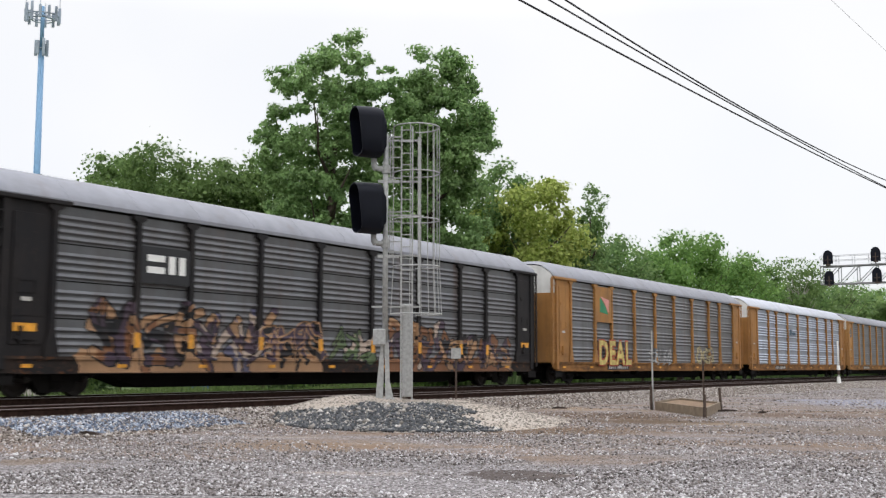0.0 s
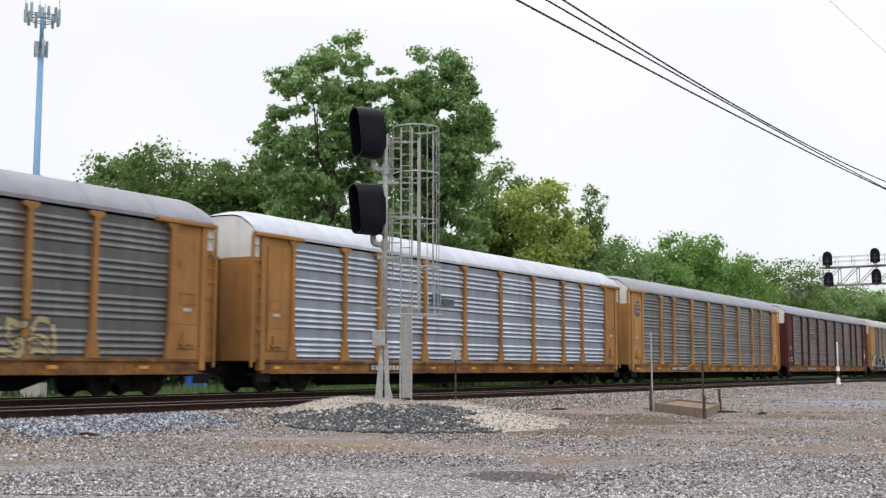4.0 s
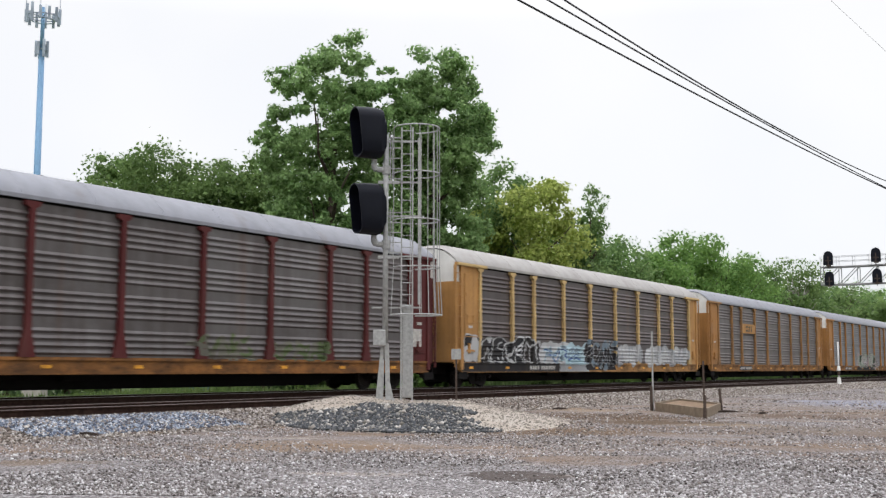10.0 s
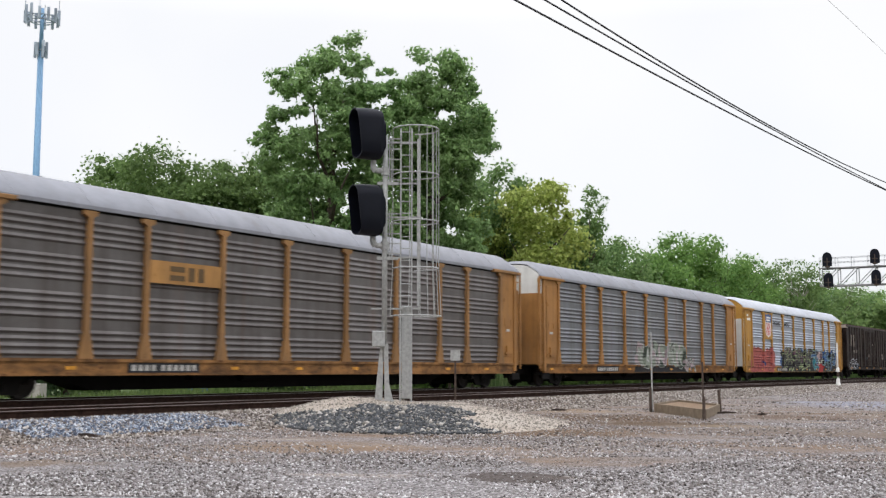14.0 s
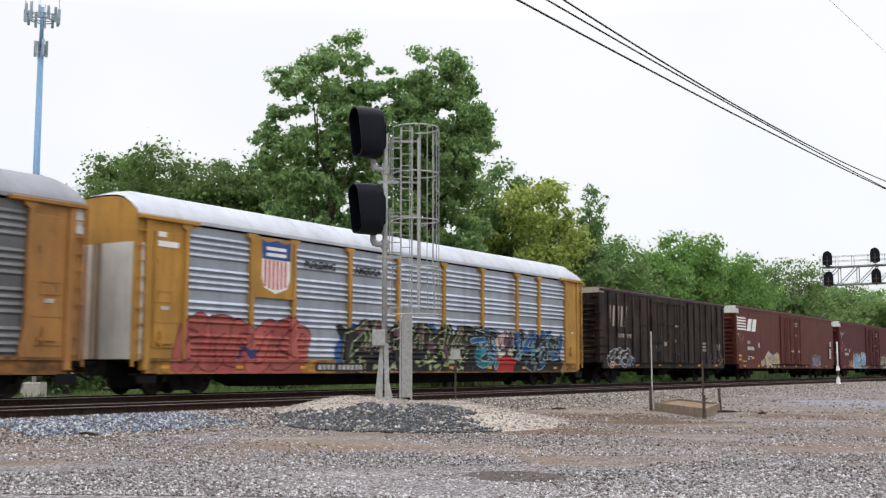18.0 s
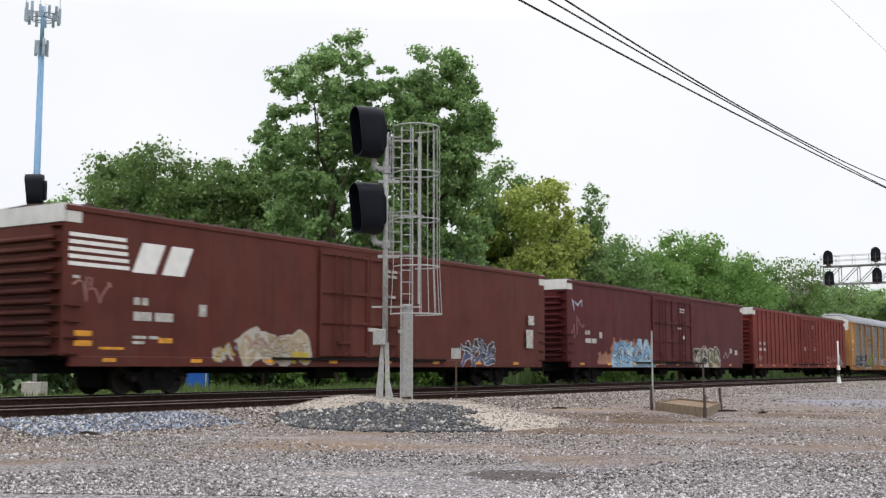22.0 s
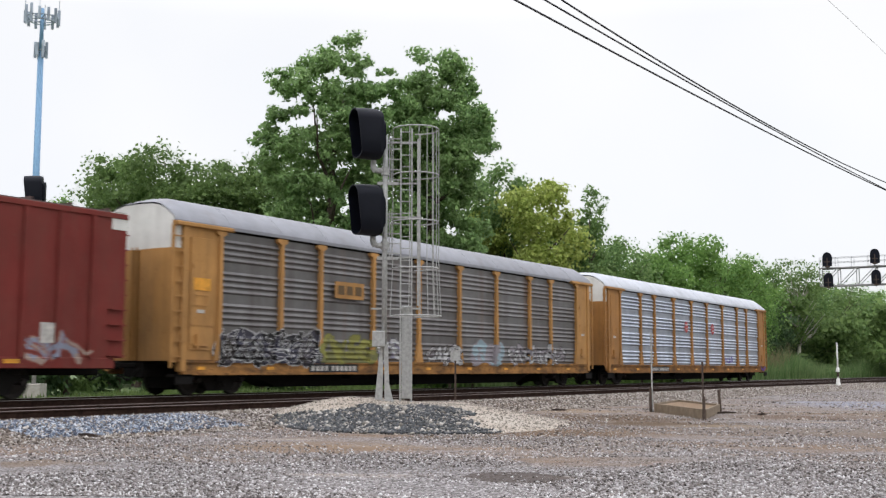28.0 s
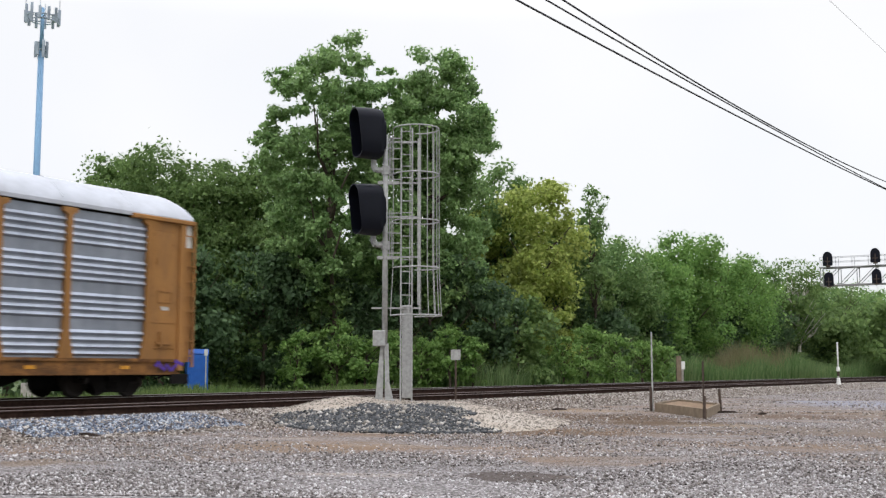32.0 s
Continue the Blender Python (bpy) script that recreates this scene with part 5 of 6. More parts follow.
graffiti(c12, 19.5, 25.6, 0.85, 2.0, on_sheet(True), ((0.34, 0.26, 0.22), (0.24, 0.26, 0.33), (0.24, 0.07, 0.055)), (strokes(19.8, 22.6, 1.2, 1.75, 4, 6, (0, 2), 2, -1, 0.05, 0.02), strokes(23.4, 25.2, 0.95, 1.6, 2, 3, (1, 0), 2, -1, 0.07, 0.03)), "faded pale graffiti")
graffiti(c13, 1.3, 11.4, 0.75, 2.1, on_rack(27.1), (INK, PALE, (0.23, 0.225, 0.06), (0.15, 0.15, 0.06), (0.24, 0.22, 0.29), (0.05, 0.05, 0.07)), (
    mist(1.6, 6.6, 0.95, 1.4, 1.0, 5, 0.2), swollen(1.8, 6.3, 0.95, 1.9, 6, 8, (0, 5, 0), 1, 0.035, 0.03), strokes(1.9, 6.3, 1.0, 1.85, 7, 19, (0, 5), 1, -1, 0.06, 0.02), mist(6.5, 9.4, 0.98, 1.4, 3.0, 3, 0.25), strokes(6.5, 9.4, 0.98, 1.85, 4, 6, (2, 2, 3), 3, -1, 0.1, 0.03), strokes(9.6, 11.1, 0.95, 1.8, 2, 4, (4, 1), 5, -1, 0.08, 0.02)), "black, white and yellow-green graffiti")
graffiti(c13, 12.6, 24.6, 0.9, 2.0, on_rack(27.1), (INK, PALE, (0.27, 0.36, 0.4), (0.26, 0.24, 0.26)), (strokes(12.9, 15.2, 0.98, 1.6, 4, 5, (1, 1, 3), 0, -1, 0.06, 0.03), swollen(16.0, 18.5, 0.98, 1.9, 2, 4, (2, 3), 3, 0.03), strokes(19.1, 24.3, 1.05, 1.75, 8, 10, (3, 1, 3), 0, -1, 0.07, 0.03)), "white, grey and blue graffiti")
graffiti(c4, 14.6, 21.0, 0.98, 1.8, on_rack(27.2), ((0.085, 0.115, 0.05), (0.13, 0.125, 0.1)), (strokes(14.9, 17.2, 1.0, 1.7, 3, 5, (0, 1), 1, -1, 0.08, 0.02), strokes(18.2, 20.8, 1.0, 1.65, 3, 8, (0, 0, 1), 1, -1, 0.08, 0.02)), "worn dull green graffiti")
scribble(c4, 0.75, 1.3, 2.15, 2.55, 8, "lime_spray", 0.06, 14, -0.05)


# ---- lineside: signal masts, posts, mound, box ----
def mound_h(x, y):
    """Height of the stone heap round the signal's foot above the yard."""
    u = (x + 1.0) / (3.4 if x < -1.0 else 4.4)
    v = (y - 28.3) / (6.4 if y < 28.3 else 2.4)
    r = math.sqrt(u * u + v * v)
    flat = 0.32
    k = 1.0 - smooth(flat, 1.0, r)
    return 0.41 * k * (1 + 0.1 * noise.noise(Vector((x * 1.3, y * 1.3, 3))))


def surface_z(x, y):
    return ground_z(x, y) + mound_h(x, y)


def build_mound():
    m = Mesh()
    nx, ny = 44, 44
    for i in range(nx + 1):
        for j in range(ny + 1):
            x, y = -4.8 + 8.6 * i / nx, 21.6 + 9.3 * j / ny
            h = mound_h(x, y)
            m.v.append((x, y, ground_z(x, y) + (h if h > 0.004 else -0.05)))
    for i in range(nx):
        for j in range(ny):
            a = i * (ny + 1) + j
            m.f.append((a, a + ny + 1, a + ny + 2, a + 1))
            m.m.append(0)
    n = Nodes("crushed_limestone")
    cell = n.node("ShaderNodeTexVoronoi", Scale=30.0)
    n.put(cell.inputs["Vector"], n.coord)
    base = n.ramp(cell.outputs["Color"], [(0.1, (0.26, 0.22, 0.18)), (0.9, (0.46, 0.41, 0.355))])
    base = n.mix(n.ramp(n.noise(0.8, 4), [(0.4, 0.0), (0.7, 0.5)]), base, (0.33, 0.26, 0.2))
    n.bump(cell.outputs["Distance"], 0.5, 0.02)
    return solid("gravel_mound", m, n.done(base, 0.95), "pale limestone gravel mound round the signal foot", "gravel heap", soft=True)


build_mound()


def signal_head(parent, m, name="signal_head"):
    """A tall black three-lamp unit under one deep hood."""
    w, h, d = 0.34, 1.36, 0.66
    ring = [(w * math.cos(a), 0.2 + 0.2 * math.sin(a)) for a in (-2.9, -2.5, -2.1, -1.5708, -1.04, -0.64, -0.24)] + [(w, 0.5), (w, h - 0.32)]
    ring += [(w * math.cos(a), h - 0.32 + 0.32 * math.sin(a)) for a in (0.3, 0.65, 1.0, 1.3, 1.5708, 1.84, 2.14, 2.5, 2.84)] + [(-w, h - 0.32), (-w, 0.5)]
    back = Mesh().prism_y([(x * 0.96, 0.03 + z * 0.96) for x, z in ring], -0.02, 0.08)
    back.prism_y([(x * 0.6, 0.25 + z * 0.62) for x, z in ring], 0.08, 0.2)
    head = part(name, back, M["black"], parent, "black three-lamp signal head with deep hood", m=m)
    hood = Mesh()
    order = ring + ring[:1]
    k = len(order)
    rows = []
    # the hood bulges behind its mouth, droops a little at the top and is cut back towards the foot
    for f, wide in ((0.0, 1.0), (0.3, 1.05), (0.62, 1.06), (0.88, 1.02), (1.0, 0.98)):
        rows.append([(x * wide, -f * d * (0.82 + 0.18 * smooth(0.0, 1.0, z / h)), z * (1 - 0.035 * f * f) + 0.02 * f) for x, z in order])
    for row in (rows, [[(x * 0.95, y, 0.025 + z * 0.962) for x, y, z in r] for r in rows]):
        n0 = len(row)
        hood.add([v for r in row for v in r], [(a * k + i, a * k + i + 1, (a + 1) * k + i + 1, (a + 1) * k + i) for a in range(n0 - 1) for i in range(k - 1)])
    hood.add(rows[-1] + [(x * 0.95, y, 0.025 + z * 0.962) for x, y, z in rows[-1]], [(i, i + 1, i + 1 + k, i + k) for i in range(k - 1)])
    part("hood", hood, M["black"], head, soft=True)
    for z in (0.28, 0.64, 1.0):
        part("lens", Mesh().tube((0, -0.06, z), (0, 0.02, z), 0.1, n=14), M["lens"], head)
    return head


def build_signal():
    mast = thing("signal_mast", Matrix.Identity(4), "grey steel railway signal mast with two black hooded heads", "signal")
    x, y = -1.515, 28.7
    z0 = surface_z(x, y) - 0.05
    part("pole", Mesh().tube((x, y, 1.6), (x, y, 7.5), 0.075, 0.07, 12), M["steel"], mast, soft=True)
    foot = Mesh()
    foot.prism_y([(x - 0.24, z0), (x - 0.05, z0), (x - 0.03, 1.0), (x - 0.02, 2.0), (x - 0.1, 2.0)], y - 0.06, y + 0.06)
    foot.prism_y([(x + 0.02, z0), (x + 0.24, z0), (x + 0.13, 1.0), (x + 0.1, 2.0), (x + 0.0, 2.0)], y - 0.1, y + 0.02)
    foot.box(x - 0.26, x + 0.26, y - 0.2, y + 0.2, z0 - 0.1, z0 + 0.05)
    part("mast_base", foot, M["steel"], mast)
    part("junction_box", Mesh().box(x - 0.3, x + 0.02, y - 0.2, y + 0.05, 1.93, 2.34, 0.02), M["steel"], mast, "grey junction box")
    for z in (6.2, 4.22):
        arm = Mesh().tube((x, y, z + 0.35), (x - 0.24, y - 0.05, z + 0.36), 0.075, n=10).tube((x - 0.24, y - 0.05, z + 0.34), (x - 0.31, y - 0.05, z + 0.46), 0.085, n=10).tube((x - 0.31, y - 0.05, z + 0.44), (x - 0.31, y - 0.05, z + 0.74), 0.075, n=10).tube((x, y, z + 0.24), (x, y, z + 0.46), 0.11, n=12)
        arm.box(x - 0.2, x + 0.35, y - 0.05, y + 0.05, z - 0.02, z + 0.06)
        part("bracket", arm, M["steel"], mast)
    for z in (6.82, 4.8):
        signal_head(mast, Matrix.Translation((x - 0.24, y - 0.1, z)) @ Matrix.Rotation(radians(-62), 4, "Z"))
    # service rails between the heads and the ladder
    for za, zb in ((6.2, 7.5), (4.25, 5.5)):
        br = Mesh()
        for i in range(5):
            z = za + 0.1 + i * (zb - za - 0.2) / 4
            br.box(x, x + 0.42, y - 0.015, y + 0.015, z, z + 0.03)
        br.box(x + 0.1, x + 0.13, y - 0.03, y, za, zb).box(x + 0.16, x + 0.18, y - 0.03, y, za, zb)
        part("service_rail", br, M["steel"], mast)
    lad = thing("caged_ladder", Matrix.Identity(4), "galvanised steel ladder with round safety cage beside the signal", "ladder")
    lx, ly = -0.97, 28.72
    z1 = surface_z(lx, ly) - 0.08
    part("column", Mesh().box(lx - 0.1, lx + 0.14, ly + 0.02, ly + 0.2, z1 + 0.15, 3.0, 0.02), M["steel"], lad, "broad grey steel column")
    for dx in (-0.13, 0.16):
        part("stile", Mesh().box(lx + dx - 0.02, lx + dx + 0.02, ly - 0.05, ly + 0.01, z1, 7.7), M["steel"], lad)
    zz = 2.95
    while zz < 7.6:
        part("rung", Mesh().tube((lx - 0.13, ly - 0.02, zz), (lx + 0.16, ly - 0.02, zz), 0.014, n=6), M["steel"], lad)
        zz += 0.31
    cx, cy, r = -0.70, 28.5, 0.6
    for i, z in enumerate((7.62, 6.4, 5.17, 3.95, 2.72)):
        rr = r if i < 4 else 0.66
        part("hoop", Mesh().ring((cx, cy, z), rr, 0.019, radians(180), radians(455), 26, 5), M["steel"], lad)
    for a in (180, 256, 279, 300, 317, 334, 360, 400, 440):
        ca, sa = math.cos(radians(a)), math.sin(radians(a))
        bar = Mesh().tube((cx + r * ca, cy + r * sa, 3.95), (cx + r * ca, cy + r * sa, 7.62), 0.0115, n=5)
        bar.tube((cx + 0.66 * ca, cy + 0.66 * sa, 2.72), (cx + r * ca, cy + r * sa, 3.95), 0.0115, n=5)
        part("cage_bar", bar, M["steel"], lad)
    part("cage_post", Mesh().box(cx + 0.03, cx + 0.1, cy + 0.12, cy + 0.18, 3.0, 7.4), M["steel"], lad)
    for z in (7.3, 6.2, 5.3, 4.24, 2.9):
        part("tie_bar", Mesh().box(lx - (0.9 if z < 3 else 0.55), lx + 0.4, ly - 0.02, ly + 0.03, z, z + 0.045), M["steel"], lad)


build_signal()


def far_signal():
    mast = thing("signal_mast", Matrix.Identity(4), "steel signal mast with black hooded head beyond the train", "signal")
    x, y = -16.95, 46.0
    z0 = ground_z(x, y)
    part("pole", Mesh().tube((x, y, z0), (x, y, 9.2), 0.09, 0.08, 10), M["steel"], mast, soft=True)
    part("mast_base", Mesh().box(x - 0.4, x + 0.4, y - 0.4, y + 0.4, z0 - 0.2, z0 + 0.75, 0.03), M["concrete"], mast, "pale concrete footing")
    signal_head(mast, Matrix.Translation((x + 0.0, y - 0.05, 8.02)) @ Matrix.Rotation(radians(-78), 4, "Z"))


far_signal()


def post_sign(name, x, y, z0, z1, plate, label, w=0.05, mat="post_rust", m_plate="steel"):
    ob = thing(name, Matrix.Identity(4), label, "post")
    part("post", Mesh().box(x - w / 2, x + w / 2, y - w / 2, y + w / 2, z0 - 0.15, z1), M[mat], ob)
    if plate:
        pw, ph = plate
        part("plate", Mesh().box(x - pw / 2, x + pw / 2, y - w / 2 - 0.02, y - w / 2 - 0.006, z1 - ph, z1), M[m_plate], ob, "pale blank plate")
    return ob


post_sign("sign_post", 0.34, 29.6, surface_z(0.34, 29.6), 1.86, (0.26, 0.28), "small pale plate on a thin rusty post", 0.05)
post_sign("steel_post", 6.45, 34.2, ground_z(6.45, 34.2), 2.46, None, "thin grey steel post beside the wooden box", 0.042, "steel")
post_sign("steel_post", 8.3, 35.4, ground_z(8.3, 35.4), 1.55, None, "thin rusty post behind the wooden box", 0.05)
post_sign("sign_post", -12.2, 57.0, ground_z(-12.2, 57), 2.2, (0.17, 0.32), "thin pale sign post in the grass", 0.06, "steel", "dull_white")
post_sign("sign_post", 15.0, 70.5, ground_z(15.0, 70.5), 1.95, None, "short brown timber post by the track", 0.28, "plywood")
post_sign("sign_post", 15.45, 71.5, ground_z(15.45, 71.5), 1.6, (0.3, 0.5), "short pale marker post by the track", 0.12, "concrete", "white")


def marker_post():
    ob = thing("marker_post", Matrix.Identity(4), "white round marker post with a dark band by the track", "post")
    x, y = 26.75, 75.0
    z0 = ground_z(x, y) - 0.1
    part("post", Mesh().tube((x, y, z0), (x, y, 2.9), 0.052, n=12), M["dull_white"], ob, soft=True)
    part("collar", Mesh().tube((x, y, 0.95), (x, y, 1.25), 0.13, 0.1, 12), M["white"], ob)
    part("band", Mesh().tube((x, y, 0.62), (x, y, 0.92), 0.085, n=12), M["post_rust"], ob, "dark band")
    part("foot", Mesh().tube((x, y, z0), (x, y, 0.5), 0.17, 0.1, 12), M["white"], ob)


marker_post()


def plywood_box():
    ob = thing("wooden_box", Matrix.Identity(4), "low weathered plywood box filled with dirt in the gravel yard", "box")
    c = [Vector((6.5, 34.0, 0)), Vector((7.08, 30.0, 0)), Vector((8.5, 34.2, 0)), Vector((8.05, 38.0, 0))]
    for a, b in zip(c, c[1:] + c[:1]):
        d = (b - a).normalized()
        nrm = Vector((-d.y, d.x, 0)) * 0.03
        m = Mesh()
        za, zb = ground_z(a.x, a.y), ground_z(b.x, b.y)
        p = [a - nrm, b - nrm, b + nrm, a + nrm]
        m.add([(v.x, v.y, -0.1) for v in p] + [(v.x, v.y, z) for v, z in zip(p, (za + 0.26, zb + 0.26, zb + 0.26, za + 0.26))], [(0, 1, 5, 4), (1, 2, 6, 5), (2, 3, 7, 6), (3, 0, 4, 7), (4, 5, 6, 7), (3, 2, 1, 0)])
        part("side_board", m, M["plywood"], ob)
    m = Mesh()
    m.add([(v.x, v.y, ground_z(v.x, v.y) + 0.2) for v in c], [(0, 1, 2, 3)])
    part("dirt_fill", m, M["soil"], ob)
    for v, h, lean in ((c[0] + Vector((-0.12, 0.1, 0)), 0.75, 0.0), (c[1] + Vector((-0.06, -0.08, 0)), 0.62, 0.02), (c[2] + Vector((0.06, 0.0, 0)), 0.7, -0.06)):
        z = ground_z(v.x, v.y)
        part("stake", Mesh().tube((v.x, v.y, z - 0.1), (v.x + lean, v.y, z + h), 0.045, 0.042, 8), M["post_rust"], ob, "dark leaning stake")


plywood_box()


def portable_toilet():
    x, y = -13.35, 60.0
    z0 = ground_z(x, y)
    ob = thing("portable_toilet", pose(x, y, z0, 0, 0, 20), "blue plastic portable toilet cabin among trees", "cabin")
    part("cabin", Mesh().box(-0.55, 0.55, -0.55, 0.55, 0.1, 2.15, 0.05), M["blue"], ob)
    part("roof", Mesh().prism_x([(-0.58, 2.15), (0.58, 2.15), (0.4, 2.4), (-0.4, 2.4)], -0.58, 0.58), M["blue"], ob)
    part("door", Mesh().box(-0.35, 0.35, -0.58, -0.55, 0.2, 2.0), M["blue"], ob)
    part("skid", Mesh().box(-0.6, 0.6, -0.5, -0.4, 0.0, 0.1).box(-0.6, 0.6, 0.4, 0.5, 0.0, 0.1), M["post_rust"], ob)


portable_toilet()


def cell_tower():
    x, y = -56.05, 150.0
    ob = thing("cell_tower", Matrix.Identity(4), "tall blue-grey monopole cell tower with antenna rings", "tower")
    zb = ground_z(x, y)
    part("pole", Mesh().tube((x, y, zb), (x, y, 44.8), 0.56, 0.4, 16).tube((x, y, 44.8), (x, y, 51.0), 0.3, 0.25, 12), M["tower"], ob, soft=True)
    for z, r, count, h in ((49.6, 2.1, 12, 2.4), (44.9, 0.6, 6, 2.3)):
        arm = Mesh().ring((x, y, z), r, 0.09, n=18, k=5)
        if r > 1:
            arm.ring((x, y, z - 0.5), r * 0.75, 0.1, n=18, k=5)
        for i in range(6):
            a = i * 1.0472
            arm.tube((x, y, z), (x + r * math.cos(a), y + r * math.sin(a), z), 0.07, n=5)
        part("platform", arm, M["antenna"], ob)
        for i in range(count):
            a = 6.28319 * i / count + 0.2
            px, py = x + (r + 0.15) * math.cos(a), y + (r + 0.15) * math.sin(a)
            hh = h * random.uniform(0.7, 1.15)
            part("antenna", Mesh().box(px - 0.17, px + 0.17, py - 0.12, py + 0.12, z - hh * 0.45, z + hh * 0.55, 0.03), M["antenna"], ob)
            if i % 3 == 0 and r > 1:
                part("whip", Mesh().tube((px, py, z), (px, py, z + 2.6), 0.05, n=5), M["antenna"], ob)


cell_tower()


def signal_bridge():
    """A cantilever truss over both tracks; its mast stands beyond the view."""
    s = 58.4
    ob = thing("signal_bridge", Matrix.Identity(4), "galvanised cantilever signal bridge with black signal heads over the tracks", "signal bridge")

    def p(q, z, ds=0.0):
        v = at(s + ds, q)
        return (v.x, v.y, z)

    q0, q1, zt, zb = -3.6, 8.2, 10.55, 8.85
    for ds in (0.0, 1.1):
        for z in (zt, zb):
            part("chord", Mesh().tube(p(q0, z, ds), p(q1, z, ds), 0.08, n=6), M["steel"], ob)
        k = 7
        for i in range(k):
            a, b = q0 + (q1 - q0) * i / k, q0 + (q1 - q0) * (i + 1) / k
            part("brace", Mesh().tube(p(a, zb, ds), p(b, zt, ds), 0.045, n=5).tube(p(a, zb, ds), p(a, zt, ds), 0.045, n=5), M["steel"], ob)
        for z in (zt + 0.55, zt + 1.0):
            part("handrail", Mesh().tube(p(q0, z, ds), p(q1, z, ds), 0.025, n=5), M["steel"], ob)
        for i in range(9):
            q = q0 + (q1 - q0) * i / 8
            part("rail_post", Mesh().tube(p(q, zt, ds), p(q, zt + 1.0, ds), 0.025, n=5), M["steel"], ob)
    deck = Mesh()
    a, b, c, d = p(q0, zt), p(q1, zt), p(q1, zt, 1.1), p(q0, zt, 1.1)
    deck.add([a, b, c, d] + [(v[0], v[1], v[2] + 0.05) for v in (a, b, c, d)], [(3, 2, 1, 0), (4, 5, 6, 7), (0, 1, 5, 4), (1, 2, 6, 5), (2, 3, 7, 6), (3, 0, 4, 7)])
    part("walkway", deck, M["steel"], ob)
    v = at(s + 0.5, 8.0)
    part("mast", Mesh().tube((v.x, v.y, ground_z(v.x, v.y) - 0.2), (v.x, v.y, 11.0), 0.3, 0.26, 14), M["steel"], ob, soft=True)
    ring = [(-0.42, -0.45), (0.42, -0.45), (0.42, 0.4), (0.36, 0.66), (0.2, 0.82), (0.0, 0.88), (-0.2, 0.82), (-0.36, 0.66), (-0.42, 0.4)]
    for q, zc in ((-2.75, 10.9), (-2.7, 8.95), (1.55, 11.0), (1.6, 9.05)):
        v = at(s - 0.5, q)
        back = part("signal_head", Mesh().prism_y(ring, -0.1, 0.35), M["black"], ob, "black round-topped signal head", m=Matrix.Translation((v.x, v.y, zc + 0.25)) @ Matrix.Rotation(radians(-25), 4, "Z"))
        part("head_bracket", Mesh().box(-0.04, 0.04, -0.16, -0.11, -0.75, 0.35).box(-0.26, 0.26, -0.15, -0.11, -0.1, -0.02).box(-0.2, 0.2, -0.15, 0.5, -0.55, -0.45), M["post_rust"], back)


signal_bridge()


def power_line(name, pts, r, label):
    cu = bpy.data.curves.new(name, "CURVE")
    cu.dimensions, cu.bevel_depth, cu.bevel_resolution = "3D", r, 1
    sp = cu.splines.new("POLY")
    a, b, sag = pts
    a, b = Vector(a), Vector(b)
    n = 40
    sp.points.add(n)
    for i in range(n + 1):
        u = -0.8 + 2.4 * i / n
        v = a.lerp(b, u)
        v.z -= sag * 4 * u * (1 - u)
        sp.points[i].co = (*v, 1)
    cu.materials.append(M["wire"])
    return tagged(new(name, cu), label, "cable", "overhead power lines")


power_line("power_line", ((1.93, 28.0, 10.95), (24.4, 60.0, 11.0), 0.12), 0.029, "black overhead power line sagging across the sky")
power_line("power_line", ((2.75, 28.4, 11.08), (24.5, 60.0, 11.0), 0.12), 0.025, "black overhead power line sagging across the sky")
power_line("power_line", ((3.2, 28.7, 11.2), (24.5, 60.0, 11.4), 0.36), 0.027, "black overhead power line sagging across the sky")
power_line("power_line", ((11.2, 31.0, 11.95), (17.1, 42.0, 13.75), 0.0), 0.005, "thin faint overhead wire across the sky")


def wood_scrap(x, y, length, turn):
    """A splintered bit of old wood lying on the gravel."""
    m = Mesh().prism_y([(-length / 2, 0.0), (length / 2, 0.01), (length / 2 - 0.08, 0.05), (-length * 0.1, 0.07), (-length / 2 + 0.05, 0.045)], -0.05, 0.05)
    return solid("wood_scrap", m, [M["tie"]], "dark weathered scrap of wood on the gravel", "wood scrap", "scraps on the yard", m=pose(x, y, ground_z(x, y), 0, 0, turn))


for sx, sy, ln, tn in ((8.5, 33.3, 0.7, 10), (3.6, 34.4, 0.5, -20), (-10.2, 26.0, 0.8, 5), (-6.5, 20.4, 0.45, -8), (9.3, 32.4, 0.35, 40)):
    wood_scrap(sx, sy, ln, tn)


# ---- plants ----
GREENS = {
    "dark": leafy("dark_leaves", (0.125, 0.206, 0.065), (0.231, 0.328, 0.11)),
    # darker copy of the leaves: the wood's inner shade is put into the colour
    "shade": leafy("leaves_tinted_as_shade", (0.0625, 0.112, 0.05), (0.125, 0.2, 0.0875)),
    "tall": leafy("tall_tree_leaves", (0.177, 0.299, 0.107), (0.354, 0.5, 0.201), 0.45),
    "mid": leafy("green_leaves", (0.14, 0.244, 0.0806), (0.267, 0.384, 0.14)),
    "light": leafy("light_green_leaves", (0.138, 0.264, 0.066), (0.252, 0.402, 0.108)),
    "yellow": leafy("yellow_green_leaves", (0.313, 0.4, 0.0864), (0.518, 0.572, 0.173)),
    "bush": leafy("bush_leaves", (0.155, 0.28, 0.07), (0.29, 0.43, 0.13)),
    "grass": leafy("grass_blades", (0.1, 0.16, 0.045), (0.18, 0.235, 0.08)),
    "dry_reed": leafy("dry_reed_blades", (0.19, 0.175, 0.085), (0.28, 0.25, 0.14)),
    "reed": leafy("reed_blades", (0.11, 0.2, 0.065), (0.23, 0.29, 0.13)),
}
rng = np.random.default_rng(7)


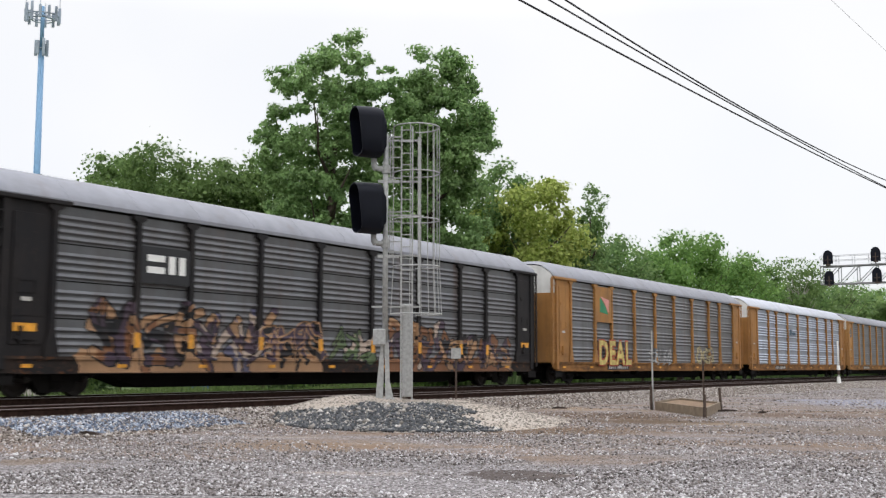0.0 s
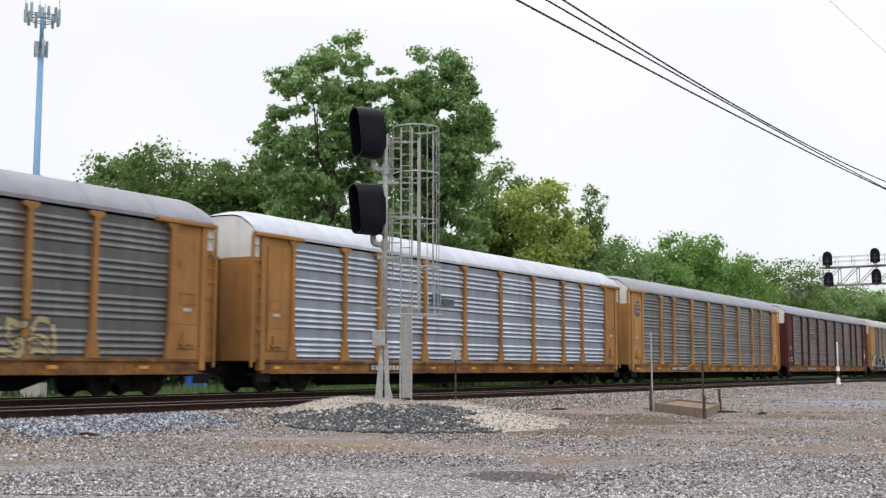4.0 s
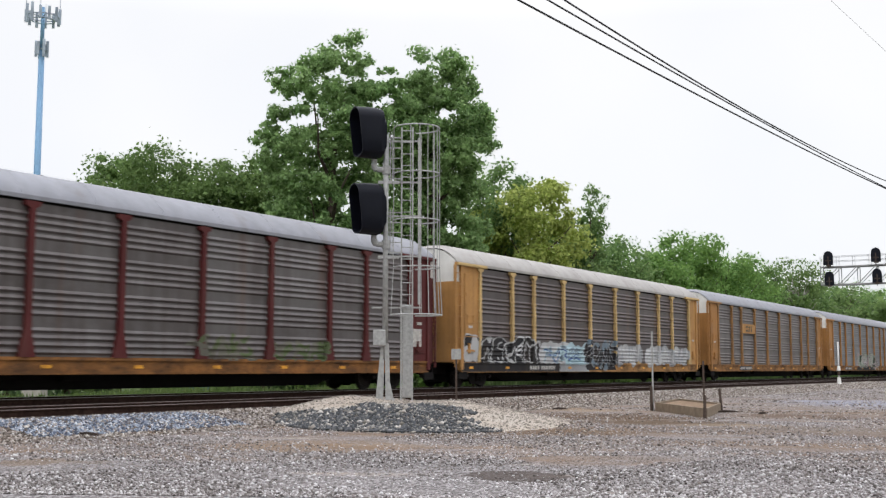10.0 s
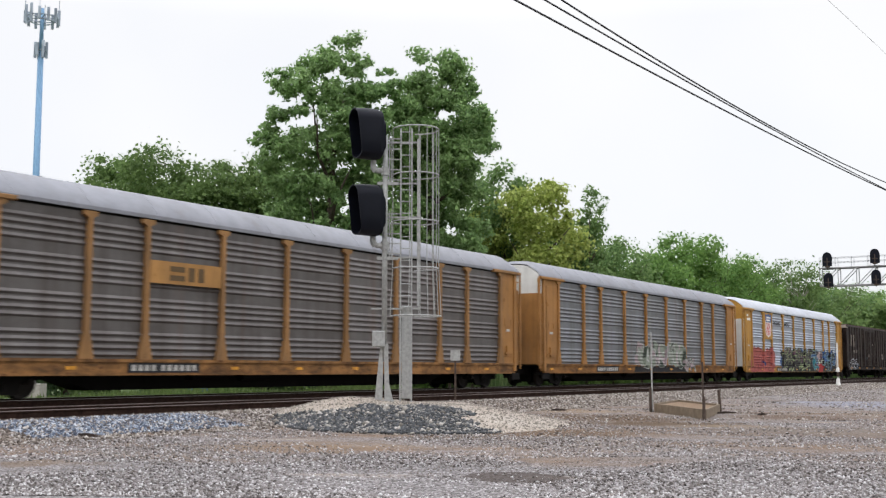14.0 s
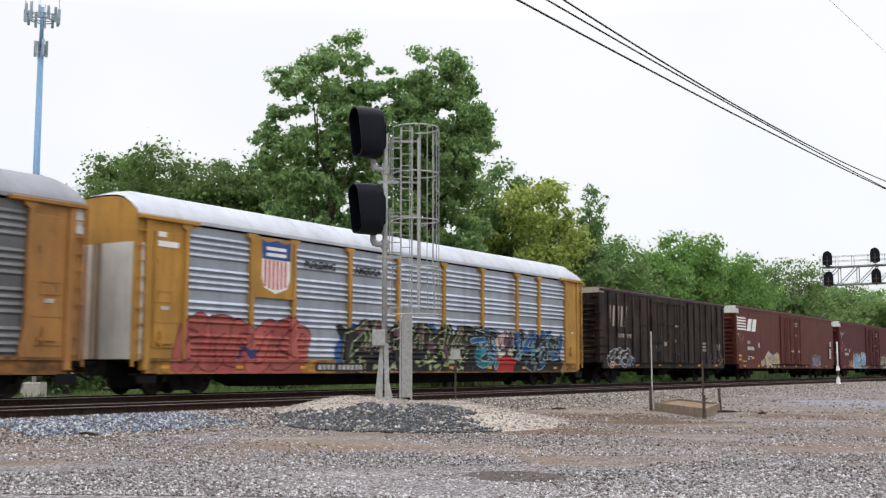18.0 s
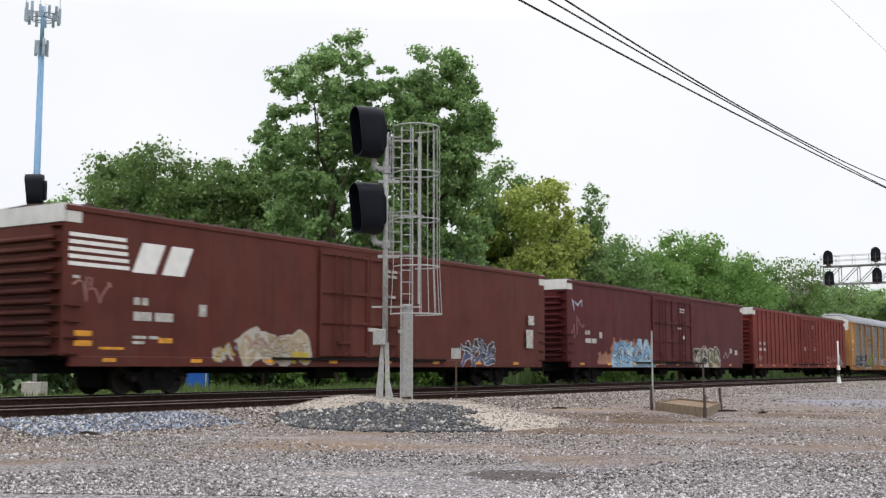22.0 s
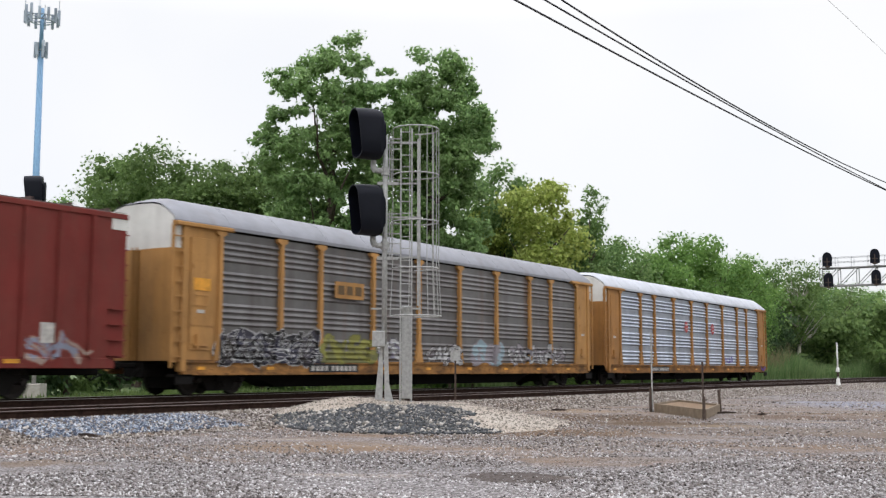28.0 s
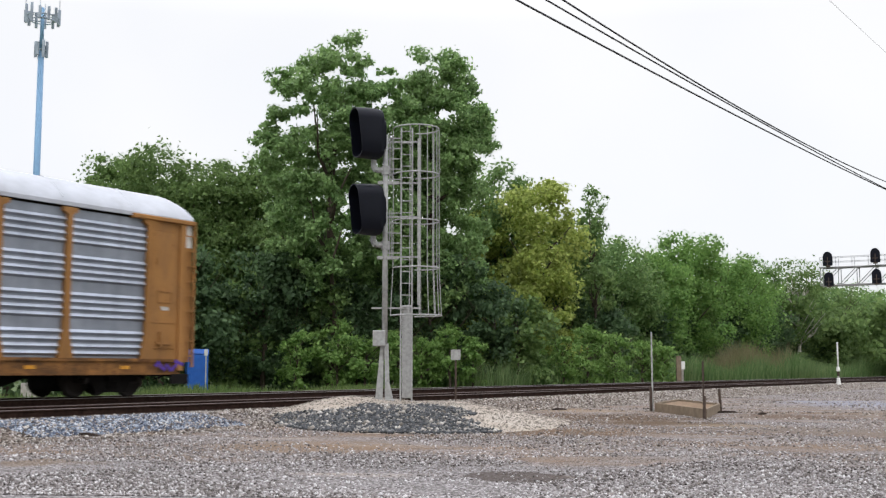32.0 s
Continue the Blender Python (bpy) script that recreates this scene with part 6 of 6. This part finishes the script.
def leaf_mesh(name, centres, outward, size, mat, droop=0.3):
    """Many small bent leaves, each of two faces that meet at a rib, turned towards the light."""
    n = len(centres)
    nrm = rng.normal(size=(n, 3)) * 0.7 + outward * 0.75 + np.array([0.0, 0.0, 0.3])
    nrm /= np.linalg.norm(nrm, axis=1)[:, None]
    u = np.cross(nrm, rng.normal(size=(n, 3)))
    u /= np.linalg.norm(u, axis=1)[:, None]
    w = np.cross(nrm, u)
    s = size * rng.uniform(0.55, 1.25, n)[:, None]
    a, b = centres - u * s * 0.6, centres + u * s * 0.6
    bend = nrm * s * droop * rng.uniform(-0.6, 1.0, n)[:, None]
    c, d = centres + w * s * 0.38 + bend, centres - w * s * 0.38 + bend
    v = np.stack([a, c, b, d], axis=1).reshape(-1, 3)
    i = np.arange(n)[:, None] * 4
    f = np.concatenate([i + np.array([[0, 1, 2]]), i + np.array([[0, 2, 3]])], axis=1).reshape(-1, 3)
    me = bpy.data.meshes.new(name)
    me.vertices.add(len(v))
    me.vertices.foreach_set("co", v.ravel())
    me.loops.add(len(f) * 3)
    me.loops.foreach_set("vertex_index", f.ravel().astype(np.int32))
    me.polygons.add(len(f))
    me.polygons.foreach_set("loop_start", np.arange(len(f), dtype=np.int32) * 3)
    me.update(calc_edges=True)
    me.materials.append(mat)
    return me


def auto_lobes(top, low, radius, count):
    """Rounded boughs that make up a crown: (x, y, z, size) about the trunk."""
    out = [(rng.normal() * 0.1 * radius, rng.normal() * 0.1 * radius, top - 0.36 * radius, 0.38 * radius)]
    h = top - low
    for i in range(count - 1):
        t = (i + rng.uniform(0.1, 0.9)) / (count - 1)
        wide = 0.45 + 0.55 * math.sin(math.pi * min(1.0, 0.25 + 0.7 * (1 - t)))
        a = i * 2.4 + rng.uniform(-0.5, 0.5)
        r = radius * wide * rng.uniform(0.35, 0.72)
        size = radius * rng.uniform(0.4, 0.58)
        out.append((r * math.cos(a), r * math.sin(a), min(top - size * 0.9, low + h * (0.02 + 0.9 * t)), size))
    return out


def crown_points(lobes, n_leaves, loose):
    """Leaf places: clumps over the skin of every bough, with gaps between."""
    total = sum(l[3] ** 2 for l in lobes)
    out, face = [], []
    for x, y, z, size in lobes:
        m = n_leaves * size * size / total
        k = max(5, int(m / 75))
        d = rng.normal(size=(k, 3))
        d /= np.linalg.norm(d, axis=1)[:, None]
        d[:, 2] = d[:, 2] * 0.85 + 0.12
        c = np.array((x, y, z)) + d * size * rng.uniform(0.68, 1.0, (k, 1))
        for j in range(k):
            cnt = int(m / k * rng.uniform(0.5, 1.5)) + 1
            p = rng.normal(size=(cnt, 3)) * np.array([1.0, 1.0, 0.75]) * size * rng.uniform(0.6, 1.2) * loose
            out.append(c[j] + p)
            o = c[j] + p - np.array((x, y, z))
            face.append(o / (np.linalg.norm(o, axis=1)[:, None] + 1e-6))
    return np.concatenate(out), np.concatenate(face)


def tree(x, y, top, radius, mat, label, low=0.3, n=6000, leaf=0.34, boughs=11, bare=0.0, name="tree", category="tree", lobes=None, bark="bark"):
    z0 = ground_z(x, y)
    top -= z0
    ob = thing(name, pose(x, y, z0, 0, 0, 0), label, category)
    t = Mesh()
    r = max(0.08, top * 0.017)
    bends = [(0, 0, -0.2)] + [(rng.normal() * 0.02 * top * k, rng.normal() * 0.02 * top * k, top * k * 0.82) for k in (0.2, 0.4, 0.6, 0.8, 1.0)]
    for i, (p, q) in enumerate(zip(bends, bends[1:])):
        t.tube(p, q, r * (1.25 - 0.21 * i), r * (1.25 - 0.21 * (i + 1)), 8, False)
    for i in range(9 + int(bare * 26)):
        k = rng.uniform(0.28, 0.85)
        j = min(4, int(k * 5))
        base = Vector(bends[j]).lerp(Vector(bends[j + 1]), k * 5 - j)
        a = rng.uniform(0, 6.283)
        ln = radius * rng.uniform(0.6, 1.0)
        mid = base + Vector((math.cos(a) * ln * 0.5, math.sin(a) * ln * 0.5, ln * 0.4))
        tip = mid + Vector((math.cos(a + 0.4) * ln * 0.45, math.sin(a + 0.4) * ln * 0.45, ln * 0.5))
        t.tube(base, mid, r * 0.4, r * 0.25, 6, False).tube(mid, tip, r * 0.25, r * 0.08, 5, False)
    part("trunk", t, M[bark], ob, soft=True)
    pts, face = crown_points(lobes or auto_lobes(top, max(0.4, top * low), radius, boughs), n, 0.3 if lobes else 0.27)
    part("crown", leaf_mesh("crown", pts, face, leaf, GREENS[mat]), [], ob)
    return ob


BIG, MIDT = "tall full-leaved green tree behind the tracks", "leafy green tree in the lineside wood"
# the tall pair: boughs as (x, y, height, size) about each trunk
def boughs_in(profile, deep, step=1.05):
    """Fills a crown's outline, given as (height, left, right), with small overlapping boughs."""
    out = []
    z = profile[0][0] - 0.7
    while z > profile[-1][0]:
        for (za, la, ra), (zb, lb, rb) in zip(profile, profile[1:]):
            if zb <= z <= za:
                k = (za - z) / (za - zb)
                left, right = la + (lb - la) * k, ra + (rb - ra) * k
        half, mid = (right - left) / 2, (left + right) / 2
        n = max(1, int(half * 2 / step))
        for i in range(n):
            for side in (-1, 0, 1):
                if rng.uniform() < 0.11 + 0.17 * smooth(11, 19, z):
                    continue
                u = ((i + rng.uniform(0.1, 0.9)) / n) * 2 - 1
                size = rng.uniform(0.38, 0.9)
                x = mid + u * max(0.1, half - size * 0.6)
                y = side * deep * half * math.sqrt(max(0.05, 1 - u * u)) * rng.uniform(0.6, 1.0)
                out.append((x, y, z + rng.uniform(-0.8, 0.8), size))
        z -= 0.95
    return out


tree(-6.6, 66, 21.2, 4.2, "tall", BIG, 0.3, 72000, 0.23, lobes=boughs_in([(20.9, -0.2, 1.4), (20.3, -1.5, 2.2), (19.6, -2.3, 3.6), (18.3, -4.1, 4.3), (17.0, -4.0, 4.7), (15.2, -4.9, 5.0), (12.9, -4.3, 4.9), (9.3, -3.8, 5.2), (6.0, -2.6, 4.8)], 0.7))
tree(-0.6, 68, 20.8, 3.2, "tall", BIG, 0.3, 52000, 0.23, lobes=boughs_in([(20.8, -1.5, -0.4), (19.6, -1.9, -0.1), (18.2, -2.2, 0.2)], 0.8) + boughs_in([(20.9, 0.3, 1.4), (20.2, 0.0, 2.2), (19.2, -0.6, 2.8), (17.6, -2.3, 4.0), (14.4, -2.5, 4.0), (13.4, -2.3, 2.8), (9.8, -2.3, 3.4), (6.0, -1.8, 3.3)], 0.8))
for x, y, top, r, mat in (
    (-25.5, 84, 17.4, 1.8, "dark"), (-21.9, 80, 17.0, 2.9, "dark"), (-17.8, 78, 16.0, 2.8, "dark"), (-14.8, 79, 16.6, 2.6, "dark"), (-12.1, 82, 16.4, 2.8, "mid"), (-23.8, 86, 16.6, 2.6, "dark"), (-19.6, 84, 15.6, 2.8, "dark"),
    (3.8, 80, 15.6, 2.4, "mid"), (6.5, 74.5, 14.0, 2.0, "yellow"), (4.2, 79, 13.4, 1.7, "yellow"), (-16.2, 81, 15.0, 2.4, "dark"), (-20.0, 79, 14.4, 2.4, "mid"), (9.4, 82, 12.4, 1.7, "mid"), (14.8, 97, 12.3, 2.6, "mid"), (19.3, 104, 12.2, 2.7, "light"), (24.8, 112, 14.5, 2.9, "light"),
    (31.7, 123, 13.4, 3.8, "light"), (37.4, 134, 13.7, 2.5, "mid"), (59.5, 166, 13.3, 4.4, "mid"), (73.5, 188, 13.4, 5.0, "light"), (50.6, 153, 12.4, 3.5, "mid"), (64.9, 175, 12.6, 4.4, "light"),
    (-38.4, 110, 18.0, 2.6, "light"), (-34.0, 112, 17.8, 2.6, "mid"),
):
    tree(x, y, top - 0.1, r * 1.45, mat, "yellowish-green leafy tree in the lineside wood" if mat == "yellow" else MIDT, 0.1, 17000, 0.27 if y < 100 else 0.32, 20)
tree(11.0, 80, 14.6, 1.15, "mid", "slender sparse tree above the wood", 0.45, 2400, 0.2, 22, 0.2)
tree(44.8, 139, 14.4, 4.2, "dark", "thinly leaved tree with bare pale branches", 0.3, 6000, 0.3, 20, 1.0, bark="pale_bark")

# undergrowth wall of the wood, mostly in leaves with shade put into their colour
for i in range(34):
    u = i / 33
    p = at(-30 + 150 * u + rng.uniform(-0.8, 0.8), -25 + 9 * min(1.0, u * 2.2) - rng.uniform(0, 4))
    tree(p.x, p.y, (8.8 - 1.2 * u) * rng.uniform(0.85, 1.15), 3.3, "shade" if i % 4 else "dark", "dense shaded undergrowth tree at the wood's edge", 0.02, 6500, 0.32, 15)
for i in range(16):
    x, y = -34 + 8.5 * i, 118 + 2.6 * i
    tree(x, y, 12.5 - 0.25 * i, 6.0, "dark", "deep green tree at the back of the wood", 0.03, 4200, 0.6, 14)

# saplings that hide the trunks, and trees that close the wood behind, mostly shade-coloured
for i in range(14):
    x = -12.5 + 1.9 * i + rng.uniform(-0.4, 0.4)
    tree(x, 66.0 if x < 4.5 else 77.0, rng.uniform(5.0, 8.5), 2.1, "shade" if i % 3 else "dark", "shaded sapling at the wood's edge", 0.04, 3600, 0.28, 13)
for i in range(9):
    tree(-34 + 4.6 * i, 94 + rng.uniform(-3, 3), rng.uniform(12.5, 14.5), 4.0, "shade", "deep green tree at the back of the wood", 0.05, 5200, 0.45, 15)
# unseen trees added behind the viewer to keep low sky off the car sides
for i in range(15):
    tree(-70 + 10 * i + rng.uniform(-2, 2), -30 - 8 * abs(math.sin(i)), rng.uniform(11, 15), 6.5, "dark", "unseen broad green tree added behind the viewer to block low sky", 0.04, 2600, 0.95, 13)

# bright bushes before the wood
for x, y, top, r in ((-8.3, 62.5, 3.3, 1.4), (-6.0, 63, 3.9, 1.5), (-4.4, 62.5, 3.0, 1.4), (-2.9, 63, 3.4, 1.3), (-1.2, 62.5, 2.9, 1.3), (0.4, 63, 3.6, 1.4), (1.7, 63, 3.1, 1.0),
                     (7.4, 68, 3.1, 1.3), (9.0, 69, 3.9, 1.4), (10.8, 70, 3.3, 1.5), (12.8, 71, 3.0, 1.2), (5.6, 68, 2.4, 1.1), (14.3, 72, 2.6, 1.0)):
    tree(x, y, top, r, "bush", "bright green bush before the wood", 0.05, 1700, 0.2, 8, name="bush", category="bush")


def blades(name, count, s0, s1, q0, q1, h0, h1, width, mat, label, clump=0.0):
    s, q = rng.uniform(s0, s1, count), rng.uniform(q0, q1, count)
    h = rng.uniform(h0, h1, count) * (0.6 + 0.8 * np.abs(np.sin(s * 0.21 + q * 0.37)) * np.abs(np.cos(s * 0.083 + 1.0)) + clump)
    mesh = Mesh()
    for i in range(count):
        p = at(s[i], q[i])
        z = ground_z(p.x, p.y) - 0.03
        a = rng.uniform(0, 6.283)
        dx, dy = math.cos(a) * width, math.sin(a) * width
        lx, ly = rng.normal() * 0.15 * h[i], rng.normal() * 0.15 * h[i]
        n = len(mesh.v)
        mesh.v += [(p.x - dx, p.y - dy, z), (p.x + dx, p.y + dy, z), (p.x + dx * 0.6 + lx * 0.5, p.y + dy * 0.6 + ly * 0.5, z + h[i] * 0.6), (p.x - dx * 0.6 + lx * 0.5, p.y - dy * 0.6 + ly * 0.5, z + h[i] * 0.6), (p.x + lx * 1.4, p.y + ly * 1.4, z + h[i])]
        mesh.f += [(n, n + 1, n + 2, n + 3), (n + 3, n + 2, n + 4)]
        mesh.m += [0, 0]
    return solid(name, mesh, GREENS[mat], label, "grass", kind="stuff")


blades("grass", 36000, -40, 80, -15, -6.2, 0.22, 0.6, 0.04, "grass", "uncut green grass along the far side of the tracks")
blades("reeds", 34000, 4, 120, -14, -7.5, 1.4, 2.4, 0.034, "reed", "tall green reeds beyond the tracks", 0.15)
blades("reeds", 2200, 48, 68, -13, -9, 2.1, 2.9, 0.03, "dry_reed", "tan dry reed plumes among green reeds", 0.3)


# ---- loose stones ----
def stone_mesh(name, pts, size, mat, flat=0.7):
    """Small broken stones: eight-sided lumps with uneven corners."""
    n = len(pts)
    base = np.array([(1, 0, 0), (0, 1, 0), (-1, 0, 0), (0, -1, 0), (0, 0, 1), (0, 0, -1)], float)
    tri = np.array([(0, 1, 4), (1, 2, 4), (2, 3, 4), (3, 0, 4), (1, 0, 5), (2, 1, 5), (3, 2, 5), (0, 3, 5)])
    k = base[None] * rng.uniform(0.6, 1.25, (n, 6, 1)) + rng.normal(size=(n, 6, 3)) * 0.16
    k[:, :, 2] *= flat
    a = rng.uniform(0, 6.283, n)
    ca, sa = np.cos(a)[:, None], np.sin(a)[:, None]
    x, y = k[:, :, 0] * ca - k[:, :, 1] * sa, k[:, :, 0] * sa + k[:, :, 1] * ca
    k = np.stack([x, y, k[:, :, 2]], axis=2)
    sz = np.asarray(size)[:, None, None]
    v = (pts[:, None, :] + k * sz).reshape(-1, 3)
    f = (np.arange(n)[:, None, None] * 6 + tri[None]).reshape(-1, 3)
    me = bpy.data.meshes.new(name)
    me.vertices.add(len(v))
    me.vertices.foreach_set("co", v.ravel())
    me.loops.add(len(f) * 3)
    me.loops.foreach_set("vertex_index", f.ravel().astype(np.int32))
    me.polygons.add(len(f))
    me.polygons.foreach_set("loop_start", np.arange(len(f), dtype=np.int32) * 3)
    me.update(calc_edges=True)
    me.materials.append(mat)
    return me


def strew(name, xy, low, high, mat, label, heap=False, sink=0.25):
    size = low + (high - low) * rng.uniform(0, 1, len(xy)) ** 2.2
    z = np.array([(surface_z(x, y) if heap else ground_z(x, y)) for x, y in xy]) + size * sink
    me = stone_mesh(name, np.column_stack([xy, z]), size, mat)
    return tagged(new(name, me), label, "stones", "", "stuff")


def strew_sq(count, s0, s1, q0, q1):
    s, q = rng.uniform(s0, s1, count), rng.uniform(q0, q1, count)
    return np.column_stack([X0 + s * DX + q * DY, Y0 + s * DY - q * DX])


def wedge(count, y0, y1, power=1.6):
    """Places in the fan before the camera, thicker near it."""
    y = y0 + (y1 - y0) * rng.uniform(0, 1, count) ** power
    return np.column_stack([rng.uniform(-0.42, 0.42, count) * y, y])


def thinned(xy, scale, keep):
    """Leaves bare patches where the dirt shows."""
    for cx, cy, rx, ry, c, k in SPOTS[:-1]:
        xy = xy[(((xy[:, 0] - cx) / rx) ** 2 + ((xy[:, 1] - cy) / ry) ** 2 > rng.uniform(0.3, 1.0, len(xy))) | (rng.uniform(0, 1, len(xy)) < 0.32)]
    xy = xy[(((xy[:, 0] - 0.95) / 0.68) ** 2 + ((xy[:, 1] - 14.15) / 0.72) ** 2 > 1.0) | (rng.uniform(0, 1, len(xy)) < 0.12)]
    return np.array([p for p in xy if noise.noise(Vector((p[0] * scale, p[1] * scale * 1.8, 5))) < keep - 0.12 * smooth(16.5, 18.5, p[1]) * (1 - smooth(23, 26, p[1]))])


strew("gravel", thinned(strew_sq(22000, -32, 60, 6.6, 17), 0.3, 0.1), 0.018, 0.05, M["ballast"], "scattered brownish gravel over the far yard")
xy = thinned(wedge(84000, 11.8, 32.0), 0.28, 0.3)
strew("gravel", xy, 0.009, 0.03, M["pebble"], "loose grey and white gravel over the yard")
strew("grit", thinned(wedge(34000, 11.8, 34.0, 1.3), 0.4, 0.6), 0.006, 0.016, M["grit"], "fine brown grit between the stones", sink=0.1)
strew("ballast", strew_sq(44000, -40, 42, 3.66, 6.9), 0.025, 0.055, M["ballast"], "brownish grey ballast along the track")
strew("ballast", strew_sq(16000, -40, 30, -3.3, 3.45), 0.025, 0.05, M["dark_ballast"], "dark ballast between the rails")
strew("ballast", strew_sq(5000, -14, 14, -5.4, -3.2), 0.04, 0.08, M["limestone"], "pale fresh ballast on the far shoulder")
strew("ballast", strew_sq(3000, -42, -24, -5.4, -3.4), 0.04, 0.08, M["limestone"], "pale fresh ballast on the far shoulder")
strew("ballast", strew_sq(7500, -36.8, -31.4, 4.0, 6.2), 0.025, 0.05, M["blue_ballast"], "fresh blue-grey ballast beside the rail")
hx = np.column_stack([rng.uniform(-3.9, 1.6, 11000), rng.uniform(21.9, 26.8, 11000)])
hx = np.array([p for p in hx if mound_h(*p) > 0.003 and p[1] < 26.4 - 0.6 * max(0.0, p[0] + 0.6) + 0.7 * noise.noise(Vector((p[0] * 1.1, p[1], 0))) and p[0] < 0.5 + (25.5 - p[1]) * 0.25 + 0.5 * noise.noise(Vector((p[0], p[1] * 1.7, 2)))])
strew("riprap", hx, 0.026, 0.065, M["dark_stone"], "dark grey broken rock heaped on the mound", True, 0.35)
strew("cobbles", hx[::24], 0.04, 0.1, M["cobble"], "pale rounded cobbles among the dark rock", True, 0.3)
hx = np.column_stack([rng.uniform(-4.4, 3.4, 9000), rng.uniform(22, 30.5, 9000)])
hx = np.array([p for p in hx if mound_h(*p) > 0.01])
strew("gravel", hx, 0.012, 0.035, M["limestone"], "pale crushed limestone on the mound", True, 0.3)


def motions():
    times = [float(t) for t in range(0, 33, 2)]
    for car, u in CARS:
        walk(car, [(t, TRACK @ Matrix.Translation((u - travelled(t), 0, 0))) for t in times])
    # the wheels roll while their car passes the yard
    start = dict((car.name, u) for car, u in CARS)
    for w, car, x in WHEELS:
        u = start[car.name] + x
        ts = [i / FPS for i in range(32 * FPS + 1) if -42.0 < u - travelled(i / FPS) < 72.0]
        if ts and ts[0] > 0:
            ts.insert(0, 0.0)
        if ts and ts[-1] < 32.0:
            ts.append(32.0)
        seen = [t for t in ts if 0.0 < t < 32.0] or ts
        rows = []
        for t in ts:
            turn = (u - travelled(min(max(t, seen[0]), seen[-1]))) / 0.45
            rows.append((t, Matrix.Translation((x, 1.5, 0.45)) @ Matrix.Rotation(turn, 4, "Y")))
        if rows:
            walk(w, rows)


motions()
